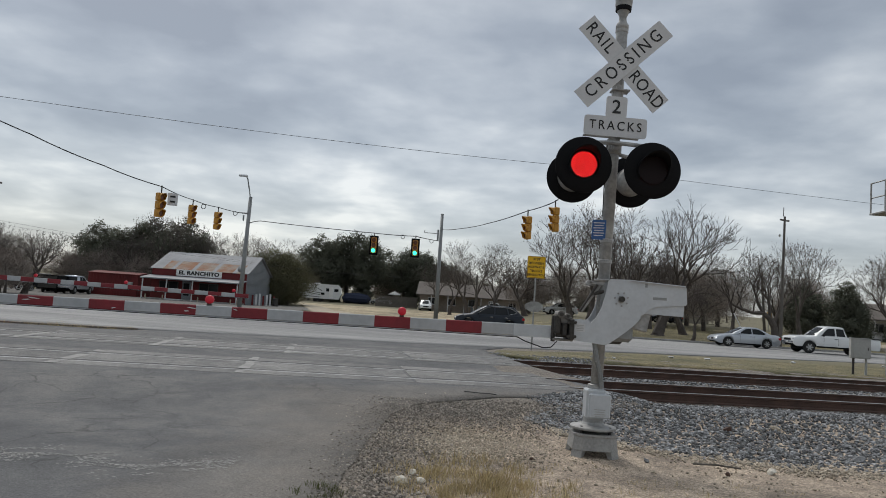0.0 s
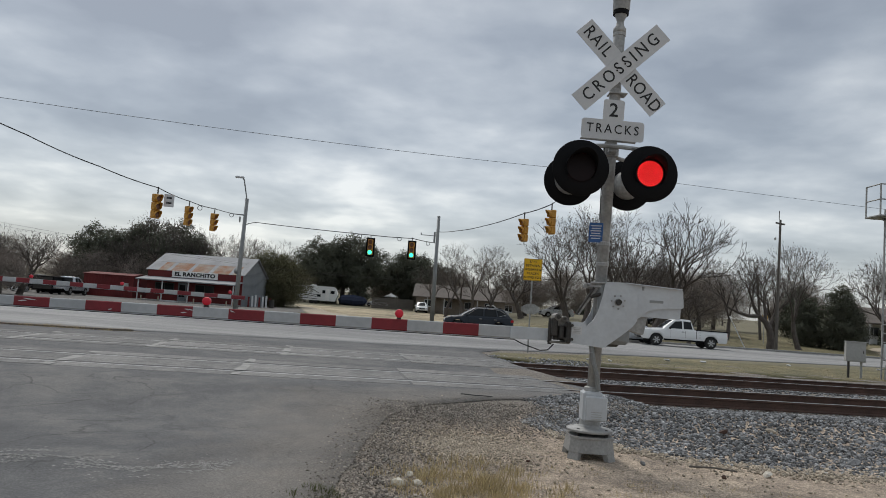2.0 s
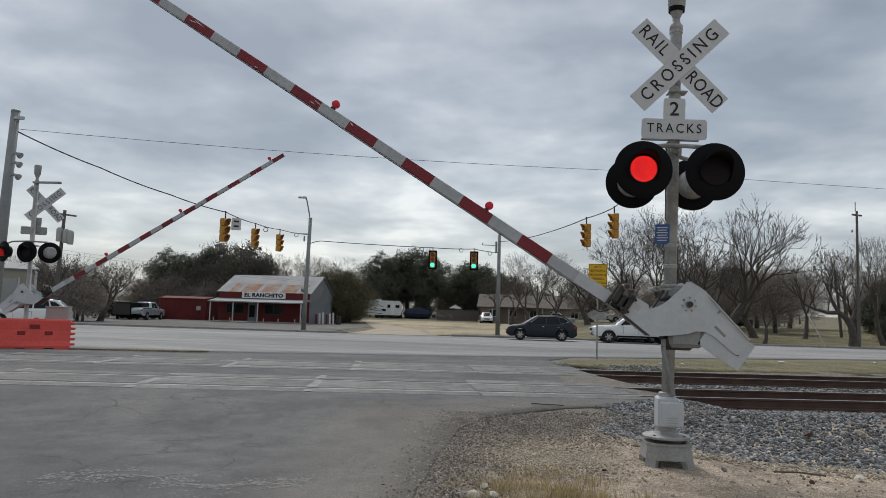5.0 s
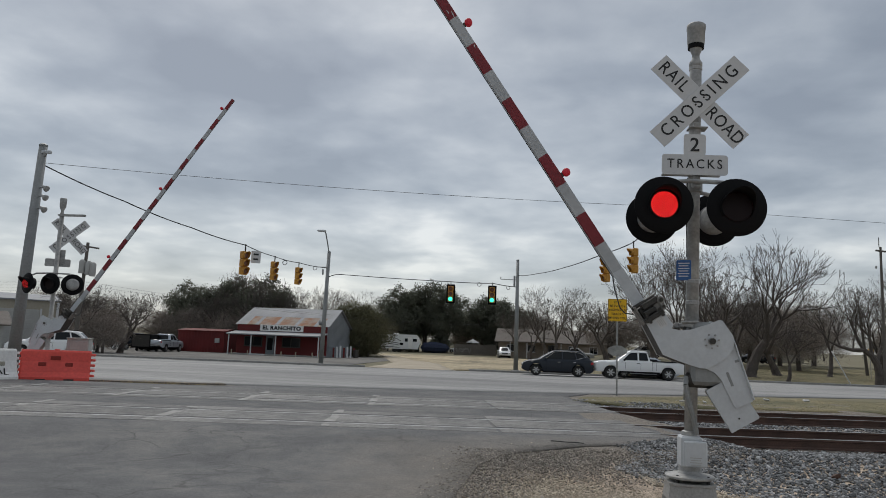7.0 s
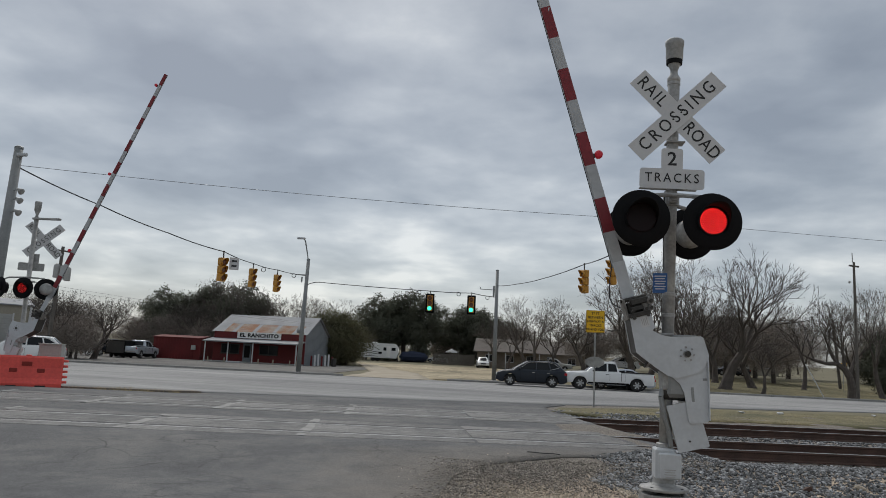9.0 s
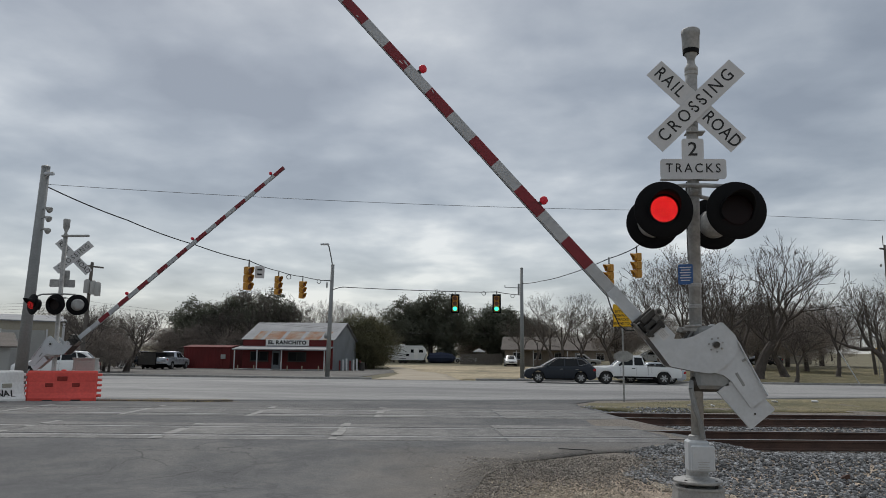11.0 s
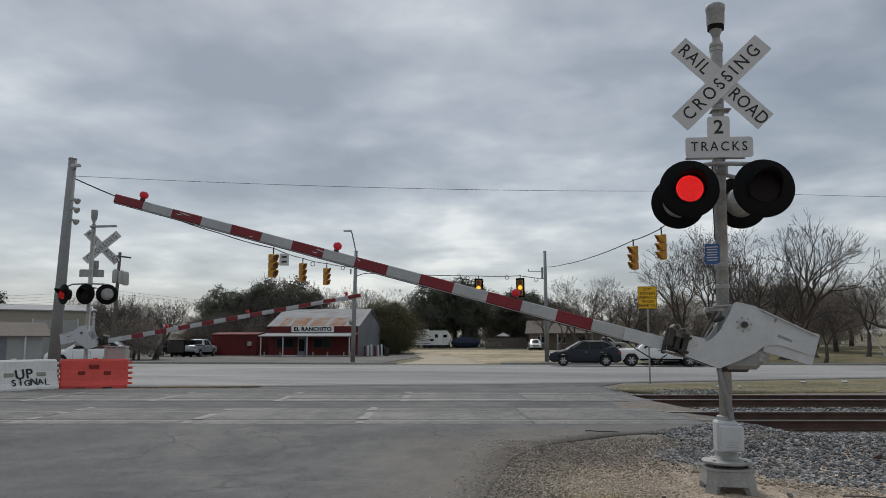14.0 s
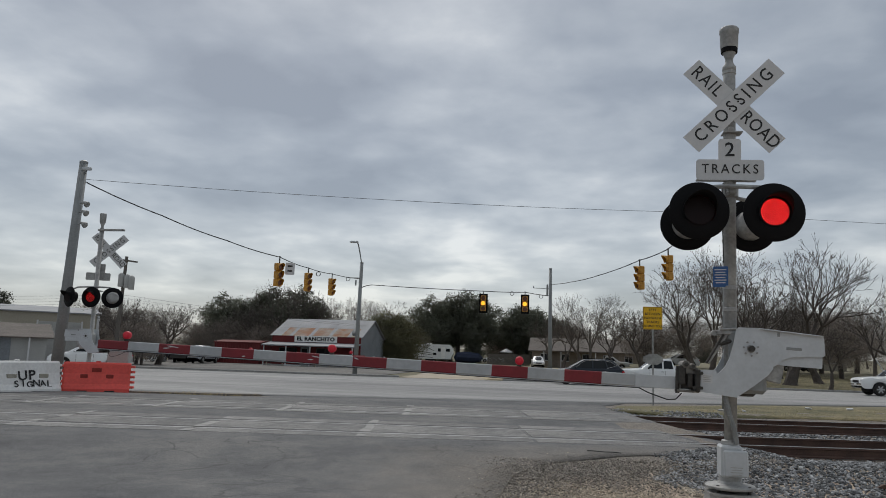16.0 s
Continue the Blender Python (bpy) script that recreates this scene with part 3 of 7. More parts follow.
def build_kerb():
    g = Geo()
    for a, b in zip(hw_far, hw_far[1:]):
        n = max(1, int((Vector(b) - Vector(a)).length / 3))
        for i in range(n):
            p, q = Vector(a).lerp(Vector(b), i / n), Vector(a).lerp(Vector(b), (i + 1) / n)
            if -11 < p.x < -4:
                continue
            d = q - p
            c = (p + q) / 2
            g.box((c.x, c.y + 0.15, 0.07), (d.length - 0.01, 0.16, 0.16), Matrix.Rotation(math.atan2(d.y, d.x), 3, "Z"), bev=0.02)
    tagged(new("kerb", g.mesh("kerb", M["concrete"])), "pale concrete kerb along the far side of the highway", "kerb", kind="structure")


build_kerb()
# verges and yards
sheet("grass_verge", [xy(4.6, 20.9), xy(14, 21.0), xy(40, 21.0), xy(160, 21)], [(2.2, 27.0), (9, 31.6), (60, 44.5), (160, 52)], M["verge"], -0.005, "patchy olive winter grass verge between track and highway", "grass", rows=80, cols=14, wobble=0.35)
sheet("far_lawn", [(-4, 53.2), (12, 54), (60, 60), (160, 72)], [(-4, 78), (12, 82), (60, 90), (160, 110)], M["verge"], -0.004, "thin olive lawn beyond the highway under bare trees", "grass", rows=60, cols=24, wobble=0.4)
sheet("straw_lot", [(-6.5, 53), (2.5, 53.5)], [(-22, 112), (8, 112)], M["straw"], 0.012, "vacant lot of dry straw-coloured grass", "field", rows=20, cols=20, wobble=0.6)
sheet("dirt_drive", [(-10.5, 50), (-12, 70), (-19, 100)], [(-4.6, 51.2), (-7.6, 70), (-17, 100)], M["drive"], 0.02, "pale caliche driveway leading off the highway", "driveway", rows=24, cols=6, wobble=0.5)
sheet("parking_lot", [(-120, 37.5), (-40, 49), (-12.5, 50.2)], [(-130, 84), (-42, 86), (-14, 88)], M["lot"], 0.006, "dark gravel parking lot in front of the red store", "parking lot", rows=50, cols=14, wobble=0.4)
sheet("side_lane", [(36, 58.2), (44, 75), (70, 98)], [(43, 59), (50, 74), (84, 100)], M["drive"], 0.012, "pale side lane joining the highway", "lane", rows=16, cols=4, wobble=0.4)
sheet("dirt_island", [(-40, 18.4), (-16, 22.0), (-10.0, 24.2)], [(-40, 12), (-15, 19.6), (-9.7, 23.9)], M["dirt"], 0.05, "dirt island beside the crossing, edged with weeds", "ground", rows=40, cols=8, wobble=0.15)


# ---- tracks ----
def build_rail(v, u0, u1, name, top):
    """A rail with head, web and foot; its top at height top."""
    g = Geo()
    prof = [(-0.075, -0.17), (0.075, -0.17), (0.075, -0.155), (0.012, -0.135), (0.010, -0.045), (0.036, -0.035), (0.036, -0.004), (-0.036, -0.004), (-0.036, -0.035), (-0.010, -0.045), (-0.012, -0.135), (-0.075, -0.155)]
    n = len(prof)
    vs = []
    for u in (u0, u1):
        for a, h in prof:
            x, y = xy(u, v + a)
            vs.append((x, y, top + h))
    fs = [(i, (i + 1) % n, n + (i + 1) % n, n + i) for i in range(n)]
    fs += [tuple(range(n))[::-1], tuple(range(n, 2 * n))]
    g.add(vs, fs)
    k = len(vs)
    x0, y0 = xy(u0, v - 0.031)
    x1, y1 = xy(u0, v + 0.031)
    x2, y2 = xy(u1, v + 0.031)
    x3, y3 = xy(u1, v - 0.031)
    ob = tagged(new(name, g.mesh(name, [M["rust"], M["railtop"]])), "brown rusted steel rail with a bright worn head", "rail", "rails of the two tracks")
    part("worn_head", Geo().add([(x0, y0, top), (x3, y3, top), (x2, y2, top), (x1, y1, top), (x0, y0, top - 0.004), (x3, y3, top - 0.004), (x2, y2, top - 0.004), (x1, y1, top - 0.004)], [(0, 1, 2, 3), (0, 4, 5, 1), (2, 6, 7, 3)]), M["railtop"], ob, "bright worn running surface")
    return ob


for v in RAILS:
    build_rail(v, -160, 170, "rail", 0.205)


def build_ties():
    g = Geo()
    for vc in (13.35, 17.9):
        for i in range(170):
            u = 6.3 + i * 0.53
            x, y = xy(u, vc)
            g.box((x, y, -0.055), (0.23, 2.6, 0.18), Matrix.Rotation(TA, 3, "Z"), bev=0.01)
    tagged(new("sleeper", g.mesh("sleeper", M["tie"])), "dark creosoted wooden sleepers under the rails", "sleepers", kind="stuff")


build_ties()


def build_crossing():
    """Concrete crossing panels: one between the rails and one outside each, per length of 2.5 m."""
    holder = thing("crossing_deck", pose(0, 0, 0), "worn grey concrete panels set level with the rails", "crossing", kind="structure")
    strips = []
    for a, b in ((12.6, 14.1), (17.15, 18.65)):
        strips += [(a - 0.62, a - 0.085), (a + 0.13, b - 0.13), (b + 0.085, b + 0.72)]
    rng = random.Random(4)
    for k, (v0, v1) in enumerate(strips):
        g = Geo().box((0, 0, 0), (2.77, v1 - v0, 0.12), bev=0.015)
        me = g.mesh("panel", M["panel"])
        for i in range(9):
            u = (4.92 if k > 2 else 4.4) - 1.4 - i * 2.8
            x, y = xy(u, (v0 + v1) / 2)
            ob = new("panel", me)
            ob.parent = holder
            ob.matrix_basis = pose(x, y, 0.150 + rng.uniform(-0.003, 0.003), 0, 0, 9 + rng.uniform(-0.15, 0.15))
    g = Geo()
    for a, b in ((12.6, 14.1), (17.15, 18.65)):
        for v in (a + 0.075, b - 0.075, a - 0.06, b + 0.06):
            x, y = xy(-7, v)
            g.box((x, y, 0.145), (22, 0.06, 0.07), Matrix.Rotation(TA, 3, "Z"))
    part("flangeway_filler", g, M["rubber"], holder, "black rubber strip beside the rail")
    # pale worn paint across the joints
    g = Geo()
    for i in range(4):
        for v0, v1, s in ((12.0, 15.0, -1.2), (16.5, 19.6, -0.68)):
            for j in range(9):
                a = v0 + (v1 - v0) * (j + 0.5) / 9
                if any(abs(a - r) < 0.12 for r in RAILS) or rng.random() < 0.12:
                    continue
                x, y = xy(s - i * 2.8 + rng.uniform(-0.015, 0.015), a)
                g.box((x, y, 0.2135), (rng.uniform(0.13, 0.19), (v1 - v0) / 9 * 0.985, 0.004), Matrix.Rotation(TA, 3, "Z"))
    part("joint_mortar", g, M["concrete"], holder, "pale mortar over the panel joints")


build_crossing()


def stone_mesh(rng, s):
    ico = ((0, 0, 1), (0.89, 0, 0.45), (0.28, 0.85, 0.45), (-0.72, 0.53, 0.45), (-0.72, -0.53, 0.45), (0.28, -0.85, 0.45), (0.72, 0.53, -0.45), (-0.28, 0.85, -0.45), (-0.89, 0, -0.45), (-0.28, -0.85, -0.45), (0.72, -0.53, -0.45), (0, 0, -1))
    tri = ((0, 1, 2), (0, 2, 3), (0, 3, 4), (0, 4, 5), (0, 5, 1), (1, 6, 2), (2, 7, 3), (3, 8, 4), (4, 9, 5), (5, 10, 1), (6, 7, 2), (7, 8, 3), (8, 9, 4), (9, 10, 5), (10, 6, 1), (11, 7, 6), (11, 8, 7), (11, 9, 8), (11, 10, 9), (11, 6, 10))
    k = Vector((rng.uniform(0.7, 1.3), rng.uniform(0.6, 1.1), rng.uniform(0.45, 0.8))) * s
    rot = Euler((rng.uniform(-0.6, 0.6), rng.uniform(-0.6, 0.6), rng.uniform(0, 6.3))).to_matrix()
    return [rot @ Vector((p[0] * k.x * rng.uniform(0.75, 1.2), p[1] * k.y * rng.uniform(0.75, 1.2), p[2] * k.z * rng.uniform(0.75, 1.2))) for p in ico], tri


def scatter_stones(name, spots, mat, label, seed, lift=-0.005):
    rng = random.Random(seed)
    g = Geo()
    for x, y, s in spots(rng):
        vs, tri = stone_mesh(rng, s)
        z = lie(x, y) + lift + bank(x, y)
        g.add([v + Vector((x, y, z)) for v in vs], tri)
    return tagged(new(name, g.mesh(name, mat)), label, "gravel", kind="stuff")


def ballast_edge(u):
    """Where the ballast runs out into the dirt."""
    return 7.15 + 2.6 * math.exp(-max(0.0, u - 2.8) / 1.25) + 0.22 * noise.noise(Vector((u * 1.3, 3, 0)))


def ballast_spots(rng):
    n = 0
    while n < 27000:
        near = rng.random()
        u = 2.8 + 14 * near ** 1.7
        v = rng.uniform(7.0, 12.35)
        x, y = xy(u, v)
        edge = ballast_edge(u)
        left = 3.5 + (11.6 - v) * -0.25 + 0.3 * noise.noise(Vector((v, 9, 0)))
        if v < edge + rng.uniform(-0.25, 0.25) or u < left + 1.2 * smooth01(11.0, 12.0, v) + rng.uniform(-0.2, 0.2):
            continue
        n += 1
        yield x, y, rng.choice((rng.uniform(0.013, 0.026), rng.uniform(0.017, 0.038)))
    for _ in range(5200):
        u = 5.7 + 22 * rng.random() ** 1.4
        v = rng.choice((rng.uniform(14.5, 16.8), rng.uniform(14.7, 16.6), rng.uniform(18.9, 20.6)))
        x, y = xy(u, v)
        yield x, y, rng.uniform(0.02, 0.045)


    for _ in range(900):
        u = 5.0 + 3.2 * rng.random() ** 1.5
        x, y = xy(u, rng.gauss(21.0, 0.35))
        yield x, y, rng.uniform(0.02, 0.05)


def bed_spots(rng):
    for _ in range(4200):
        u = 5.9 + 22 * rng.random() ** 1.4
        v = rng.choice((rng.uniform(12.15, 12.5), rng.uniform(12.7, 14.0), rng.uniform(14.2, 14.6), rng.uniform(16.8, 17.05), rng.uniform(17.25, 18.55)))
        x, y = xy(u, v)
        yield x, y, rng.uniform(0.015, 0.032)


def chip_spots(rng):
    # a pale spill beside the road, a rim along the ballast, and a thin scatter over the dirt
    for _ in range(5200):
        x, y = rng.gauss(0.35, 0.5), rng.gauss(8.35, 0.55)
        yield x, y, rng.choice((rng.uniform(0.006, 0.014), rng.uniform(0.008, 0.02)))
    for _ in range(3600):
        u = 3.0 + 7 * rng.random() ** 1.3
        x, y = xy(u, ballast_edge(u) + rng.gauss(-0.16, 0.18))
        yield x, y, rng.uniform(0.011, 0.026)
    for _ in range(4200):
        y = rng.uniform(5.2, 11.2)
        x = rng.uniform(-0.65, 6.5)
        u, v = uv(x, y)
        k = noise.noise(Vector((x * 0.9, y * 0.9, 2))) * 0.5 + 0.5
        if (u > 2.8 and v > ballast_edge(u)) or rng.random() > 0.1 + 0.9 * k * k:
            continue
        yield x, y, 0.005 + 0.016 * rng.random() ** 2


def grit_spots(rng):
    for _ in range(7500):
        y = rng.uniform(4.3, 10.6)
        x = rng.gauss(-0.42, 0.26)
        yield x, y, 0.004 + 0.014 * rng.random() ** 2
    for _ in range(4200):
        x, y = rng.gauss(0.75, 0.6), rng.gauss(10.1, 0.5)
        if y < 10.5 + 0.55 * x:
            yield x, y, rng.uniform(0.005, 0.016)
    for _ in range(2600):
        f = rng.random()
        yield -0.5 + 3.6 * f + rng.gauss(0, 0.15), 9.9 + 1.35 * f + rng.gauss(0, 0.22), rng.uniform(0.005, 0.018)


scatter_stones("ballast", ballast_spots, M["stone"], "grey crushed-stone ballast along the tracks", 5)
scatter_stones("stained_ballast", bed_spots, M["stained_stone"], "rust-stained crushed stone between the rails", 7)
scatter_stones("road_grit", grit_spots, M["grit"], "grey-brown grit crumbled from the road edge", 8, 0.004)
scatter_stones("limestone_gravel", chip_spots, M["chip"], "pale limestone gravel at the road edge", 6)


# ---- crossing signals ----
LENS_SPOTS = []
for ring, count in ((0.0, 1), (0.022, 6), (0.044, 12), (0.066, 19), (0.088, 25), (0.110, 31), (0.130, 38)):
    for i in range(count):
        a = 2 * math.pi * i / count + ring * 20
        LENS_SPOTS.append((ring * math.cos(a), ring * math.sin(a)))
FLIP_DISCS, TAILS, WEIGHTS = [], [], []


def flasher(parent, x, y, z, front, tilt=0.0, flashing=None):
    """One lamp unit: round background, hood, housing and lens. front: -1 looks to -y, 1 to +y."""
    ax = Vector((math.sin(tilt), front * math.cos(tilt), 0))
    o = Vector((x, y, z))
    body = part("lamp_housing", Geo().lathe([(0.10, -0.20), (0.16, -0.17), (0.175, 0.0), (0.17, 0.015)], o, ax, 28), M["galv"] if front > 0 else M["black"], parent, "round metal lamp housing", smooth=True)
    part("background", Geo().lathe([(0.165, 0.0), (0.300, -0.004), (0.306, 0.004), (0.300, 0.012), (0.165, 0.016)], o, ax, 48), M["black"], body, "black round background disc", smooth=True)
    g = Geo()
    q = ax.to_track_quat("Z", "Y")
    seg = 28
    vs, fs = [], []
    for i in range(seg + 1):
        a = math.radians(-35 + 250 * i / seg)
        for r in (0.168, 0.160):
            # the hood is longest on top
            d = 0.05 + 0.22 * max(0.0, math.sin(a))
            up_v, side_v = Vector((0, 0, 1)), Vector((0, 0, 1)).cross(ax)
            c = o + side_v * (r * math.cos(a)) + up_v * (r * math.sin(a))
            vs += [c + ax * 0.01, c + ax * (0.02 + d)]
    for i in range(seg):
        k = i * 4
        fs += [(k, k + 1, k + 5, k + 4), (k + 2, k + 6, k + 7, k + 3), (k + 1, k + 3, k + 7, k + 5)]
    g.add(vs, fs)
    part("hood", g, M["black"], body, "black sheet-metal hood", smooth=True)
    if flashing is None:
        part("lens", Geo().lathe([(0.15, 0.016), (0.14, 0.022), (0.08, 0.032), (0.01, 0.036)], o, ax, 28), M["dark_lens"], body, "dark red unlit lens", smooth=True)
        return body
    # added disc flips inside the housing to imitate switching: glowing diodes one side, other dark
    drum = part("lamp_drum", Geo().lathe([(0.15, -0.004), (0.152, 0.0), (0.15, 0.004)], (0, 0, 0), (0, -1, 0), 28), M["dark_lens"], body, "added dark red flip plate that imitates lamp switching", m=Matrix.Translation(o + ax * 0.03))
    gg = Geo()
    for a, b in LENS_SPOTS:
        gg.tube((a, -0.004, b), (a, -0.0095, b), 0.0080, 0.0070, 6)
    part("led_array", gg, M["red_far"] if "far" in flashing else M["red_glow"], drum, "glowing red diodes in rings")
    FLIP_DISCS.append((drum, o + ax * 0.03, flashing))
    return body


def crossbuck(parent, z, front, x=0.0):
    """Two crossed blades with their words; front -1 looks to -y."""
    turn = 0 if front < 0 else 180
    for k, (ang, words) in enumerate(((-45, (("RAIL", -0.39), ("ROAD", 0.385))), (45, (("CROSSING", 0.0),)))):
        off = -0.012 * (k + 1)
        m = pose(x, 0, z, 0, 0, turn) @ Matrix.Translation((0, -0.115 + off, 0)) @ pose(0, 0, 0, 0, -ang, 0)
        blade = part("blade", Geo().box((0, 0, 0), (1.26, 0.004, 0.235), bev=0.0015), M["sign"], parent, "white reflective crossbuck blade", m=m)
        for text, at_x in words:
            lettering(text, 0.20, M["letter"], blade, Matrix.Translation((at_x, -0.0035, 0)) @ pose(0, 0, 0, 90, 0, 0), spacing=1.42 if k else (1.2 if text == "RAIL" else 1.06), squeeze=0.86 if k else 0.84, bold=0.004)
        for bx in (-0.06, 0.06):
            part("bolt", Geo().tube((bx, -0.002, 0), (bx, -0.010, 0), 0.011, 0.011, 6), M["grimy"], blade)


def rounded(w, h, r, n=5):
    pts = []
    for cx, cz, a0 in ((w / 2 - r, h / 2 - r, 0), (-w / 2 + r, h / 2 - r, 90), (-w / 2 + r, -h / 2 + r, 180), (w / 2 - r, -h / 2 + r, 270)):
        for i in range(n + 1):
            a = math.radians(a0 + 90 * i / n)
            pts.append((cx + r * math.cos(a), cz + r * math.sin(a)))
    return pts


GATE_PROFILE = [(-0.51, -0.247), (-0.345, -0.240), (-0.322, -0.278), (-0.26, -0.21), (-0.21, -0.11), (-0.165, 0.07), (-0.145, 0.19), (-0.12, 0.212), (0.06, 0.215), (0.12, 0.195), (0.18, 0.13), (0.215, 0.04), (0.222, -0.06), (0.215, -0.19), (0.165, -0.26), (0.05, -0.36), (-0.10, -0.475), (-0.14, -0.503), (-0.51, -0.468)]
TAIL_PROFILE = [(-0.02, 0.17), (0.06, 0.213), (0.27, 0.204), (0.69, 0.177), (0.705, 0.16), (0.718, -0.01), (0.70, -0.03), (0.40, -0.055), (0.31, -0.09), (0.25, -0.15), (0.18, -0.19), (0.0, -0.16), (-0.04, -0.02)]


def gate_arm(parent, side, bolder):
    """The swinging part: two shaped plates, counterweights, bracket, striped arm and its lamps. It swings about its own origin; side -1 reaches to -x."""
    arm = new("gate_arm")
    arm.empty_display_size = 0.2
    arm.parent = parent
    tagged(arm, "counterweighted gate arm with red and white stripes")
    s = -side
    prof = [(p[0] * s, p[1]) for p in GATE_PROFILE]
    tail_prof = [(p[0] * s, p[1]) for p in TAIL_PROFILE]
    near = part("side_plate", Geo().plate(prof, -0.185, -0.170), M["gatepaint"], arm, "weathered white steel side plate")
    part("side_plate", Geo().plate(prof, 0.185, 0.200), M["gatepaint"], arm, "weathered white steel side plate")
    # a dark web follows the plates' lower edge
    web = [(-0.50, -0.462), (-0.14, -0.497), (-0.10, -0.470), (0.05, -0.355), (0.16, -0.258)]
    g = Geo()
    for (xa, za), (xb, zb) in zip(web, web[1:]):
        d = Vector((xb - xa, 0, zb - za))
        g.box(((xa + xb) / 2 * s, 0.007, (za + zb) / 2 + 0.006), (d.length + 0.01, 0.352, 0.010), Matrix.Rotation(-s * math.atan2(d.z, d.x), 3, "Y"))
    part("bottom_web", g, M["grimy"], arm, "dark web between the side plates")
    tail = part("counterweight_arm", Geo().plate(tail_prof, -0.168, -0.155), M["gatepaint"], arm, "hinged white counterweight arm with a slot")
    part("back_plate", Geo().plate(tail_prof, 0.170, 0.183), M["gatepaint"], tail)
    TAILS.append(tail)
    wt = part("hanging_weight", Geo().plate([(s * -0.50, 0.01), (s * -0.49, 0.32), (s * -0.012, 0.325), (0.0, 0.31), (s * -0.012, 0.0)], -0.150, -0.120), M["gatepaint"], arm, "white sliding counterweight plate")
    part("weight_bolt", Geo().tube((s * -0.10, -0.150, 0.14), (s * -0.10, -0.160, 0.14), 0.010, 0.010, 6), M["grimy"], wt)
    part("weight_block", Geo().box((s * -0.27, 0.0, 0.16), (0.42, 0.23, 0.24), bev=0.015), M["grey_box"], wt, "grey cast counterweight block")
    WEIGHTS.append(wt)
    for i in range(7):
        a = 2 * math.pi * i / 7 + 0.3
        part("bolt", Geo().tube((0.072 * math.cos(a), -0.185, 0.072 * math.sin(a)), (0.072 * math.cos(a), -0.195, 0.072 * math.sin(a)), 0.011, 0.010, 6), M["galv"], near, "small bolt beside the pivot")
    part("pivot_hub", Geo().lathe([(0.030, 0.0), (0.030, 0.018), (0.02, 0.024)], (0, -0.185, 0), (0, -1, 0), 16), M["grimy"], near, "dark greasy pivot hub")
    part("hub_ring", Geo().lathe([(0.040, 0.0), (0.040, 0.010), (0.032, 0.012)], (0, -0.185, 0), (0, -1, 0), 16), M["galv"], near)
    part("edge_flange", Geo().box((s * 0.38, -0.178, 0.193), (0.62, 0.05, 0.012), Matrix.Rotation(s * 0.055, 3, "Y"), bev=0.003), M["gatepaint"], tail, "folded top flange")
    g = Geo()
    for sx, sz, sw, sh in ((0.42, 0.03, 0.15, 0.028), (0.27, 0.165, 0.026, 0.042)):
        part("slot", Geo().box((s * sx, -0.170, sz), (sw, 0.005, sh), bev=0.002), M["pole"], tail, "dark slot")
    part("notice", Geo().box((s * -0.43, -0.187, -0.33), (0.11, 0.004, 0.09)), M["sign"], near, "small pale notice plate")
    g = Geo()
    for i in range(4):
        g.box((s * -0.43, -0.1905, -0.305 - 0.018 * i), (0.08 - 0.012 * (i % 2), 0.002, 0.006))
    part("notice_print", g, M["grey_box"], near)
    part("counterweight", Geo().box((s * 0.22, -0.05, -0.20), (0.22, 0.16, 0.24), Matrix.Rotation(s * 0.2, 3, "Y"), bev=0.01), M["galv"], arm, "grey cast counterweight block")
    br = Geo()
    br.box((s * -0.52, 0.0, -0.357), (0.05, 0.42, 0.225), bev=0.008)
    br.box((s * -0.60, 0.0, -0.35), (0.14, 0.17, 0.20), bev=0.01)
    br.box((s * -0.66, -0.08, -0.31), (0.07, 0.10, 0.20), bev=0.01)
    br.box((s * -0.585, -0.13, -0.36), (0.05, 0.06, 0.14), bev=0.008)
    for tx, tz, tr in ((-0.63, -0.20, 0.040), (-0.56, -0.215, 0.030)):
        tb = part("pin_tube", Geo().tube((s * tx, -0.15, tz), (s * tx, 0.13, tz), tr, tr * 0.92, 12), M["worn_steel"], arm, "worn pale pivot tube of the bracket", smooth=False)
        part("tube_nut", Geo().tube((s * tx, -0.15, tz), (s * tx, -0.175, tz), tr * 0.6, tr * 0.6, 6), M["grimy"], tb)
    part("bracket_cheek", Geo().box((s * -0.595, -0.105, -0.26), (0.19, 0.020, 0.07), bev=0.006), M["worn_steel"], arm, "worn pale upper cheek of the bracket")
    part("bracket_foot", Geo().box((s * -0.60, -0.03, -0.475), (0.22, 0.20, 0.022), bev=0.005), M["worn_steel"], arm, "worn pale lower lug of the bracket")
    br.tube((s * -0.70, -0.06, -0.50), (s * -0.70, -0.06, -0.22), 0.022, 0.022, 8)
    for bx, bz in ((-0.56, -0.28), (-0.56, -0.43), (-0.49, -0.28), (-0.49, -0.43)):
        br.tube((s * bx, -0.21, bz), (s * bx, -0.235, bz), 0.018, 0.018, 6)
    part("breakaway_bracket", br, M["grimy"], arm, "dark greasy breakaway bracket")
    za = -0.398 if bolder else -0.357
    ad = Geo().box((s * -0.91, -0.035, za), (0.44, 0.012, 0.135), bev=0.003)
    for bx in (-0.74, -0.82, -1.02):
        for bz in (za + 0.035, za - 0.03):
            ad.tube((s * bx, -0.042, bz), (s * bx, -0.052, bz), 0.010, 0.010, 6)
    part("arm_adapter", ad, M["gatepaint"], arm, "bolted white adapter plate")
    # striped arm, tapering outwards; tip and root stripes are red
    start, stripe = (1.085, 0.393) if bolder else (1.09, 0.370)
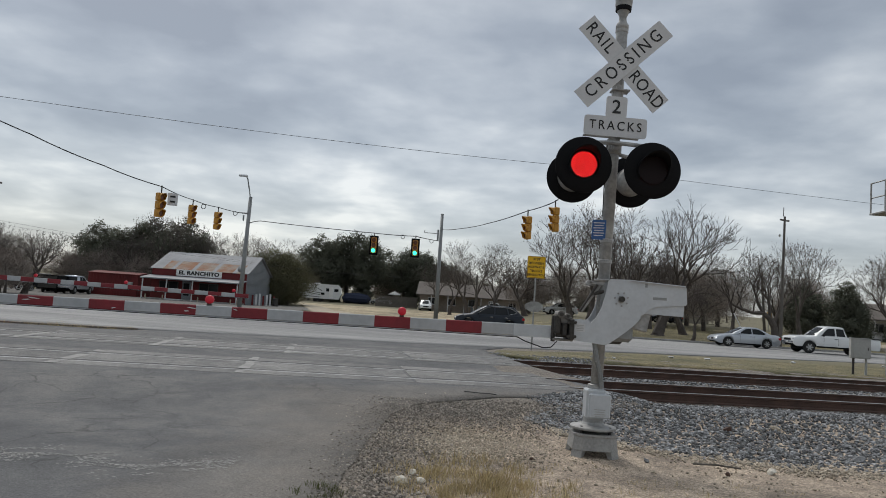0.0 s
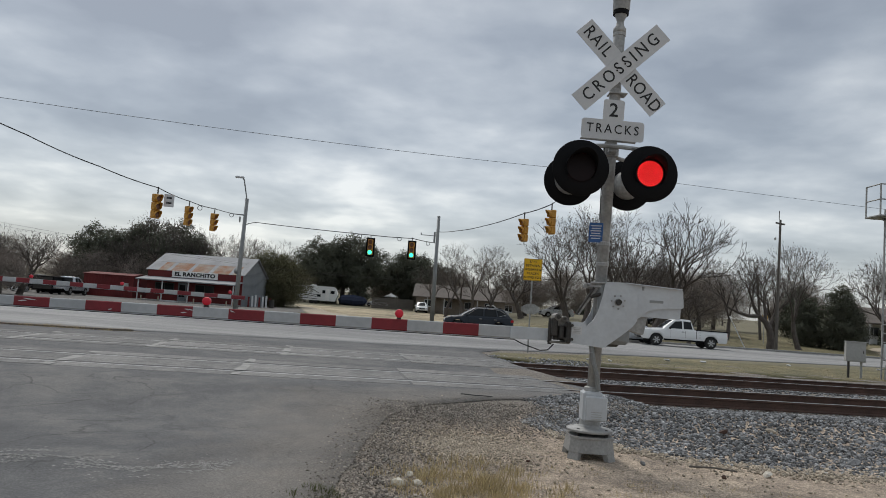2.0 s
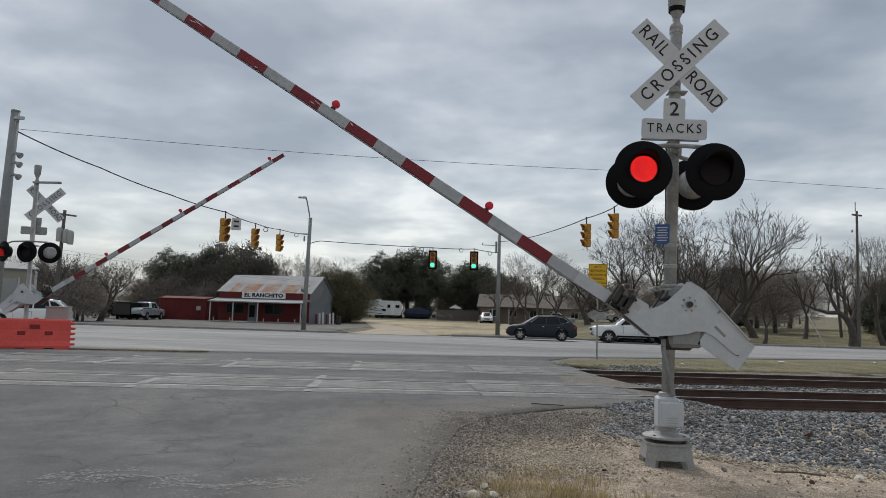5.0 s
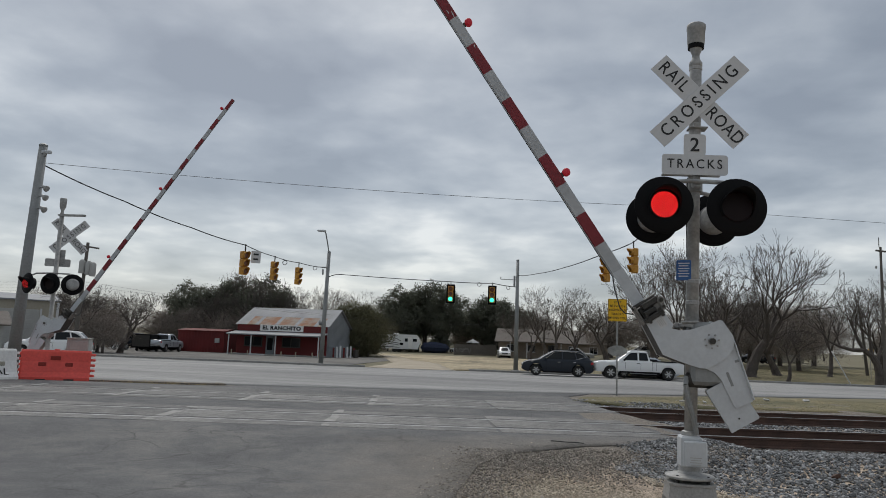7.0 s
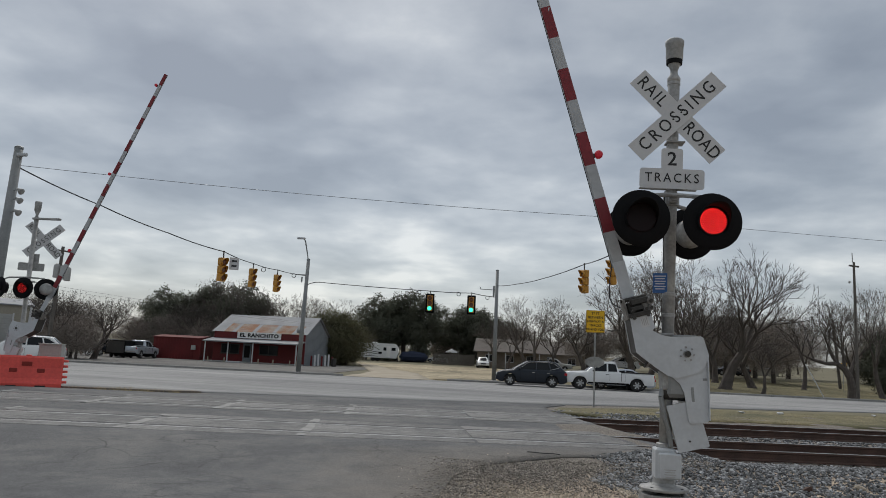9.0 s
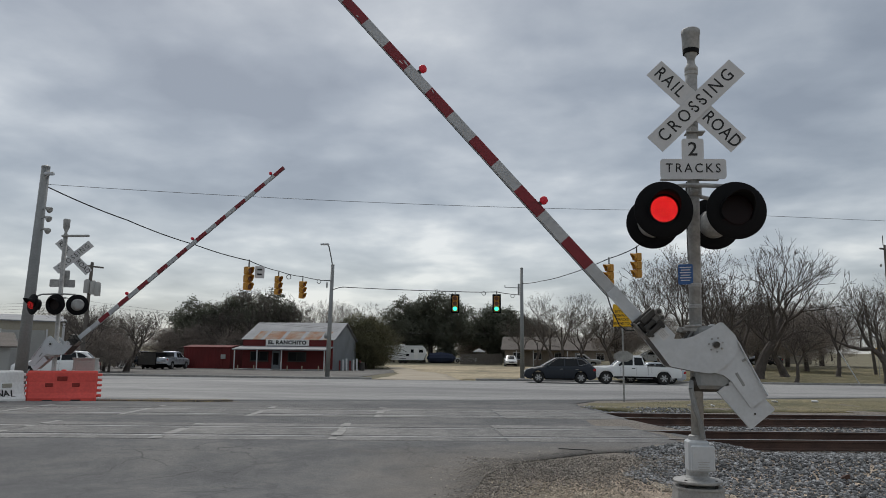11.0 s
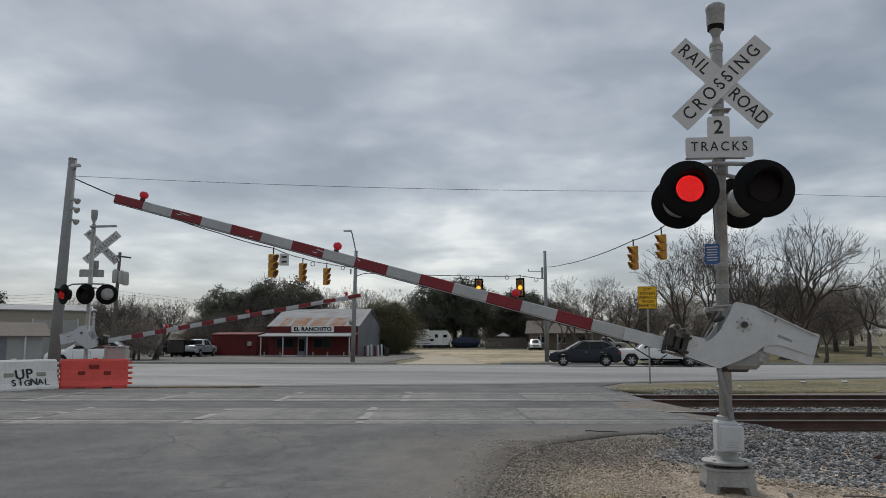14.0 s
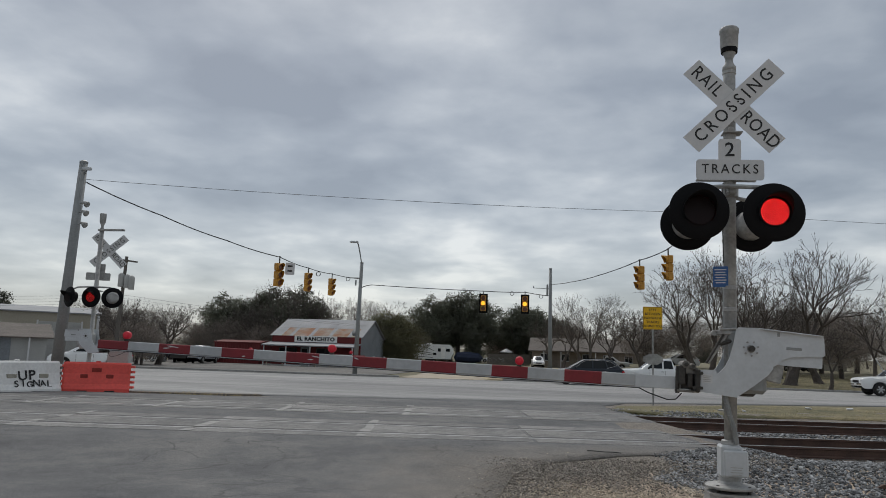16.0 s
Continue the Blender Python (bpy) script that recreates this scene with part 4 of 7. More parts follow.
    n = 16 if bolder else 20
    for i in range(n):
        x0, x1 = start + i * stripe, start + (i + 1) * stripe
        h0, h1 = 0.132 - 0.030 * i / n, 0.132 - 0.030 * (i + 1) / n
        g = Geo()
        vs = []
        for x, h in ((x0, h0), (x1, h1)):
            z = za
            for yy, zz in ((-0.026, -h / 2 + 0.008), (-0.018, -h / 2), (0.018, -h / 2), (0.026, -h / 2 + 0.008), (0.026, h / 2 - 0.008), (0.018, h / 2), (-0.018, h / 2), (-0.026, h / 2 - 0.008)):
                vs.append((-s * x, yy, z + zz))
        fs = [(k, (k + 1) % 8, 8 + (k + 1) % 8, 8 + k) for k in range(8)] + [tuple(range(8))[::-1], tuple(range(8, 16))]
        if s > 0:
            fs = [f[::-1] for f in fs]
        g.add(vs, fs)
        part("stripe", g, M["stripe_red"] if i % 2 else M["stripe_white"], arm, "red reflective stripe" if i % 2 else "grey-white reflective stripe")
    tip = start + n * stripe
    if bolder:
        # scuffs where the tape has worn through
        for k, (i, fx, dz, w, tilt) in enumerate(((n - 3, 0.55, 0.025, 0.16, 6), (n - 3, 0.75, 0.005, 0.10, -4), (n - 7, 0.10, 0.02, 0.12, 8), (n - 7, 0.25, -0.015, 0.07, 0), (n - 9, 0.9, 0.03, 0.06, 20), (n - 5, 0.3, -0.03, 0.05, -10))):
            wx = start + (i + fx) * stripe
            part("scuff", Geo().plate([(-w / 2, -0.002), (-w * 0.1, -0.007), (w / 2, 0.0), (w * 0.2, 0.006), (-w * 0.3, 0.004)], -0.029, -0.0265), M["sign"], arm, "pale scuff in the red tape", m=pose(-s * wx, 0, za + dz, 0, tilt, 0))
    g = Geo().box((-s * (start + tip) / 2, 0.0, za - 0.064), (tip - start, 0.030, 0.010), Matrix.Rotation(s * 0.0025, 3, "Y"), bev=0.003)
    part("bottom_rail", g, M["gatepaint"], arm, "thin pale lower edge of the arm")
    g = Geo().tube((-s * start, -0.012, za - 0.078), (-s * tip, -0.012, za - 0.062), 0.005, 0.005, 5)
    part("lamp_cable", g, M["wire"], arm, "thin black cable along the lower edge")
    for k, frac in enumerate((0.203, 0.541, 0.944)):
        x = start + frac * (tip - start)
        zt = za + 0.062
        lamp = part("arm_lamp", Geo().lathe([(0.026, -0.040), (0.044, -0.028), (0.047, 0.0), (0.044, 0.028), (0.026, 0.040)], (-s * x, 0.0, zt + 0.062), (0, 1, 0), 20), M["red_dim"], arm, "round red lamp on the arm", smooth=True)
        part("lamp_foot", Geo().box((-s * x, 0, zt + 0.004), (0.05, 0.04, 0.030), bev=0.004), M["grimy"], lamp)
    pts = [(-s * (start + 0.12), 0.03, -0.42), (-s * (start - 0.10), 0.04, -0.52), (-s * (start - 0.3), 0.05, -0.58), (s * -0.70, 0.04, -0.57), (s * -0.64, 0.03, -0.50)]
    part("cable", Geo().path(pts, 0.007), M["wire"], arm, "slack black lamp cable")
    x = start + 0.62 * (tip - start)
    pts = [(-s * (x - 0.5 + 0.1 * i), -0.02, -0.415 - 0.02 * math.sin(math.pi * i / 8)) for i in range(9)]
    part("cable", Geo().path(pts, 0.005, 5), M["wire"], arm, "loose lamp cable under the arm")
    return arm


def crossing_signal(m, label, face, arm_side, flash, pivot, lean, bolder):
    """A mast with crossbuck, flashing lamps, base and gate machine. face: which y the crossbuck looks to."""
    sig = thing("crossing_signal", m, label, "railroad signal", "signals at the crossing")
    tilt = Matrix.Rotation(radians(lean), 4, "Y")
    mast = part("mast", Geo().lathe([(0.0645, 0.30), (0.0645, 4.74), (0.055, 4.78)], (0, 0, 0), (0, 0, 1), 20), M["galv"], sig, "grey painted steel mast", m=tilt, smooth=True)
    part("mast_cap", Geo().lathe([(0.072, 4.74), (0.072, 4.79), (0.045, 4.83), (0.040, 4.88), (0.085, 4.99), (0.095, 5.02), (0.098, 5.17), (0.104, 5.18), (0.104, 5.23), (0.09, 5.245)], (0, 0, 0), (0, 0, 1), 20), M["galv"], mast, "bell housing on top of the mast", smooth=True)
    # a black band round the housing stands for the gap's shade
    part("bell_throat", Geo().lathe([(0.088, 4.955), (0.090, 5.012)], (0, 0, 0), (0, 0, 1), 20), M["black"], mast, "black band in place of the shaded bell gap")
    for bz in (2.30, 2.07, 4.70):
        part("band", Geo().lathe([(0.064, bz), (0.072, bz + 0.005), (0.072, bz + 0.04), (0.064, bz + 0.045)], (0, 0, 0), (0, 0, 1), 20), M["galv"], mast)
    # base: pedestal with splayed feet, flange and junction box
    def cut_square(h, c, z):
        return [(h - c, -h, z), (h, -h + c, z), (h, h - c, z), (h - c, h, z), (-h + c, h, z), (-h, h - c, z), (-h, -h + c, z), (-h + c, -h, z)]

    rings = [cut_square(0.245, 0.085, 0.065), cut_square(0.225, 0.08, 0.205), cut_square(0.235, 0.082, 0.21), cut_square(0.235, 0.082, 0.232)]
    ped = Geo().add([p for rg in rings for p in rg], [tuple(range(8))[::-1], tuple(range(24, 32))] + [(k * 8 + i, k * 8 + (i + 1) % 8, k * 8 + 8 + (i + 1) % 8, k * 8 + 8 + i) for k in range(3) for i in range(8)])
    body = part("pedestal", ped, M["concrete"], sig, "grey cast pedestal with cut corners")
    for sx in (-1, 1):
        for sy in (-1, 1):
            part("foot", Geo().add([(sx * x, sy * y, z) for x, y, z in ((0.245, 0.15, 0.066), (0.15, 0.245, 0.066), (0.10, 0.19, 0.066), (0.19, 0.10, 0.066), (0.262, 0.175, -0.03), (0.175, 0.262, -0.03), (0.14, 0.22, -0.03), (0.22, 0.14, -0.03))], [(0, 1, 2, 3), (4, 7, 6, 5), (0, 4, 5, 1), (1, 5, 6, 2), (2, 6, 7, 3), (3, 7, 4, 0)]), M["concrete"], body)
    part("base_flange", Geo().lathe([(0.245, 0.268), (0.25, 0.275), (0.25, 0.292), (0.235, 0.302), (0.13, 0.315), (0.112, 0.34), (0.108, 0.42)], (0, 0, 0), (0, 0, 1), 24), M["galv"], sig, "cast base flange")
    for i in range(4):
        g = Geo()
        a = math.pi / 4 + i * math.pi / 2
        p = Vector((0.215 * math.cos(a), 0.215 * math.sin(a), 0.20))
        g.tube(p, p + Vector((0, 0, 0.11)), 0.016, 0.016, 8)
        g.tube(p + Vector((0, 0, 0.06)), p + Vector((0, 0, 0.085)), 0.030, 0.030, 6)
        part("anchor_bolt", g, M["grimy"], sig, "anchor bolt with nut")
    jb = part("junction_box", Geo().box((0, -0.01, 0.54), (0.215, 0.22, 0.32), bev=0.02), M["gatepaint"], sig, "weathered white junction box")
    part("box_lid", Geo().box((0.03, -0.140, 0.525), (0.235, 0.045, 0.26), bev=0.014), M["gatepaint"], jb, "bolted lid")
    g = Geo()
    for i in range(4):
        g.box((0.03, -0.1640, 0.49 - 0.024 * i), (0.12 - 0.02 * (i % 2), 0.002, 0.008))
    part("lid_print", g, M["grey_box"], jb)
    part("box_collar", Geo().lathe([(0.078, 0.69), (0.082, 0.71), (0.080, 0.74), (0.066, 0.75)], (0, 0, 0), (0, 0, 1), 20), M["galv"], sig)
    # signs
    crossbuck(mast, 4.30, face, 0.015)
    f = 0 if face < 0 else 180
    two = part("number_plate", Geo().plate(rounded(0.235, 0.24, 0.03), -0.004, 0.0), M["sign"], mast, "white plate with the number of tracks", m=pose(0, 0, 3.815, 0, 0, f) @ Matrix.Translation((-0.02, -0.095, 0)))
    lettering("2", 0.215, M["letter"], two, Matrix.Translation((0, -0.0065, -0.005)) @ pose(0, 0, 0, 90, 0, 0))
    tr = part("tracks_plate", Geo().plate(rounded(0.70, 0.225, 0.035), -0.004, 0.0), M["sign"], mast, "white plate lettered in black", m=pose(0, 0, 3.59, 0, 0, f) @ Matrix.Translation((-0.02, -0.105, 0)))
    lettering("TRACKS", 0.145, M["letter"], tr, Matrix.Translation((0, -0.0065, 0.005)) @ pose(0, 0, 0, 90, 0, 0), spacing=1.32, squeeze=0.9, bold=0.004)
    part("sign_bracket", Geo().box((-0.05, -0.04, 3.485), (0.62, 0.04, 0.02), bev=0.004), M["galv"], mast)
    part("sign_bracket", Geo().box((0, -0.05, 4.05), (0.06, 0.09, 0.05), bev=0.006), M["galv"], mast)
    part("sign_bracket", Geo().box((0.02, -0.02, 4.02), (0.20, 0.16, 0.015), bev=0.003), M["galv"], mast)
    # lamp arms: a crosswise pipe to the front and one to the back
    g = Geo()
    g.lathe([(0.075, 3.30), (0.09, 3.31), (0.09, 3.43), (0.075, 3.44)], (0, 0, 0), (0, 0, 1), 16)
    g.box((0.10 * 0, 0.0, 3.37), (0.10, 0.30, 0.10), bev=0.02)
    part("bracket_clamp", g, M["galv"], mast)
    for yy in (-0.22, 0.42):
        g = Geo()
        g.path([(-0.36, yy, 3.30), (-0.30, yy, 3.36), (-0.1, yy * 0.8, 3.39), (0.1, yy * 0.8, 3.39), (0.30, yy, 3.37), (0.36, yy, 3.32)], 0.024, 8)
        part("lamp_bracket", g, M["galv"], mast, "bent pipe bracket for the lamps")
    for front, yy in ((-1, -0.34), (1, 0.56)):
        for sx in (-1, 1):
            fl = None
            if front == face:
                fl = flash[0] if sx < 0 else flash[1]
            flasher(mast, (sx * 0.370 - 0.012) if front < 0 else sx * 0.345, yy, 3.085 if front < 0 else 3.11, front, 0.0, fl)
    # gate machine on the mast
    px, pz = pivot
    mach = part("gate_machine", Geo().box((px - 0.02, 0.0, pz - 0.13), (0.36, 0.30, 0.66), bev=0.04), M["pole"], sig, "grey gate machine cabinet")
    part("machine_clamp", Geo().box((px * 0.4, 0.0, pz + 0.02), (0.16, 0.24, 0.10), bev=0.02), M["grimy"], mach, "bolted mast clamp")
    part("machine_clamp", Geo().box((px * 0.4, 0.0, pz - 0.30), (0.16, 0.22, 0.08), bev=0.02), M["grimy"], mach, "bolted mast clamp")
    part("motor_housing", Geo().lathe([(0.06, -0.15), (0.08, -0.13), (0.08, 0.13), (0.06, 0.15)], (px - 0.09, -0.04, pz - 0.41), (1, 0, 0), 16), M["grimy"], mach, "dark motor housing under the cabinet", smooth=True)
    for k in range(2):
        part("linkage_rod", Geo().tube((-0.03 - 0.03 * k, -0.10 - 0.03 * k, pz + 0.14), (-0.22 - 0.02 * k, -0.11 - 0.03 * k, pz - 0.16), 0.020 - 0.006 * k, 0.018 - 0.006 * k, 8), M["galv"] if k == 0 else M["grimy"], mach, "slanting linkage rod beside the mast")
    part("mast_clamp", Geo().box((-0.02, -0.02, pz + 0.16), (0.26, 0.22, 0.05), bev=0.012).tube((-0.15, -0.13, pz + 0.16), (-0.15, -0.10, pz + 0.16), 0.03, 0.03, 6).tube((-0.10, -0.13, pz + 0.19), (0.06, -0.13, pz + 0.20), 0.016, 0.016, 6), M["galv"], mach, "bolted clamp round the mast")
    part("clamp_rod", Geo().tube((-0.13, -0.10, pz + 0.03), (0.10, -0.12, pz + 0.10), 0.022, 0.022, 8), M["grimy"], mach)
    pts = [(px - 0.24, -0.09, pz - 0.38), (-0.06, -0.12, pz - 0.46), (-0.045, -0.125, pz - 0.56), (-0.02, -0.125, pz - 0.68), (0.02, -0.12, pz - 0.80), (0.04, -0.11, pz - 0.90), (0.05, -0.10, 0.72)]
    part("conduit", Geo().path(pts, 0.026, 8), M["pole"], mach, "bent flexible conduit")
    part("machine_bolt", Geo().tube((px, -0.16, pz), (px, -0.24, pz), 0.03, 0.03, 12), M["grimy"], mach)
    arm = gate_arm(sig, arm_side, bolder)
    return sig, mast, arm


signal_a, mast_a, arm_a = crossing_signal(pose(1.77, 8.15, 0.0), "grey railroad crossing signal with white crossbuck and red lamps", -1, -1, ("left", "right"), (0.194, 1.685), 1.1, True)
plate = part("emergency_plate", Geo().plate(rounded(0.155, 0.22, 0.012), -0.004, 0.0), M["blue_sign"], mast_a, "small blue information plate", m=pose(-0.10, -0.02, 2.44, 0, 0, -25))
g = Geo()
for i in range(6):
    g.box((0, -0.006, 0.075 - 0.028 * i), (0.12 - 0.02 * (i % 2), 0.002, 0.010))
part("plate_print", g, M["sign"], plate)
part("wire", Geo().path([(-0.085, -0.08, 3.45), (-0.10, -0.09, 3.2), (-0.09, -0.085, 2.85), (-0.085, -0.09, 2.58)], 0.006, 5), M["wire"], mast_a, "thin hanging wire")


# the far signal, on the other side of the tracks
def far_signal():
    sig = thing("crossing_signal", pose(-13.72, 20.3, 0.12), "distant grey crossing signal behind water-filled barriers", "railroad signal", "signals at the crossing")
    mast = part("mast", Geo().lathe([(0.10, 0.0), (0.10, 0.02), (0.0645, 0.03), (0.0645, 4.9)], (0, 0, 0), (0, 0, 1), 16), M["galv"], sig, "grey painted steel mast", smooth=True)
    part("mast_cap", Geo().lathe([(0.07, 4.88), (0.04, 4.95), (0.04, 5.0), (0.09, 5.12), (0.10, 5.35), (0.09, 5.38)], (0, 0, 0), (0, 0, 1), 16), M["galv"], mast, "bell housing on top of the mast", smooth=True)
    crossbuck(mast, 4.25, -1)
    for ob in [o for o in mast.children if o.name.startswith("blade")]:
        ob.matrix_basis = pose(0.16, 0.25, 0, 0, 0, 30) @ ob.matrix_basis
    part("tracks_plate", Geo().plate(rounded(0.70, 0.23, 0.035), 0.10, 0.104), M["galv"], mast, "back of the white plate", m=pose(0, 0, 3.45, 0, 0, 20))
    part("number_plate", Geo().plate(rounded(0.235, 0.28, 0.03), 0.10, 0.104), M["galv"], mast, "back of the number plate", m=pose(0.08, 0, 3.70, 0, 0, 20))
    part("top_bracket", Geo().box((0.35, -0.05, 4.86), (0.85, 0.10, 0.06), bev=0.01), M["galv"], mast, "flat metal arm above the crossbuck")
    part("lamp_bracket", Geo().path([(-0.72, -0.12, 3.02), (-0.5, -0.14, 3.10), (0, -0.12, 3.12), (0.55, -0.1, 3.10)], 0.024, 8), M["galv"], mast)
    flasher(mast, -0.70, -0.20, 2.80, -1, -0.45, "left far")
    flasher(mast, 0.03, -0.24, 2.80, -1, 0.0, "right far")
    flasher(mast, 0.60, -0.05, 2.80, 1, -0.7)
    part("gate_machine", Geo().box((-0.1, 0.0, 1.5), (0.36, 0.30, 0.46), bev=0.03), M["grey_box"], sig, "grey gate machine cabinet")
    return sig, gate_arm(sig, 1, False)


signal_b, arm_b = far_signal()


# ---- road furniture ----
def steel_pole(name, base, top, r0, r1, mat, label, category="pole"):
    b = Vector(base)
    p = thing(name, Matrix.Translation(b), label, category)
    part("shaft", Geo().tube((0, 0, 0), Vector(top) - b, r0, r1, 18), mat, p, smooth=True)
    part("foot", Geo().lathe([(r0 * 1.9, 0.0), (r0 * 1.9, 0.04), (r0 * 1.2, 0.07)], (0, 0, 0), (0, 0, 1), 16), M["concrete"], p, "concrete footing")
    part("cap", Geo().lathe([(r1 * 1.05, 0), (r1 * 1.05, 0.05), (r1 * 0.5, 0.09)], Vector(top) - b, (0, 0, 1), 12), mat, p)
    return p


pole_a = steel_pole("strain_pole", (-15.9, 21.85, 0.05), (-15.74, 21.94, 7.55), 0.19, 0.13, M["pole"], "tall grey steel strain pole with cameras near the tracks")
g = Geo().box((0.36, 0.0, 7.28), (0.34, 0.10, 0.11), bev=0.02)
part("camera_unit", g, M["gatepaint"], pole_a, "small white traffic camera")
part("camera_arm", Geo().path([(0.1, 0.1, 7.15), (0.3, 0.05, 7.15), (0.36, 0, 7.22)], 0.02, 6), M["pole"], pole_a)
for z in (6.02, 5.72, 5.33):
    arm = part("lamp_arm", Geo().path([(0.13, 0.05, z), (0.25, 0.0, z + 0.07), (0.42, -0.05, z + 0.09)], 0.018, 6), M["pole"], pole_a)
    part("lamp_head", Geo().lathe([(0.025, -0.22), (0.045, -0.16), (0.10, -0.04), (0.105, 0.0), (0.085, 0.012)], (0.56, -0.06, z + 0.02), (0.85, -0.1, -0.5), 14), M["galv"], arm, "grey bell-shaped lamp head", smooth=True)
pole_b = steel_pole("strain_pole", (-13.95, 51.14, 0.02), (-13.83, 51.16, 8.0), 0.17, 0.12, M["pole"], "grey steel strain pole carrying a street lamp")
part("lamp_mast", Geo().path([(0.12, 0, 7.9), (0.0, -0.1, 8.6), (-0.12, -0.3, 9.3), (-0.2, -0.5, 9.45)], 0.045, 8), M["pole"], pole_b, "bent lamp arm")
part("lamp_head", Geo().box((-0.35, -0.6, 9.43), (0.62, 0.24, 0.14), bev=0.05), M["gatepaint"], pole_b, "cobra-head lamp")
part("cross_bracket", Geo().box((-0.3, 0, 6.9), (0.8, 0.06, 0.06), bev=0.01).box((-0.25, 0, 6.55), (0.1, 0.1, 0.4), bev=0.02), M["pole"], pole_b)
pole_c = steel_pole("strain_pole", (-0.32, 54.0, 0.08), (-0.36, 54.0, 8.1), 0.17, 0.11, M["pole"], "grey steel strain pole at the vacant lot")
part("cross_bracket", Geo().path([(-1.25, 0, 6.62), (-0.1, 0, 6.60)], 0.025, 6).path([(-1.25, 0, 6.62), (-1.25, 0, 6.78)], 0.03, 6).box((-0.25, 0, 6.5), (0.14, 0.12, 0.8), bev=0.03), M["pole"], pole_c)
for v, (bx, by, h, label) in enumerate(((-32.2, 50.7, 8.2, "leaning wooden utility pole with a transformer"), (26.0, 56.3, 10.1, "tall dark wooden utility pole beside the highway"), (4.6, 99, 5.6, "thin wooden pole in front of the brick house"), (-60, 70, 8, "distant wooden utility pole"), (33, 75, 6.5, "broken wooden pole among bare trees"))):
    up = thing("utility_pole", pose(bx, by, lie(bx, by)), label, "utility pole")
    part("shaft", Geo().tube((0, 0, 0), ((0.25, 0.0, 0.0, 0, -0.5)[v], 0, h), 0.15 if v != 1 else 0.125, 0.11 if v != 1 else 0.08, 12), M["wood"], up, "weathered wooden shaft")
    if v in (0, 1, 3):
        part("crossarm", Geo().box((0.2 if v == 0 else 0, 0, h - 0.3), ((1.9, 0.7, 2.0)[min(v, 2)], 0.12, 0.12), Matrix.Rotation(0.12, 3, "Y"), bev=0.01), M["wood"], up)
    if v == 0:
        for k, dx in enumerate((-0.25, 0.25, 0.6)):
            part("transformer", Geo().lathe([(0.20, 0.0), (0.22, 0.04), (0.22, 0.85), (0.18, 0.95), (0.05, 1.05)], (0.35 + dx, -0.2, 5.9 - 0.1 * k), (0, 0, 1), 14), M["grey_box"], up, "grey transformer can", smooth=True)
        part("lamp_arm", Geo().path([(0.1, 0, 4.7), (-0.7, -0.4, 5.4), (-1.2, -0.6, 5.5)], 0.04, 6).box((-1.4, -0.65, 5.5), (0.5, 0.2, 0.14), bev=0.04), M["grey_box"], up, "street lamp arm")
    if v == 1:
        part("pin", Geo().tube((-0.1, 0, h), (-0.1, 0, h + 0.7), 0.03, 0.03, 6), M["wood"], up)
        part("insulator", Geo().lathe([(0.05, 0), (0.09, 0.1), (0.05, 0.2)], (-0.35, 0, h - 1.6), (0, 0, 1), 8), M["grey_box"], up)


def traffic_head(x, y, z, turn, lit=None):
    """A three-section signal; its lenses look to -y before the turn. lit: (section, material) pairs that are keyed."""
    h = thing("traffic_light", pose(x, y, z, 0, 0, turn), "yellow three-section traffic light %s hung from a wire" % ("with a black backplate" if lit else "with deep visors"), "traffic light", "traffic lights of the junction")
    part("hanger", Geo().tube((0, 0, 0.53), (0, 0, 0.85), 0.03, 0.03, 8), M["grimy"], h)
    if lit:
        part("backplate", Geo().plate(rounded(0.58, 1.30, 0.05), 0.045, 0.060), M["black"], h, "black backplate round the sections")
    for k in range(3):
        zc = 0.355 * (1 - k)
        sec = part("section", Geo().box((0, 0.05, zc), (0.36, 0.22, 0.345), bev=0.03), M["yellow"], h, "signal section with a visor")
        vs, fs = [], []
        seg = 16
        for i in range(seg + 1):
            a = math.radians(-50 + 280 * i / seg)
            for r in (0.165, 0.155):
                vs += [(r * math.cos(a), -0.05, zc + r * math.sin(a)), (r * math.cos(a), -0.05 - (0.10 + 0.14 * max(0, math.sin(a))), zc + r * math.sin(a))]
        for i in range(seg):
            q = i * 4
            fs += [(q, q + 1, q + 5, q + 4), (q + 2, q + 6, q + 7, q + 3), (q + 1, q + 3, q + 7, q + 5)]
        part("visor", Geo().add(vs, fs), M["yellow"], sec)
        if lit and k in lit:
            # the same added flipping disc imitates this section switching on and off
            drum = part("lamp_drum", Geo().lathe([(0.148, -0.004), (0.150, 0.0), (0.148, 0.004)], (0, 0, 0), (0, -1, 0), 20), M["unlit"], sec, "dark signal lens", m=Matrix.Translation((0, -0.075, zc)))
            part("lit_lens", Geo().lathe([(0.142, 0.0), (0.13, 0.012), (0.05, 0.022)], (0, -0.004, 0), (0, -1, 0), 20), M[lit[k][0]], drum, "glowing signal lens")
            FLIP_DISCS.append((drum, Vector((0, -0.075, zc)), lit[k][1]))
        else:
            part("lens", Geo().lathe([(0.145, 0.0), (0.13, 0.015), (0.05, 0.024)], (0, -0.061, zc), (0, -1, 0), 20), M["unlit"], sec, "dark signal lens")
    return h


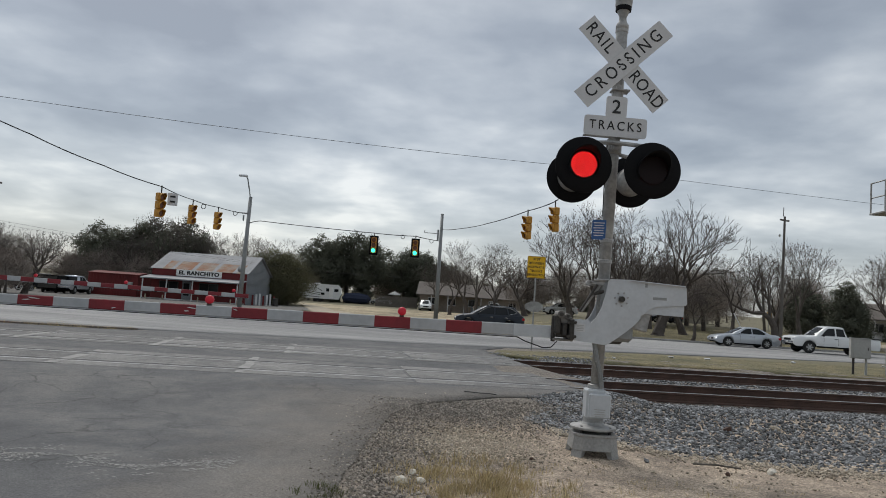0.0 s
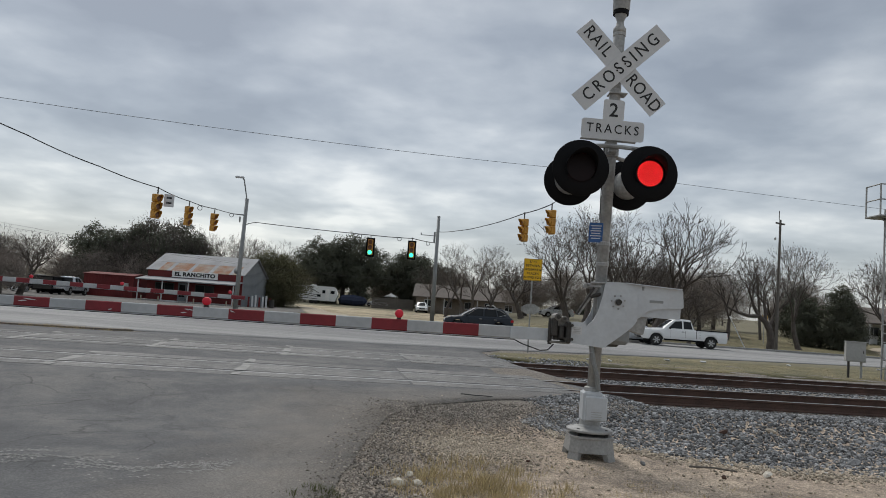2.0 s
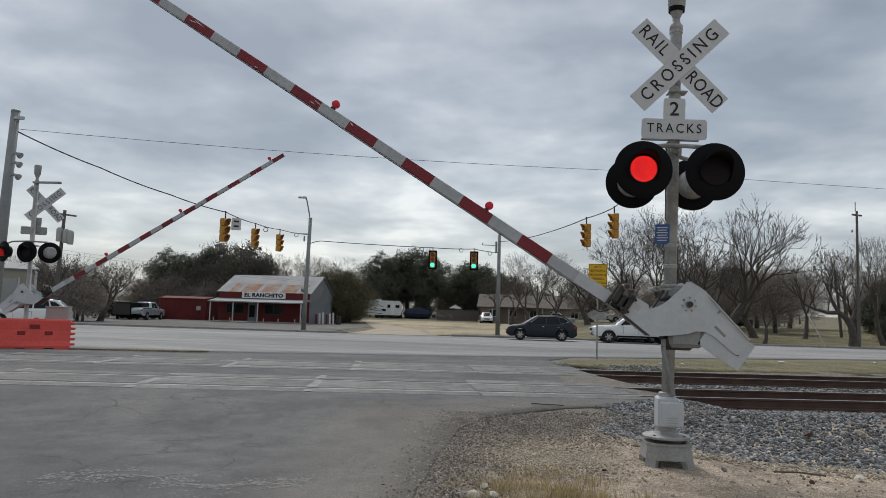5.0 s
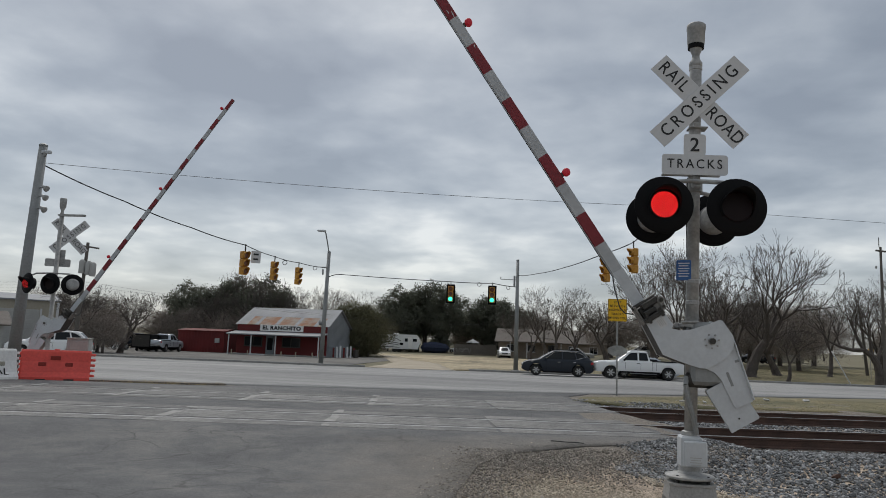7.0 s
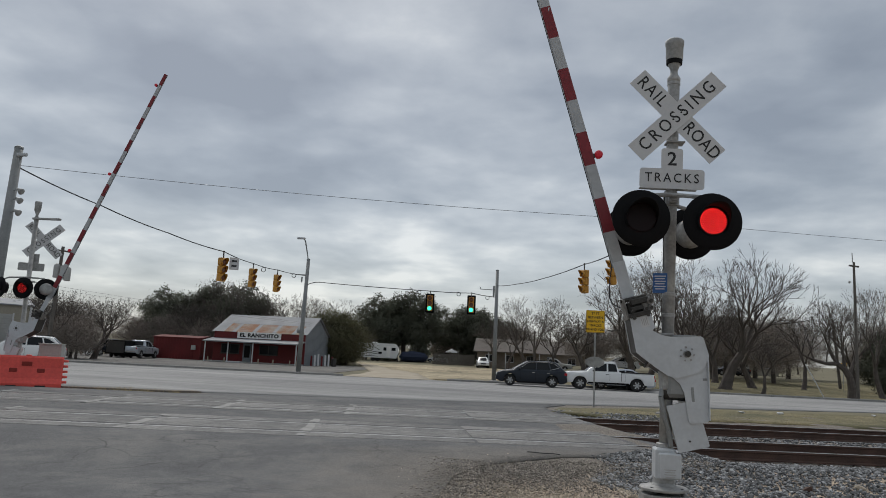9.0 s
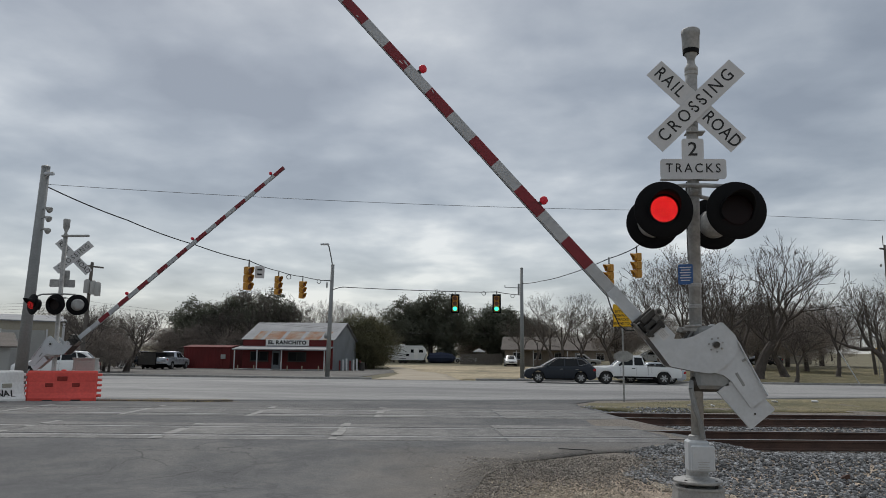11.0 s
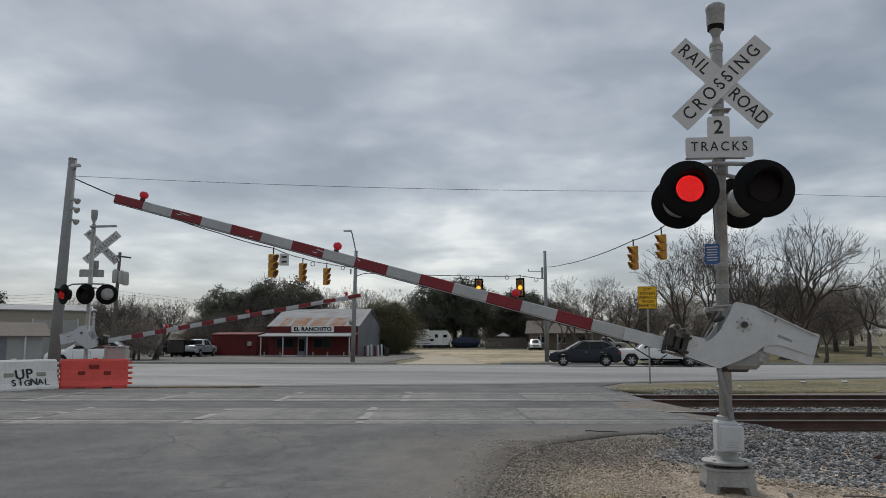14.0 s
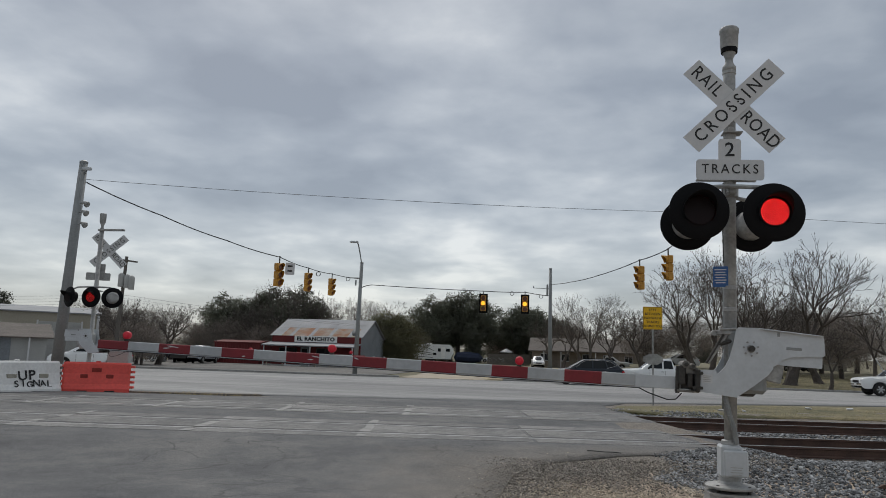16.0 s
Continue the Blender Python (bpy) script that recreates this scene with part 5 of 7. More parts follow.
M["unlit"] = material("unlit_signal_lens", (0.17, 0.065, 0.03), 0.3, vary=0.2)
for x, y, z, turn in ((-12.42, 31.65, 4.94, 62), (-14.1, 40.5, 5.5, 62), (-13.73, 43.9, 5.56, 70), (3.74, 33.8, 5.30, -68), (4.67, 31.66, 5.5, -78)):
    traffic_head(x, y, z, turn)
for x, y, z in ((-4.83, 49.77, 5.19), (-2.02, 49.96, 5.21)):
    traffic_head(x, y, z, -2, {1: ("amber_glow", "amber"), 2: ("green_glow", "green")})
street_name = thing("hanging_sign", pose(-12.0, 31.9, 5.25, 0, 0, 20), "small white lane sign hung on the span wire", "sign")
part("panel", Geo().plate(rounded(0.42, 0.55, 0.03), 0, 0.01), M["sign"], street_name)
for i in range(2):
    part("print", Geo().box((0, -0.003, 0.12 - 0.22 * i), (0.22, 0.004, 0.08)), M["letter"], street_name)


def span_wire(points, sag, r, label, loops=0):
    w = thing("span_wire", pose(0, 0, 0), label, "wire")
    pts = []
    for a, b in zip(points, points[1:]):
        a, b = Vector(a), Vector(b)
        for i in range(13):
            f = i / 12
            p = a.lerp(b, f)
            p.z -= sag * 4 * f * (1 - f)
            pts.append(p)
    part("cable", Geo().path(pts, r, 5), M["wire"], w)
    return w


span_wire([(-15.7, 21.9, 6.95), (-14.6, 25.15, 6.39), (-13.5, 28.4, 5.98), (-12.42, 31.65, 5.75), (-14.1, 40.5, 6.32), (-13.73, 43.9, 6.38), (-13.9, 51.1, 6.86)], 0.05, 0.022, "black span wire carrying yellow traffic lights")
span_wire([(-13.8, 51.1, 6.2), (-13.0, 51.3, 6.45)], -0.05, 0.03, "slack loop of black signal cable")
span_wire([(-13.0, 51.3, 6.45), (-4.83, 49.8, 6.02), (-2.02, 50, 6.02), (-0.4, 54, 6.15)], 0.03, 0.026, "black span wire carrying two traffic lights")
steel_pole("strain_pole", (5.33, 24.55, 0.1), (5.50, 24.55, 7.15), 0.14, 0.11, M["pole"], "grey steel strain pole behind the crossing signal")
span_wire([(-0.3, 54, 7.0), (0.95, 47.5, 6.5), (2.3, 40.8, 6.18), (3.74, 33.8, 6.10), (4.67, 31.66, 6.30), (5.48, 24.55, 6.95)], 0.04, 0.022, "black span wire over the highway")
span_wire([(-15.7, 21.95, 7.0), (5.0, 29.5, 7.45), (40, 42, 8.5)], 0.15, 0.008, "thin overhead cable along the tracks")
for k in range(4):
    span_wire([(-120, 62 + 2 * k, 4.9 - 0.3 * k), (-32.0, 50.7, 5.3 - 0.2 * k)], 0.4, 0.007, "thin overhead power line")
for k in range(2):
    span_wire([(-32.0, 50.7, 5.3 - 0.25 * k), (-5, 130, 6.0)], 0.9, 0.007, "thin overhead power line")
for x, y, z in ((-5.6, 49.8, 5.9), (-2.9, 49.9, 5.9), (-1.0, 53, 6.0), (-14.0, 42, 6.15), (-13.6, 47, 6.4)):
    ringw = thing("cable_coil", pose(x, y, z, 90, 0, 0), "small coil of black cable on a span wire", "cable coil", "cable coils on the span wires")
    pts = [(0.13 * math.cos(2 * math.pi * i / 14), 0.13 * math.sin(2 * math.pi * i / 14), 0) for i in range(15)]
    part("coil", Geo().path(pts, 0.02, 5), M["wire"], ringw)

ys = thing("warning_sign", pose(3.58, 28.27, lie(3.58, 28.27)), "yellow highway clearance sign with a grey sign back below", "road sign")
part("post", Geo().box((0, 0.03, 1.75), (0.06, 0.04, 3.5), bev=0.008), M["galv"], ys, "steel post")
pn = part("panel", Geo().plate(rounded(0.70, 0.84, 0.04), -0.004, 0.0), M["yellow_sign"], ys, "yellow reflective panel", m=pose(0, 0, 3.18))
for i, text in enumerate(("37 FT", "BETWEEN", "HIGHWAY &", "TRACKS", "BEHIND YOU")):
    lettering(text, 0.125, M["letter"], pn, Matrix.Translation((0, -0.006, 0.30 - 0.15 * i)) @ pose(0, 0, 0, 90, 0, 0), squeeze=0.88 if i in (2, 4) else 1.0)
border = [Vector((x * 0.95, -0.006, z * 0.96)) for x, z in rounded(0.70, 0.84, 0.04)]
part("border", Geo().path(border + border[:1], 0.006, 4), M["letter"], pn)
octagon = [(0.38 * math.cos(math.radians(22.5 + 45 * i)), 0.21 * math.sin(math.radians(22.5 + 45 * i))) for i in range(8)]
part("sign_back", Geo().plate(octagon, -0.035, -0.03), M["galv"], ys, "grey back of a traffic sign", m=pose(0, 0, 1.66))


# ---- water-filled barriers ----
def barrier(m, length, mat, label, shift=0.0):
    b = thing("water_barrier", m, label, "barrier", "water-filled barriers")
    h = 0.92
    prof = [(-0.28, 0.03), (-0.28, 0.16), (-0.20, 0.30), (-0.13, 0.60), (-0.11, h - 0.05), (-0.07, h), (0.07, h), (0.11, h - 0.05), (0.13, 0.60), (0.20, 0.30), (0.28, 0.16), (0.28, 0.03)]
    n = len(prof)
    vs, fs = [], []
    xs = [-length / 2, -length / 2 + 0.05, length / 2 - 0.05, length / 2]
    for k, x in enumerate(xs):
        s = 0.93 if k in (0, 3) else 1.0
        for y, z in prof:
            vs.append((x, y * s, 0.03 + (z - 0.03) * (0.985 if k in (0, 3) else 1)))
    for k in range(3):
        for i in range(n):
            j = (i + 1) % n
            fs.append((k * n + i, k * n + j, (k + 1) * n + j, (k + 1) * n + i))
    fs += [tuple(range(n)), tuple(range(3 * n, 4 * n))[::-1]]
    fs = [f[::-1] for f in fs]
    part("shell", Geo().add(vs, fs), mat, b, "moulded plastic shell")
    for i in range(5):
        z = 0.17 + 0.15 * i
        for sx in (-1, 1):
            part("hinge_knuckle", Geo().lathe([(0.10, 0), (0.11, 0.015), (0.11, 0.055), (0.10, 0.07)], (sx * (length / 2 + 0.02), 0, z), (0, 0, 1), 12), mat, b)
    # the shell has no hollows: darker blocks carry the shade of slots and recesses
    for sx in (-1, 1):
        part("fork_slot", Geo().box((sx * length * 0.2, -0.262, 0.075), (length * 0.15, 0.05, 0.08), bev=0.01), M["letter"], b, "black block in place of a shaded fork-lift slot")
        part("recess", Geo().box((sx * length * 0.19 + shift, -0.150, 0.52), (length * 0.11, 0.05, 0.11), bev=0.01), M["orange_dark"] if mat is M["orange"] else M["recess"], b, "darker block in the shade tone of a recess")
    part("filler_cap", Geo().lathe([(0.07, 0), (0.07, 0.03), (0.05, 0.04)], (0, 0, h - 0.005), (0, 0, 1), 12), mat, b)
    return b


# darker copies of the plastics for recess shade; the orange also makes the smudge
M["orange_dark"] = material("orange_shade_and_smudge", (0.30, 0.03, 0.02), 0.7)
M["recess"] = material("shaded_white_recess", (0.42, 0.40, 0.33), 0.8)
M["spray"] = material("black_spray_paint", (0.02, 0.02, 0.022), 0.7, vary=0.2, bump=0)
bar_o = barrier(pose(-13.30, 20.15, 0.09, 0, 0, 33), 1.80, M["orange"], "bright orange water-filled plastic barrier by the tracks")
part("smudge", Geo().box((-0.02, -0.1335, 0.70), (0.26, 0.03, 0.12), Matrix.Rotation(0.10, 3, "X"), bev=0.01), M["orange_dark"], bar_o, "dark smudge where a mark was")
bar_w = barrier(pose(-14.38, 18.15, 0.10, 0, 0, 74), 2.5, M["white_plastic"], "white water-filled plastic barrier with black sprayed words", 0.26)
for word, x0, step, y, z, size, tilt in (("UP", 0.10, 0.27, -0.166, 0.52, 0.36, 77), ("SIGNAL", -0.10, 0.195, -0.226, 0.305, 0.25, 76)):
    for i, ch in enumerate(word):
        m = Matrix.Translation((x0 + step * i, y, z + 0.018 * math.sin(i * 2.3))) @ pose(0, 0, 0, tilt, 0, 0) @ Matrix.Rotation(radians(6 * math.sin(i * 1.7 + 1)), 4, "Z")
        lettering(ch, size * (1 + 0.10 * math.sin(i * 2.9)), M["spray"], bar_w, m, "sprayed_letter", squeeze=1.15, bold=0.018)


def cabinet(m, w, d, h, label, posts=0.0):
    c = thing("signal_cabinet", m, label, "cabinet")
    part("case", Geo().box((0, 0, posts + h / 2), (w, d, h), bev=0.012), M["grey_box"], c, "grey sheet-metal case")
    part("door", Geo().box((0.03, -d / 2 - 0.008, posts + h / 2), (w * 0.82, 0.016, h * 0.88), bev=0.004), M["grey_box"], c)
    part("roof", Geo().box((0, -0.01, posts + h + 0.012), (w * 1.06, d * 1.1, 0.03), bev=0.006), M["grey_box"], c)
    part("handle", Geo().box((w * 0.36, -d / 2 - 0.03, posts + h / 2), (0.02, 0.03, 0.10), bev=0.004), M["grimy"], c)
    for sx in ((-1, 1) if posts else ()):
        part("leg", Geo().box((sx * w * 0.32, 0, posts / 2), (0.07, 0.07, posts), bev=0.006), M["grimy"] if sx < 0 else M["grey_box"], c)
    return c


cabinet(pose(-13.55, 21.6, 0.1, 0, 0, 20), 0.62, 0.5, 1.25, "grey signal cabinet beside the far crossing signal")
cabinet(pose(14.33, 25.15, lie(14.3, 25.1) - 0.02, 0, 0, -20), 0.60, 0.35, 0.66, "grey relay box on two legs beside the track", 0.56)


def signal_tower():
    t = thing("signal_tower", pose(15.35, 25.0, lie(15.3, 25)), "white steel ladder tower with a railed platform", "signal tower")
    for sx in (-0.2, 0.2):
        part("stile", Geo().box((sx, 0, 2.9), (0.05, 0.05, 5.8), bev=0.006), M["galv"], t)
    for i in range(18):
        part("rung", Geo().tube((-0.2, 0, 0.35 + 0.30 * i), (0.2, 0, 0.35 + 0.30 * i), 0.018, 0.018, 8), M["galv"], t)
    part("mast", Geo().lathe([(0.16, 0), (0.16, 0.03), (0.11, 0.05), (0.11, 6.0)], (0.45, 0.1, 0), (0, 0, 1), 16), M["galv"], t, "thick grey mast", smooth=True)
    part("platform", Geo().box((0.1, 0.0, 5.52), (1.5, 0.9, 0.06), bev=0.01), M["galv"], t, "grated platform")
    part("platform_brace", Geo().path([(0.1, 0, 5.1), (-0.3, 0, 5.48)], 0.03, 6).path([(0.5, 0, 5.0), (0.75, 0, 5.48)], 0.03, 6), M["galv"], t)
    for x, y in ((-0.62, -0.42), (0.1, -0.42), (0.82, -0.42), (-0.62, 0.42), (0.82, 0.42)):
        part("rail_post", Geo().box((x, y, 6.08), (0.045, 0.045, 1.08), bev=0.005), M["galv"], t)
    for z in (6.08, 6.6):
        part("guard_rail", Geo().path([(-0.62, 0.42, z), (-0.62, -0.42, z), (0.82, -0.42, z), (0.82, 0.42, z)], 0.022, 6), M["galv"], t)
    part("junction_box", Geo().box((0.0, -0.12, 0.95), (0.34, 0.2, 0.5), bev=0.015), M["gatepaint"], t, "white metal box")
    part("conduit", Geo().path([(-0.12, -0.12, 0.0), (-0.1, -0.12, 0.4), (-0.02, -0.12, 0.7)], 0.05, 8).path([(0.12, -0.12, 0.0), (0.12, -0.12, 0.7)], 0.05, 8), M["galv"], t)


signal_tower()


# ---- buildings ----
def gabled(parent, w, d, h0, h1, wall_mat, roof_mat, t=0.2, over=0.35, name="roof"):
    """Four walls with gables on the x ends and a two-pitched roof with its ridge along x; origin at the front left corner."""
    part("wall", Geo().box((w / 2, t / 2, h0 / 2), (w, t, h0)), wall_mat, parent)
    part("wall", Geo().box((w / 2, d - t / 2, h0 / 2), (w, t, h0)), wall_mat, parent)
    tri = [(t, 0), (d - t, 0), (d - t, h0), (d / 2, h1 - 0.05), (t, h0)]
    for x in (0, w - t):
        m = Matrix.Translation((x, 0, 0)) @ Matrix(((0, 1, 0, 0), (1, 0, 0, 0), (0, 0, 1, 0), (0, 0, 0, 1)))
        part("wall", Geo().plate(tri, 0, t, m), wall_mat, parent, "gable wall")
    for s in (0, 1):
        y0 = -over if s == 0 else d + over
        slope = (h1 - h0) / (d / 2)
        z0 = h0 - slope * over
        g = Geo().add([(-over, y0, z0), (w + over, y0, z0), (w + over, d / 2, h1), (-over, d / 2, h1), (-over, y0, z0 + 0.1), (w + over, y0, z0 + 0.1), (w + over, d / 2, h1 + 0.1), (-over, d / 2, h1 + 0.1)], [(0, 3, 2, 1), (4, 5, 6, 7), (0, 1, 5, 4), (1, 2, 6, 5), (2, 3, 7, 6), (3, 0, 4, 7)])
        part(name, g, roof_mat, parent, "sloping roof sheet")


def window_unit(parent, x, y, z, w, h, frame_mat, turn=0.0):
    m = pose(x, y, z, 0, 0, turn)
    wdw = part("window", Geo().box((0, 0, 0), (w, 0.05, h), bev=0.004), frame_mat, parent, "framed window", m=m)
    for sx in (-1, 1):
        part("pane", Geo().box((sx * w * 0.235, -0.03, 0), (w * 0.43, 0.02, h * 0.86)), M["glass"], wdw)
    part("sill", Geo().box((0, -0.05, -h / 2 - 0.03), (w * 1.08, 0.12, 0.05), bev=0.005), frame_mat, wdw)


def red_store():
    b = thing("store_building", pose(-31.4, 77.0, 0.0, 0, 0, -2), "red store with tin roof, porch and a lettered sign board", "building")
    w = 10.3
    front = 2.3
    hold = new("house_body")
    hold.parent = b
    hold.matrix_basis = pose(0.0, front, 0)
    tagged(hold, "red boarded store body")
    d, h0, h1 = 9.6, 3.3, 5.35
    part("front_wall", Geo().box((w / 2, 0.1, h0 / 2), (w, 0.2, h0)), M["redwall"], hold, "dark red front wall")
    part("back_wall", Geo().box((w / 2, d - 0.1, h0 / 2), (w, 0.2, h0)), M["bluegrey"], hold)
    tri = [(0.2, 0), (d - 0.2, 0), (d - 0.2, h0), (d / 2, h1 - 0.08), (0.2, h0)]
    swap = Matrix(((0, 1, 0, 0), (1, 0, 0, 0), (0, 0, 1, 0), (0, 0, 0, 1)))
    for x in (0, w - 0.2):
        part("gable_wall", Geo().plate(tri, 0, 0.2, Matrix.Translation((x, 0, 0)) @ swap), M["bluegrey"], hold, "blue-grey corrugated gable wall")
    for i in range(22):
        y = 0.5 + i * 0.38
        hh = h0 + (h1 - h0) * (1 - abs(y - d / 2) / (d / 2)) - 0.15
        part("rib", Geo().box((w + 0.015, y, hh / 2), (0.03, 0.06, hh)), M["bluegrey"], hold)
    # tin sheets, the lower front course rusted
    for s in (0, 1):
        for i in range(24):
            x0 = -0.25 + i * (w + 0.5) / 24
            for c in range(2):
                f0, f1 = (0.0, 0.47) if c == 0 else (0.47, 1.0)
                ya, yb = -0.06 + f0 * (d / 2 + 0.06), -0.06 + f1 * (d / 2 + 0.06)
                slope = (h1 - h0) / (d / 2)
                za, zb = h0 + slope * ya, h0 + slope * yb
                if s:
                    ya, yb = d - ya, d - yb
                mt = M["tin_rust"] if (c == 0 and s == 0 and 2 < i < 22 and (i * 7) % 5 != 0) else M["tin"]
                wd = (w + 0.5) / 24 - 0.02
                rr = [(x0, ya, za), (x0 + wd, ya, za), (x0 + wd, yb, zb), (x0, yb, zb)]
                top = [(p[0], p[1], p[2] + 0.03 + 0.012 * c) for p in rr]
                rib = [(x0 + wd - 0.03, ya, za + 0.06), (x0 + wd + 0.02, ya, za + 0.06), (x0 + wd + 0.02, yb, zb + 0.075), (x0 + wd - 0.03, yb, zb + 0.075)]
                part("tin_sheet", Geo().add(rr + top, [(0, 3, 2, 1), (4, 5, 6, 7), (0, 1, 5, 4), (1, 2, 6, 5), (2, 3, 7, 6), (3, 0, 4, 7)]).add(rib, [(0, 1, 2, 3)]), mt, hold, "rusted tin roof sheet" if mt is M["tin_rust"] else "")
    # porch
    part("porch_roof", Geo().add([(-0.2, -0.15, 2.12), (w + 0.1, -0.15, 2.12), (w + 0.1, front, 2.48), (-0.2, front, 2.48), (-0.2, -0.15, 2.24), (w + 0.1, -0.15, 2.24), (w + 0.1, front, 2.58), (-0.2, front, 2.58)], [(0, 3, 2, 1), (4, 5, 6, 7), (0, 1, 5, 4), (1, 2, 6, 5), (2, 3, 7, 6), (3, 0, 4, 7)]), M["tin"], b, "shallow tin porch roof")
    for x in (0.05, 2.6, 5.35, 10.1):
        part("porch_post", Geo().box((x, 0.05, 1.06), (0.11, 0.11, 2.12), bev=0.01), M["sign"], b, "white porch post")
    part("porch_floor", Geo().box((w / 2, front / 2, 0.06), (w, front, 0.12), bev=0.01), M["concrete"], b, "low concrete porch floor")
    part("step_slab", Geo().box((3.6, -0.35, 0.07), (1.7, 0.8, 0.14), bev=0.02), M["sign"], b, "pale slab at the entrance")
    # frames in dark steel tone: the porch's shade is put into their colour
    for x in (1.95, 6.3):
        window_unit(b, x, front - 0.03, 1.45, 2.1, 1.05, M["grimy"])
    dr = part("door", Geo().box((3.9, front - 0.03, 1.05), (0.95, 0.06, 2.05), bev=0.006), M["bluegrey"], b, "dark glazed shop door")
    part("pane", Geo().box((3.9, front - 0.07, 1.2), (0.62, 0.02, 1.3)), M["glass"], dr)
    sg = part("sign_board", Geo().box((5.15, front - 0.10, 2.97), (4.95, 0.06, 0.68), bev=0.006), M["white_plastic"], b, "white sign board with black lettering")
    lettering("EL RANCHITO", 0.56, M["letter"], sg, Matrix.Translation((5.15, front - 0.135, 2.97)) @ pose(0, 0, 0, 90, 0, 0), spacing=1.08, squeeze=1.15, bold=0.055)
    part("satellite_dish", Geo().lathe([(0.05, 0), (0.30, 0.06), (0.40, 0.14), (0.41, 0.15)], (w - 0.5, front - 0.3, 3.75), (-0.3, -1, 0.4), 18), M["pole"], b, "grey satellite dish", smooth=True)
    for i, x in enumerate((0.9, 2.7, 6.4, 8.0, 9.8, 10.5)):
        bollard = thing("bollard", pose(*(Matrix.Translation((-31.4, 77.0, 0)) @ Matrix.Rotation(radians(-2), 4, "Z") @ Vector((x, -0.9, 0))).to_tuple()), "short pale wooden bollard in front of the store", "bollard", "bollards before the store")
        part("stub", Geo().lathe([(0.07, 0), (0.07, 0.45), (0.05, 0.5)], (0, 0, 0), (0, 0, 1), 8), M["drive"], bollard)


red_store()
# clutter along the store's side wall and on the gravel lot
for i in range(7):
    bd = thing("leaning_board", pose(-20.6 + 0.33 * i, 80.6 + 0.25 * i, lie(-20, 81), -6 - (i % 3) * 3, 0, 20), "upright painted board leaning beside the store", "board", "boards beside the store")
    part("plank", Geo().box((0, 0, 0.55 + 0.06 * (i % 3)), (0.20, 0.035, 1.1 + 0.12 * (i % 3)), bev=0.006), M["sign"] if i % 3 else M["redwall"], bd)
drum = thing("barrel", pose(-18.4, 82.0, lie(-18, 82)), "dark steel barrel beside the store", "barrel")
part("shell", Geo().lathe([(0.27, 0.0), (0.29, 0.02), (0.29, 0.28), (0.30, 0.30), (0.29, 0.32), (0.29, 0.58), (0.30, 0.60), (0.29, 0.62), (0.29, 0.88), (0.27, 0.90)], (0, 0, 0), (0, 0, 1), 18), M["grimy"], drum, "ribbed barrel shell")
scrap = thing("scrap_pile", pose(-40.6, 70.5, lie(-40, 70)), "heap of scrap pipes and boards on the gravel lot", "scrap")
prng = random.Random(91)
for i in range(14):
    a, r = prng.uniform(0, 6.28), prng.uniform(0.2, 1.1)
    p = Vector((r * math.cos(a), r * math.sin(a), 0.05 + 0.3 * prng.random()))
    q = p + Vector((prng.uniform(-1.2, 1.2), prng.uniform(-0.6, 0.6), prng.uniform(0.1, 1.1)))
    part("pipe" if i % 2 else "bar", Geo().tube(p, q, 0.045, 0.045, 6), M[("galv", "rust", "sign")[i % 3]], scrap)
trailer = thing("box_trailer", pose(-38.2, 72.5, lie(-38, 72), 0, 0, 8), "dark box trailer standing on the gravel lot", "trailer")
part("box", Geo().box((0, 0, 1.05), (1.9, 3.2, 1.3), bev=0.05), M["black"], trailer, "dark trailer box")
part("roof_edge", Geo().box((0, 0, 1.72), (1.96, 3.26, 0.06), bev=0.02), M["grimy"], trailer)
for sx in (-1, 1):
    part("wheel", Geo().lathe([(0.2, -0.09), (0.32, -0.07), (0.32, 0.07), (0.2, 0.09)], (sx * 0.98, 0.2, 0.32), (1, 0, 0), 16), M["tyre"], trailer)
part("door_frame", Geo().box((0, -1.61, 1.05), (1.7, 0.03, 1.15), bev=0.01), M["grimy"], trailer, "framed rear door")

shed = thing("shed", pose(-39.2, 81.5, 0, 0, 0, -2), "low red metal shed beside the store", "shed")
gabled(shed, 5.6, 4, 2.35, 2.6, M["redwall"], M["redwall"], over=0.1)
for i in range(14):
    part("siding_rib", Geo().box((0.2 + 0.35 * i, -0.02, 1.15), (0.05, 0.04, 2.3)), M["redwall"], shed)
part("meter_box", Geo().box((4.9, -0.25, 1.35), (0.5, 0.25, 0.5), bev=0.02), M["grey_box"], shed, "grey meter box")

barn = thing("metal_building", pose(-66, 45.2, 0, 0, 0, 36), "large tan metal building with a roller door", "building")
gabled(barn, 30, 24, 4.3, 5.3, M["tan"], M["tin"], over=0.2)
for i in range(3):
    dx = 7.8 + 9.5 * i
    rd = part("roller_door", Geo().box((dx, -0.03, 1.75), (3.4, 0.06, 3.5), bev=0.01), M["grey_box"], barn, "pale roller door")
    for k in range(8):
        part("slat", Geo().box((dx, -0.07, 0.25 + 0.43 * k), (3.2, 0.03, 0.38), bev=0.006), M["grey_box"], rd)
    for sx in (-1, 1):
        part("door_trim", Geo().box((dx + sx * 1.8, -0.05, 1.8), (0.14, 0.1, 3.6)), M["sign"], rd)
part("downpipe", Geo().box((29.9, -0.12, 2.1), (0.22, 0.2, 4.2), bev=0.02), M["sign"], barn, "white downpipe")
low_b = thing("office_building", pose(-50, 36, 0, 0, 0, 41), "low grey office with a shallow hipped roof", "building")
gabled(low_b, 18.6, 9, 1.95, 2.9, M["grey_box"], M["shingle"], over=0.5)
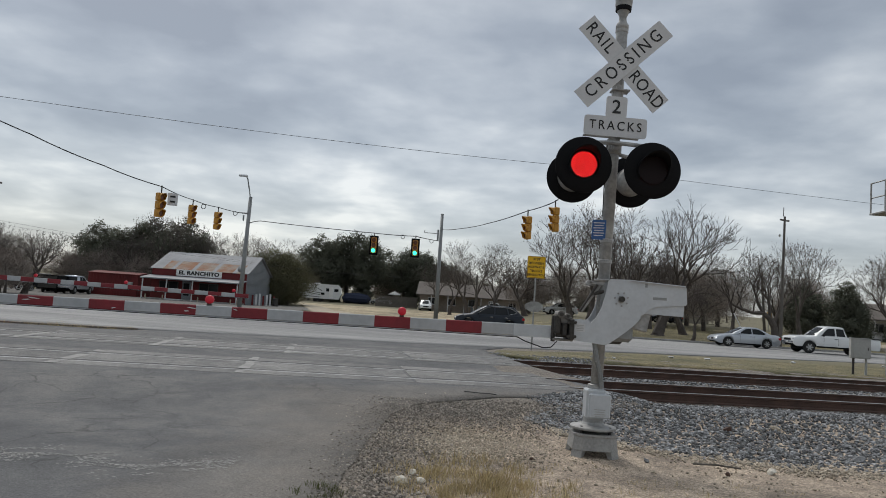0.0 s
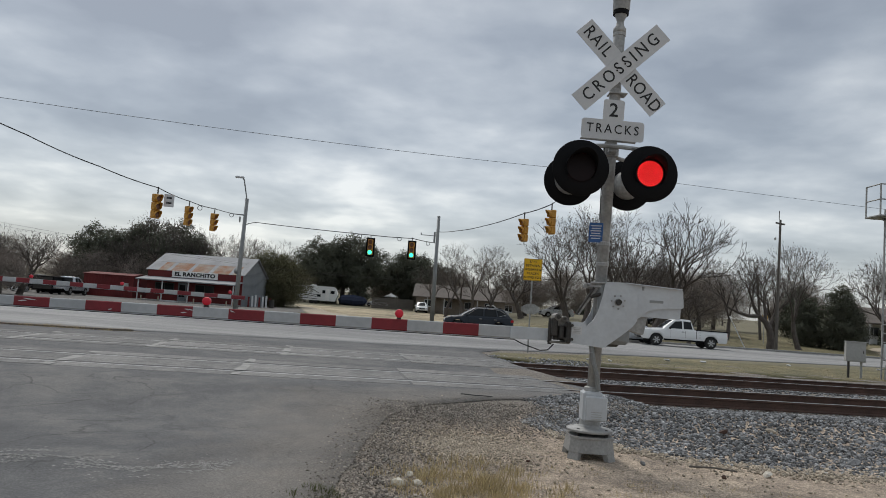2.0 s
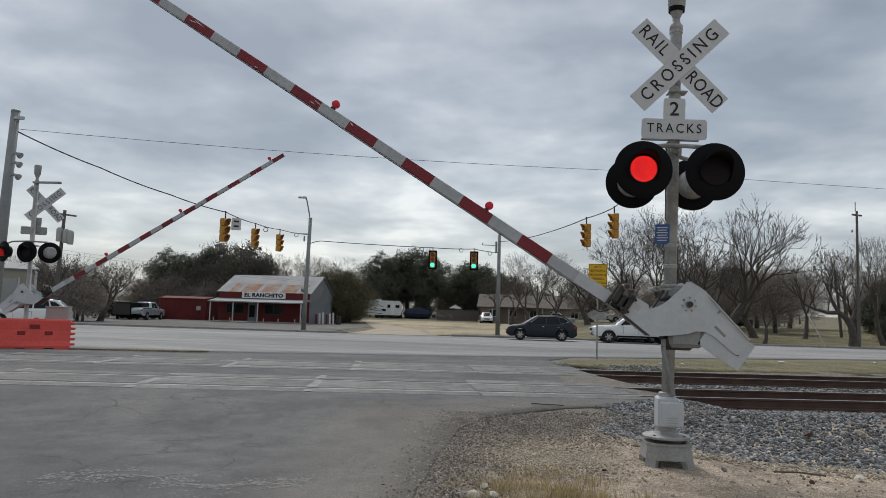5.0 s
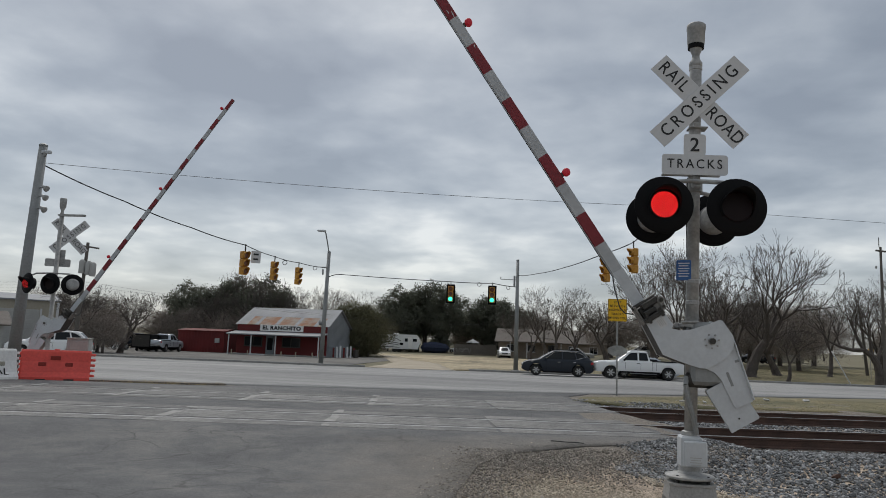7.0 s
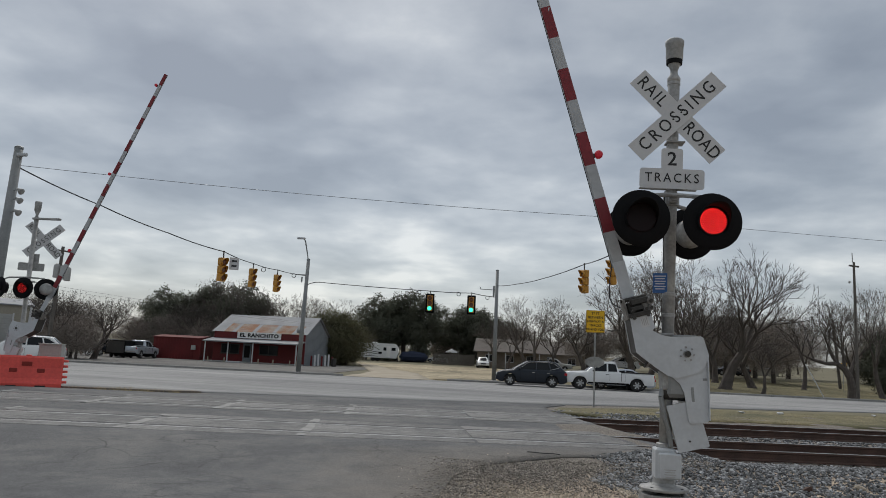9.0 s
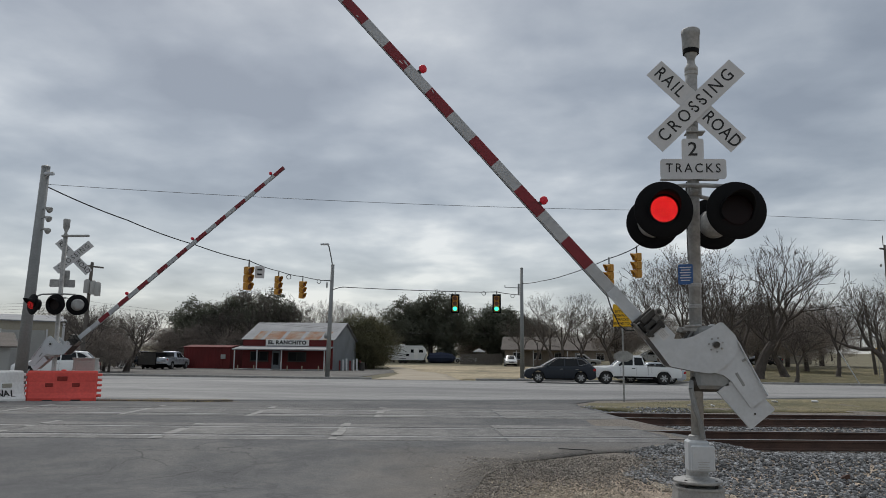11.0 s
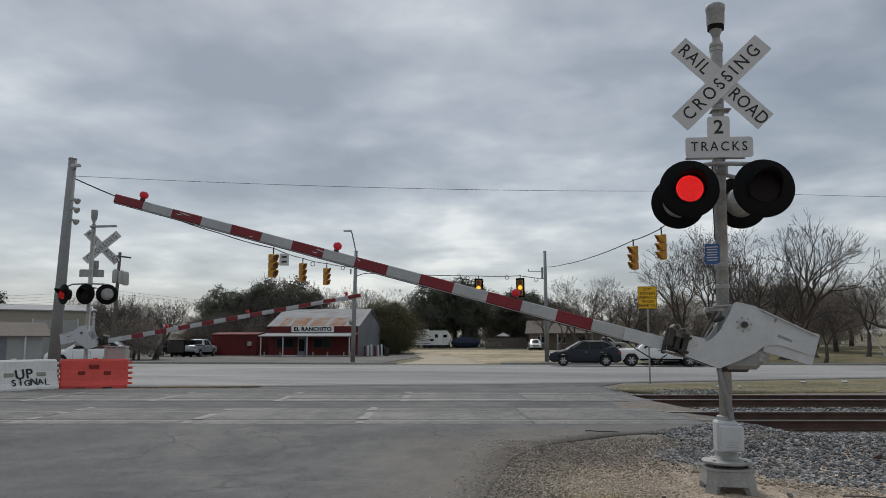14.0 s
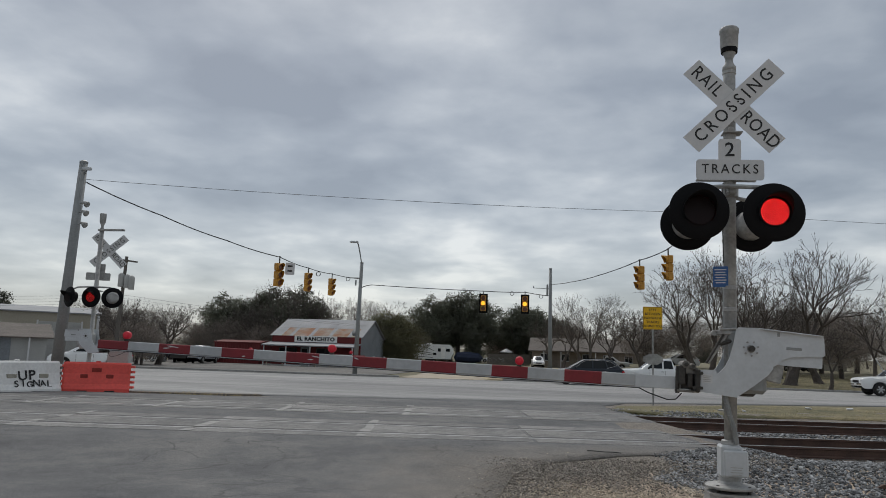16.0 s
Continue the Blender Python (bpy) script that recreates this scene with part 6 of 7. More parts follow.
for x in (5, 9, 13.6):
    window_unit(low_b, x, -0.03, 1.25, 0.9, 0.8, M["bluegrey"])
part("door", Geo().box((16.0, -0.03, 0.95), (0.8, 0.06, 1.85), bev=0.006), M["bluegrey"], low_b, "dark office door")
for x in (15.2, 17.5):
    part("porch_post", Geo().box((x, -0.45, 0.95), (0.1, 0.1, 1.9)), M["sign"], low_b)


def ranch_house(m, w, d, h0, h1, label, wall, n):
    h = thing("house", m, label, "house")
    gabled(h, w, d, h0, h1, wall, M["shingle"], over=0.6)
    for i in range(n):
        window_unit(h, w * (i + 0.6) / n, -0.03, h0 * 0.58, w / n * 0.38, h0 * 0.42, M["sign"])
    part("door", Geo().box((w * 0.45, -0.03, h0 * 0.42), (0.95, 0.06, h0 * 0.82), bev=0.005), M["bluegrey"], h, "dark front door")
    part("porch_roof", Geo().box((w * 0.3, -1.2, h0 * 0.93), (w * 0.42, 2.2, 0.12)), M["shingle"], h)
    for i in range(4):
        part("porch_post", Geo().box((w * (0.1 + 0.135 * i), -2.2, h0 * 0.45), (0.12, 0.12, h0 * 0.9)), M["sign"], h)
    part("chimney", Geo().box((w * 0.7, d * 0.5, h1 + 0.2), (0.7, 0.6, 1.0), bev=0.01), M["brick"], h, "brick chimney")
    return h


ranch_house(pose(-3.5, 119, lie(0, 119), 0, 0, -2), 19.5, 9, 2.7, 4.6, "long tan brick ranch house behind bare trees", M["brick"], 6)
ranch_house(pose(49, 86, lie(49, 86) - 0.1, 0, 0, -25), 12, 8, 2.6, 4.3, "white cottage with shrubs in front", M["white_plastic"], 4)
ranch_house(pose(27, 112, lie(27, 112), 0, 0, -12), 13, 8, 2.7, 4.4, "pale house half hidden behind trees", M["tan"], 4)
ranch_house(pose(-58, 112, lie(-58, 112), 0, 0, 10), 22, 8, 2.6, 3.6, "weathered long shed behind parked trucks", M["brick"], 5)


def camper(m):
    c = thing("travel_trailer", m, "white travel trailer with dark swooshes parked on the lot", "trailer")
    prof = [(0.0, 0.55), (0.0, 2.9), (0.15, 3.05), (6.9, 3.05), (7.3, 2.6), (7.5, 1.6), (7.1, 0.55)]
    part("body", Geo().plate(prof, -1.2, 1.2), M["car_white"], c, "white ribbed body")
    for k, (x0, z0, x1, z1) in enumerate(((0.3, 1.5, 3.9, 1.2), (0.5, 1.75, 4.0, 1.5), (2.6, 2.5, 4.2, 1.9), (0.3, 0.8, 4.0, 0.8), (0.4, 2.7, 1.8, 2.72))):
        a, b = Vector((x0, -1.21, z0)), Vector((x1, -1.21, z1))
        part("swoosh", Geo().path([a, a.lerp(b, 0.5) + Vector((0, 0, 0.08)), b], 0.045, 4), M["letter"], c, "dark graphic stripe")
    for x, z, w, h in ((5.1, 2.1, 0.5, 0.55), (6.6, 2.1, 0.7, 0.5), (4.3, 1.4, 0.6, 0.4)):
        part("window", Geo().box((x, -1.21, z), (w, 0.04, h), bev=0.01), M["glass"], c)
    part("door", Geo().box((5.75, -1.21, 1.65), (0.65, 0.04, 1.9), bev=0.01), M["white_plastic"], c, "pale trailer door")
    for x in (3.0, 3.8):
        for y in (-1.0, 1.0):
            part("wheel", Geo().lathe([(0.25, -0.1), (0.34, -0.08), (0.34, 0.08), (0.25, 0.1)], (x, y, 0.34), (0, 1, 0), 16), M["tyre"], c)
    part("jack", Geo().tube((7.3, 0, 0), (7.3, 0, 0.6), 0.05, 0.05, 8), M["grimy"], c)
    part("roof_unit", Geo().box((3.2, 0, 3.13), (0.9, 0.7, 0.22), bev=0.05), M["white_plastic"], c)
    return c


camper(pose(-24.9, 128, lie(-24, 128), 0, 0, 4))
tent = thing("canopy_tent", pose(-8.9, 139, lie(-9, 139)), "small white pop-up canopy", "tent")
part("canopy", Geo().lathe([(1.25, 2.0), (1.2, 2.12), (0.05, 2.7)], (0, 0, 0), (0, 0, 1), 4), M["sign"], tent)
for sx in (-1.2, 1.2):
    for sy in (-1.2, 1.2):
        part("leg", Geo().tube((sx, sy, 0), (sx, sy, 2.15), 0.04, 0.04, 6), M["grimy"], tent)
tarp = thing("covered_boat", pose(-15.5, 134, lie(-15, 134)), "boat under a blue tarpaulin", "boat")
part("tarp", Geo().lathe([(0.1, -2.6), (0.9, -2.0), (1.1, 0), (0.8, 2.0), (0.1, 2.7)], (0, 0, 0.9), (1, 0.1, 0), 10), material("blue_tarp", (0.014, 0.024, 0.06), 0.7), tarp)
fence = thing("fence", pose(-4, 124, lie(-4, 124)), "brown wooden privacy fence in the back yard", "fence")
for i in range(44):
    part("board", Geo().box((-7 + 0.16 * i, 0, 0.9), (0.145, 0.03, 1.8 + 0.03 * math.sin(i * 2.1)), bev=0.004), M["wood"], fence)


# ---- vehicles, all facing -x ----
def wheel(parent, x, y, r):
    t = part("wheel", Geo().lathe([(r * 0.62, -0.11), (r * 0.93, -0.115), (r, -0.07), (r, 0.07), (r * 0.93, 0.115), (r * 0.62, 0.11)], (0, 0, 0), (0, 1, 0), 24), M["tyre"], parent, "black tyre on an alloy rim", m=pose(x, y, r))
    s = -1 if y < 0 else 1
    part("rim", Geo().lathe([(r * 0.62, 0.0), (r * 0.60, 0.02), (r * 0.5, 0.01), (r * 0.15, 0.03)], (0, s * 0.10, 0), (0, s, 0), 20), M["grimy"], t)
    for i in range(6):
        a = 2 * math.pi * i / 6
        part("spoke", Geo().box((0.32 * r * math.cos(a), s * 0.125, 0.32 * r * math.sin(a)), (0.56 * r, 0.02, 0.2 * r), Matrix.Rotation(-a, 3, "Y"), bev=0.004), M["rim"], t)
    return t


def curve(pts, x):
    """A smooth height along a line of (x, z) points."""
    if x <= pts[0][0]:
        return pts[0][1]
    for (xa, za), (xb, zb) in zip(pts, pts[1:]):
        if x <= xb:
            f = (x - xa) / (xb - xa)
            return za + (zb - za) * (0.6 * f + 0.4 * f * f * (3 - 2 * f))
    return pts[-1][1]


def car_shell(length, hw, top, sill, axles, r, nose, tail):
    """The lower body: cross sections along x, pulled in at both ends, with wheel arches cut into its lower edge."""
    n = int(length / 0.05)
    ra = r * 1.16
    vs, fs = [], []
    for i in range(n + 1):
        x = -length / 2 + length * i / n
        e0, e1 = (x + length / 2) / nose, (length / 2 - x) / tail
        k = min(1.0, 0.84 + 0.16 * math.sqrt(max(0.0, 1 - (1 - min(1.0, e0)) ** 2)), 0.86 + 0.14 * math.sqrt(max(0.0, 1 - (1 - min(1.0, e1)) ** 2)))
        zb = sill + 0.16 * (1 - min(1.0, e0 * 1.8)) ** 2 + 0.14 * (1 - min(1.0, e1 * 1.8)) ** 2
        flare = 0.0
        for ax in axles:
            if abs(x - ax) < ra:
                zb = max(zb, r + math.sqrt(ra * ra - (x - ax) ** 2))
                flare = 0.018
        zt = curve(top, x)
        w = hw * k
        zb = min(zb, zt - 0.16)
        h = zt - zb
        half = [(w * 0.955 + flare, zb), (w * 0.99 + flare, zb + h * 0.22), (w, zb + h * 0.5), (w * 0.985, zb + h * 0.72), (w * 0.975, zt - 0.10), (w * 0.94, zt - 0.03), (w * 0.80, zt - 0.004), (w * 0.4, zt + 0.02), (0.0, zt + 0.026)]
        vs += [(x, -y, z) for y, z in half] + [(x, y, z) for y, z in half[-2::-1]]
    m = 17
    for i in range(n):
        for j in range(m - 1):
            p = i * m + j
            fs.append((p, p + m, p + m + 1, p + 1))
    fs += [tuple(range(m)), tuple(range(n * m, (n + 1) * m))[::-1]]
    return Geo().add(vs, [f[::-1] for f in fs])


class Cabin:
    """The upper body, between four x places (foot and head of the windscreen, head and foot of the rear) and two heights."""

    def __init__(self, xs, z0, z1, hw, lean):
        self.xs, self.z0, self.z1, self.hw, self.lean = xs, z0, z1, hw, lean

    def half(self, z):
        return self.hw - self.lean * max(0.0, z - self.z0) / (self.z1 - self.z0)

    def ends(self, u):
        a, b, c, d = self.xs
        s = u ** 1.12
        return a + (b - a) * s, d + (c - d) * s

    def ring(self, u, grow=0.0):
        x0, x1 = self.ends(u)
        w = self.half(self.z0 + (self.z1 - self.z0) * u) + grow
        out = []
        for k in range(9):
            f = -1 + k / 4
            out.append((x0 + 0.14 * f * f - grow, w * f * (1 - 0.04 * f * f) / 0.96))
        for k in range(1, 8):
            out.append((x0 + 0.14 + (x1 - x0 - 0.24) * k / 8, w))
        for k in range(9):
            f = 1 - k / 4
            out.append((x1 - 0.10 * f * f + grow, w * f * (1 - 0.04 * f * f) / 0.96))
        for k in range(1, 8):
            out.append((x1 - 0.10 - (x1 - x0 - 0.24) * k / 8, -w))
        return out

    def geo(self):
        rings = []
        for u in (0.0, 0.25, 0.5, 0.75, 0.92, 1.0):
            z = self.z0 + (self.z1 - self.z0) * u
            rings.append([(x, y, z) for x, y in self.ring(u)])
        top = self.ring(1.0)
        cx = sum(p[0] for p in top) / len(top)
        for k, dz in ((0.93, 0.022), (0.7, 0.042), (0.35, 0.052), (0.05, 0.055)):
            rings.append([(cx + (x - cx) * k, y * k, self.z1 + dz) for x, y in top])
        n = len(top)
        fs = [(i * n + j, i * n + (j + 1) % n, (i + 1) * n + (j + 1) % n, (i + 1) * n + j) for i in range(len(rings) - 1) for j in range(n)]
        fs.append(tuple(range((len(rings) - 1) * n, len(rings) * n)))
        return Geo().add([p for rg in rings for p in rg], fs)

    def screen(self, rear, u0, u1):
        """Bowed glass in front or at the back."""
        vs = []
        for u in (u0, (u0 + u1) / 2, u1):
            z = self.z0 + (self.z1 - self.z0) * u
            rg = self.ring(u, 0.012)
            for x, y in (rg[16:25] if rear else rg[:9]):
                vs.append((x, y * 0.88, z + 0.004))
        fs = [(i * 9 + j, i * 9 + j + 1, (i + 1) * 9 + j + 1, (i + 1) * 9 + j) for i in range(2) for j in range(8)]
        n = len(vs)
        back = [(x + (-0.02 if rear else 0.02), y, z - 0.01) for x, y, z in vs]
        return Geo().add(vs + back, fs + [tuple(i + n for i in f[::-1]) for f in fs])


def vehicle(name, m, label, category, paint, length, hw, top, sill, axles, r, cabin, windows, nose=0.7, tail=0.6, extra=()):
    v = thing(name, m, label, category)
    part("body", car_shell(length, hw, top, sill, axles, r, nose, tail), paint, v, "painted car body", smooth=True)
    part("cabin", cabin.geo(), paint, v, "roof and pillars", smooth=True)
    part("chassis", Geo().box((0, 0, sill + 0.12), (length * 0.93, hw * 1.72, 0.16), bev=0.03), M["black"], v, "dark underbody")
    for poly in windows:
        for s in (-1, 1):
            vs = [(x, s * (cabin.half(z) + 0.010), z) for x, z in poly]
            vs2 = [(x, y - s * 0.03, z) for x, y, z in vs]
            n = len(vs)
            fs = [tuple(range(n)), tuple(range(n, 2 * n))[::-1]] + [(i, (i + 1) % n, n + (i + 1) % n, n + i) for i in range(n)]
            part("side_window", Geo().add(vs + vs2, fs), M["glass"], v, "dark side window")
    part("windscreen", cabin.screen(False, 0.10, 0.92), M["glass"], v, "raked windscreen")
    part("rear_window", cabin.screen(True, 0.22, 0.88), M["glass"], v, "dark rear window")
    for ax in axles:
        part("wheel_housing", Geo().box((ax, 0, r * 1.25), (r * 2.0, hw * 1.5, r * 1.5), bev=0.1), M["black"], v, "dark wheel housing")
        for s in (-1, 1):
            wheel(v, ax, s * (hw - 0.125), r)
    fx, bx = -length / 2, length / 2
    zf, zr = curve(top, fx + 0.15), curve(top, bx - 0.12)
    for s in (-1, 1):
        part("headlight", Geo().box((fx + 0.14, s * hw * 0.68, zf - 0.16), (0.26, hw * 0.38, 0.15), Matrix.Rotation(s * 0.35, 3, "Z"), bev=0.05), M["rim"], v, "clear headlight")
        part("tail_light", Geo().box((bx - 0.12, s * hw * 0.83, zr - 0.20), (0.24, hw * 0.22, 0.22), Matrix.Rotation(s * -0.25, 3, "Z"), bev=0.05), M["red_lens"], v, "red tail light")
        part("mirror", Geo().box((cabin.xs[0] + 0.55, s * (hw + 0.07), cabin.z0 + 0.09), (0.13, 0.20, 0.14), bev=0.05), M["black"] if category == "pickup" else paint, v)
        for dx in ((1.42, 2.4) if category != "pickup" else (1.42,)):
            part("door_handle", Geo().box((cabin.xs[0] + dx, s * (hw * 0.99), cabin.z0 - 0.12), (0.19, 0.035, 0.04), bev=0.012), M["chrome"] if category != "pickup" else M["black"], v)
        for dx in (0.62, 1.58, 2.55):
            part("door_seam", Geo().box((cabin.xs[0] + dx, s * (hw * 0.985), (cabin.z0 + sill) / 2 + 0.06), (0.010, 0.034, cabin.z0 - sill - 0.26)), M["black"], v)
        part("sill_trim", Geo().box(((axles[0] + axles[1]) / 2, s * (hw * 0.965), sill + 0.03), (axles[1] - axles[0] - 2.5 * r, 0.05, 0.10), bev=0.015), M["black"], v)
    part("grille", Geo().box((fx + 0.04, 0, zf - 0.22), (0.14, hw * 0.95, 0.16), bev=0.03), M["black"], v, "dark grille")
    bm = M["chrome"] if category == "pickup" else paint
    part("bumper", Geo().box((fx + 0.09, 0, sill + 0.24), (0.24, hw * 1.72, 0.20), bev=0.07), bm, v)
    part("bumper", Geo().box((bx - 0.09, 0, sill + 0.24), (0.22, hw * 1.72, 0.20), bev=0.07), bm, v)
    part("plate_panel", Geo().box((fx - 0.035, 0, sill + 0.25), (0.02, 0.32, 0.12), bev=0.004), M["sign"], v)
    for fn in extra:
        fn(v)
    return v


def suv(m, paint, label):
    top = [(-2.28, 0.70), (-2.15, 0.86), (-1.85, 0.96), (-1.25, 1.04), (0.0, 1.06), (1.7, 1.10), (2.1, 1.10), (2.24, 1.02), (2.28, 0.85)]
    cab = Cabin((-1.32, -0.35, 1.62, 2.22), 1.02, 1.60, 0.86, 0.20)
    gl = [[(-0.80, 1.09), (-0.22, 1.50), (0.26, 1.56), (0.26, 1.09)], [(0.34, 1.09), (0.34, 1.56), (1.06, 1.54), (1.18, 1.11)], [(1.26, 1.13), (1.14, 1.53), (1.42, 1.48), (1.74, 1.28)]]

    def trim(v):
        for s in (-1, 1):
            pts = [(-0.84, s * (cab.half(1.07) + 0.012), 1.07), (-0.2, s * (cab.half(1.53) + 0.012), 1.53), (0.3, s * (cab.half(1.585) + 0.012), 1.585), (1.1, s * (cab.half(1.565) + 0.012), 1.565), (1.46, s * (cab.half(1.50) + 0.012), 1.50), (1.80, s * (cab.half(1.27) + 0.012), 1.27), (1.2, s * (cab.half(1.09) + 0.012), 1.09)]
            part("window_trim", Geo().path(pts, 0.012, 5), M["chrome"], v, "chrome window line")
            part("roof_rail", Geo().path([(-0.2, s * 0.60, 1.64), (0.0, s * 0.60, 1.69), (1.3, s * 0.60, 1.68), (1.5, s * 0.60, 1.64)], 0.018, 6), M["black"], v)

    return vehicle("suv_car", m, label, "car", paint, 4.56, 0.92, top, 0.24, (-1.38, 1.32), 0.355, cab, gl, 0.8, 0.6, (trim,))


def sedan(m, paint, label):
    top = [(-2.28, 0.56), (-2.1, 0.70), (-1.8, 0.78), (-1.1, 0.88), (0.2, 0.91), (1.6, 0.94), (2.1, 0.95), (2.24, 0.88), (2.28, 0.72)]
    cab = Cabin((-1.20, -0.25, 0.85, 1.85), 0.87, 1.36, 0.83, 0.20)
    gl = [[(-0.68, 0.94), (-0.12, 1.27), (0.24, 1.31), (0.24, 0.94)], [(0.31, 0.94), (0.31, 1.31), (0.78, 1.28), (1.22, 1.02), (1.12, 0.94)]]
    return vehicle("sedan_car", m, label, "car", paint, 4.56, 0.88, top, 0.20, (-1.38, 1.30), 0.32, cab, gl, 0.8, 0.7)


def pickup(m, paint, label):
    top = [(-2.88, 0.92), (-2.80, 1.04), (-2.5, 1.10), (-1.45, 1.16), (-1.2, 1.16), (0.70, 1.16), (0.80, 1.18), (2.80, 1.17), (2.88, 1.12)]
    cab = Cabin((-1.55, -0.72, 0.52, 0.74), 1.12, 1.78, 0.90, 0.19)
    gl = [[(-1.08, 1.20), (-0.60, 1.66), (-0.16, 1.70), (-0.16, 1.20)], [(-0.06, 1.20), (-0.06, 1.70), (0.42, 1.68), (0.52, 1.20)]]

    def bed(v):
        # the body has no hollow bed: a black plate on top carries its shade
        part("bed_floor", Geo().box((1.78, 0, 1.19), (1.95, 1.55, 0.03)), M["black"], v, "black plate in place of the shaded open bed")
        for s in (-1, 1):
            part("bed_rail", Geo().box((1.78, s * 0.90, 1.175), (2.1, 0.11, 0.06), bev=0.02), M["black"], v)
            part("bed_seam", Geo().box((0.77, s * 0.965, 0.86), (0.02, 0.03, 0.50)), M["black"], v)

    return vehicle("pickup_truck", m, label, "pickup", paint, 5.76, 0.97, top, 0.42, (-1.85, 1.75), 0.39, cab, gl, 0.35, 0.25, (bed,))


suv_a = suv(pose(3.4, 49.2, 0.01), M["car_dark"], "dark blue compact SUV waiting on the highway")
truck_a = pickup(pose(27, 49.5, 0.01), M["car_white"], "white extended-cab pickup truck on the highway")
sedan_a = sedan(pose(21.4, 52.0, 0.01), M["car_silver"], "silver sedan in the far highway lane")
truck_b = pickup(pose(60, 49.4, 0.01), M["car_white"], "second white pickup truck arriving on the highway")
suv(pose(-28.0, 41.7, 0.02, 0, 0, 25), M["car_white"], "white SUV parked behind the far crossing signal")
# parked vehicles
pickup(pose(-37.0, 74.0, 0.02, 0, 0, -86), M["car_silver"], "silver pickup parked beside the red shed")
pickup(pose(-41.2, 75.5, 0.02, 0, 0, -110), M["car_dark"], "dark pickup parked on the gravel lot")
suv(pose(-40.5, 80, 0.02, 0, 0, 20), M["car_white"], "white van-like SUV behind the shed")
suv(pose(-47, 72, 0.02, 0, 0, 40), M["car_white"], "white work vehicle parked among scrap")
pickup(pose(7.7, 109, lie(7.7, 109), 0, 0, 175), M["grey_box"], "tan pickup parked at the brick house")
suv(pose(15.9, 98.5, lie(16, 98.5), 0, 0, 10), M["car_white"], "white SUV parked in a front yard")
sedan(pose(-11.6, 140, lie(-11, 140), 0, 0, 5), M["car_white"], "white sedan parked far back")
sedan(pose(29, 96, lie(29, 96), 0, 0, 5), M["car_dark"], "dark sedan parked behind trees")
suv(pose(-2.5, 115, lie(-2.5, 115), 0, 0, 95), M["car_white"], "white SUV parked beside the house")


# ---- trees ----
def grow(g, p, d, length, r, level, rng, spread, tips, seg_by_level):
    """A limb of a few bends, then its forks."""
    n = 3 if level < 3 else 2
    for i in range(n):
        d = (d + Vector((rng.uniform(-1, 1), rng.uniform(-1, 1), rng.uniform(-0.5, 0.8))) * 0.23).normalized()
        q = p + d * (length / n)
        r2 = r * 0.86
        g.tube(p, q, r, r2, seg_by_level[min(level, len(seg_by_level) - 1)], caps=False)
        p, r = q, r2
        if level >= 2 and i < n - 1 and level < 5:
            side = (d + Vector((rng.uniform(-1, 1), rng.uniform(-1, 1), rng.uniform(-0.2, 0.7))) * spread).normalized()
            grow(g, p, side, length * 0.55, r * 0.5, level + 2, rng, spread, tips, seg_by_level)
    if level >= 6 + (rng.random() < 0.6):
        tips.append(p)
        return
    kids = 3 if level in (0, 1) else rng.choice((2, 2, 3))
    for k in range(kids):
        a = 2 * math.pi * (k + rng.random() * 0.6) / kids
        side = d.orthogonal().normalized()
        side.rotate(Matrix.Rotation(a, 3, d))
        nd = (d + side * spread * rng.uniform(0.6, 1.15) + Vector((0, 0, 0.12))).normalized()
        grow(g, p, nd, length * rng.uniform(0.68, 0.85), max(r * rng.uniform(0.64, 0.80), 0.011), level + 1, rng, spread, tips, seg_by_level)


def bare_tree(seed, trunk, r, spread, lean=(0, 0), with_leaves=0):
    rng = random.Random(seed)
    t = thing("bare_tree", pose(0, 0, -60 - seed), "leafless winter tree with fine grey twigs", "tree")
    g, tips = Geo(), []
    g.tube((0, 0, -0.2), (0, 0, 0.1), r * 1.5, r * 1.1, 8, caps=False)
    grow(g, Vector((0, 0, 0.0)), Vector((lean[0], lean[1], 1)).normalized(), trunk, r, 0, rng, spread, tips, (8, 6, 5, 4, 3, 3, 3))
    part("trunk", g, M["bark"], t, "grey-brown trunk and limbs")
    if with_leaves:
        lg = Geo()
        for p in tips:
            for _ in range(with_leaves):
                q = p + Vector((rng.uniform(-1, 1), rng.uniform(-1, 1), rng.uniform(-1, 1))) * 0.35
                leaf_quad(lg, q, 0.07, rng)
        tagged(part("crown", lg, M["brush"], t, "few dry brown leaves"), kind="stuff")
    return t


def leaf_quad(g, p, s, rng, thin=1.0, out=None):
    """One leaf; with out it turns its upper face that way."""
    a = Vector((rng.gauss(0, 1), rng.gauss(0, 1), rng.gauss(0, 1))).normalized()
    if out and a.dot(out) < 0:
        a = -a
    b = a.orthogonal().normalized() * s
    b.rotate(Matrix.Rotation(rng.uniform(0, 6.28), 3, a))
    c = a.cross(b).normalized() * s * rng.uniform(0.5, 0.8) * thin
    g.add([p - b, p - c * 0.9, p + b, p + c], [(0, 1, 2, 3)])


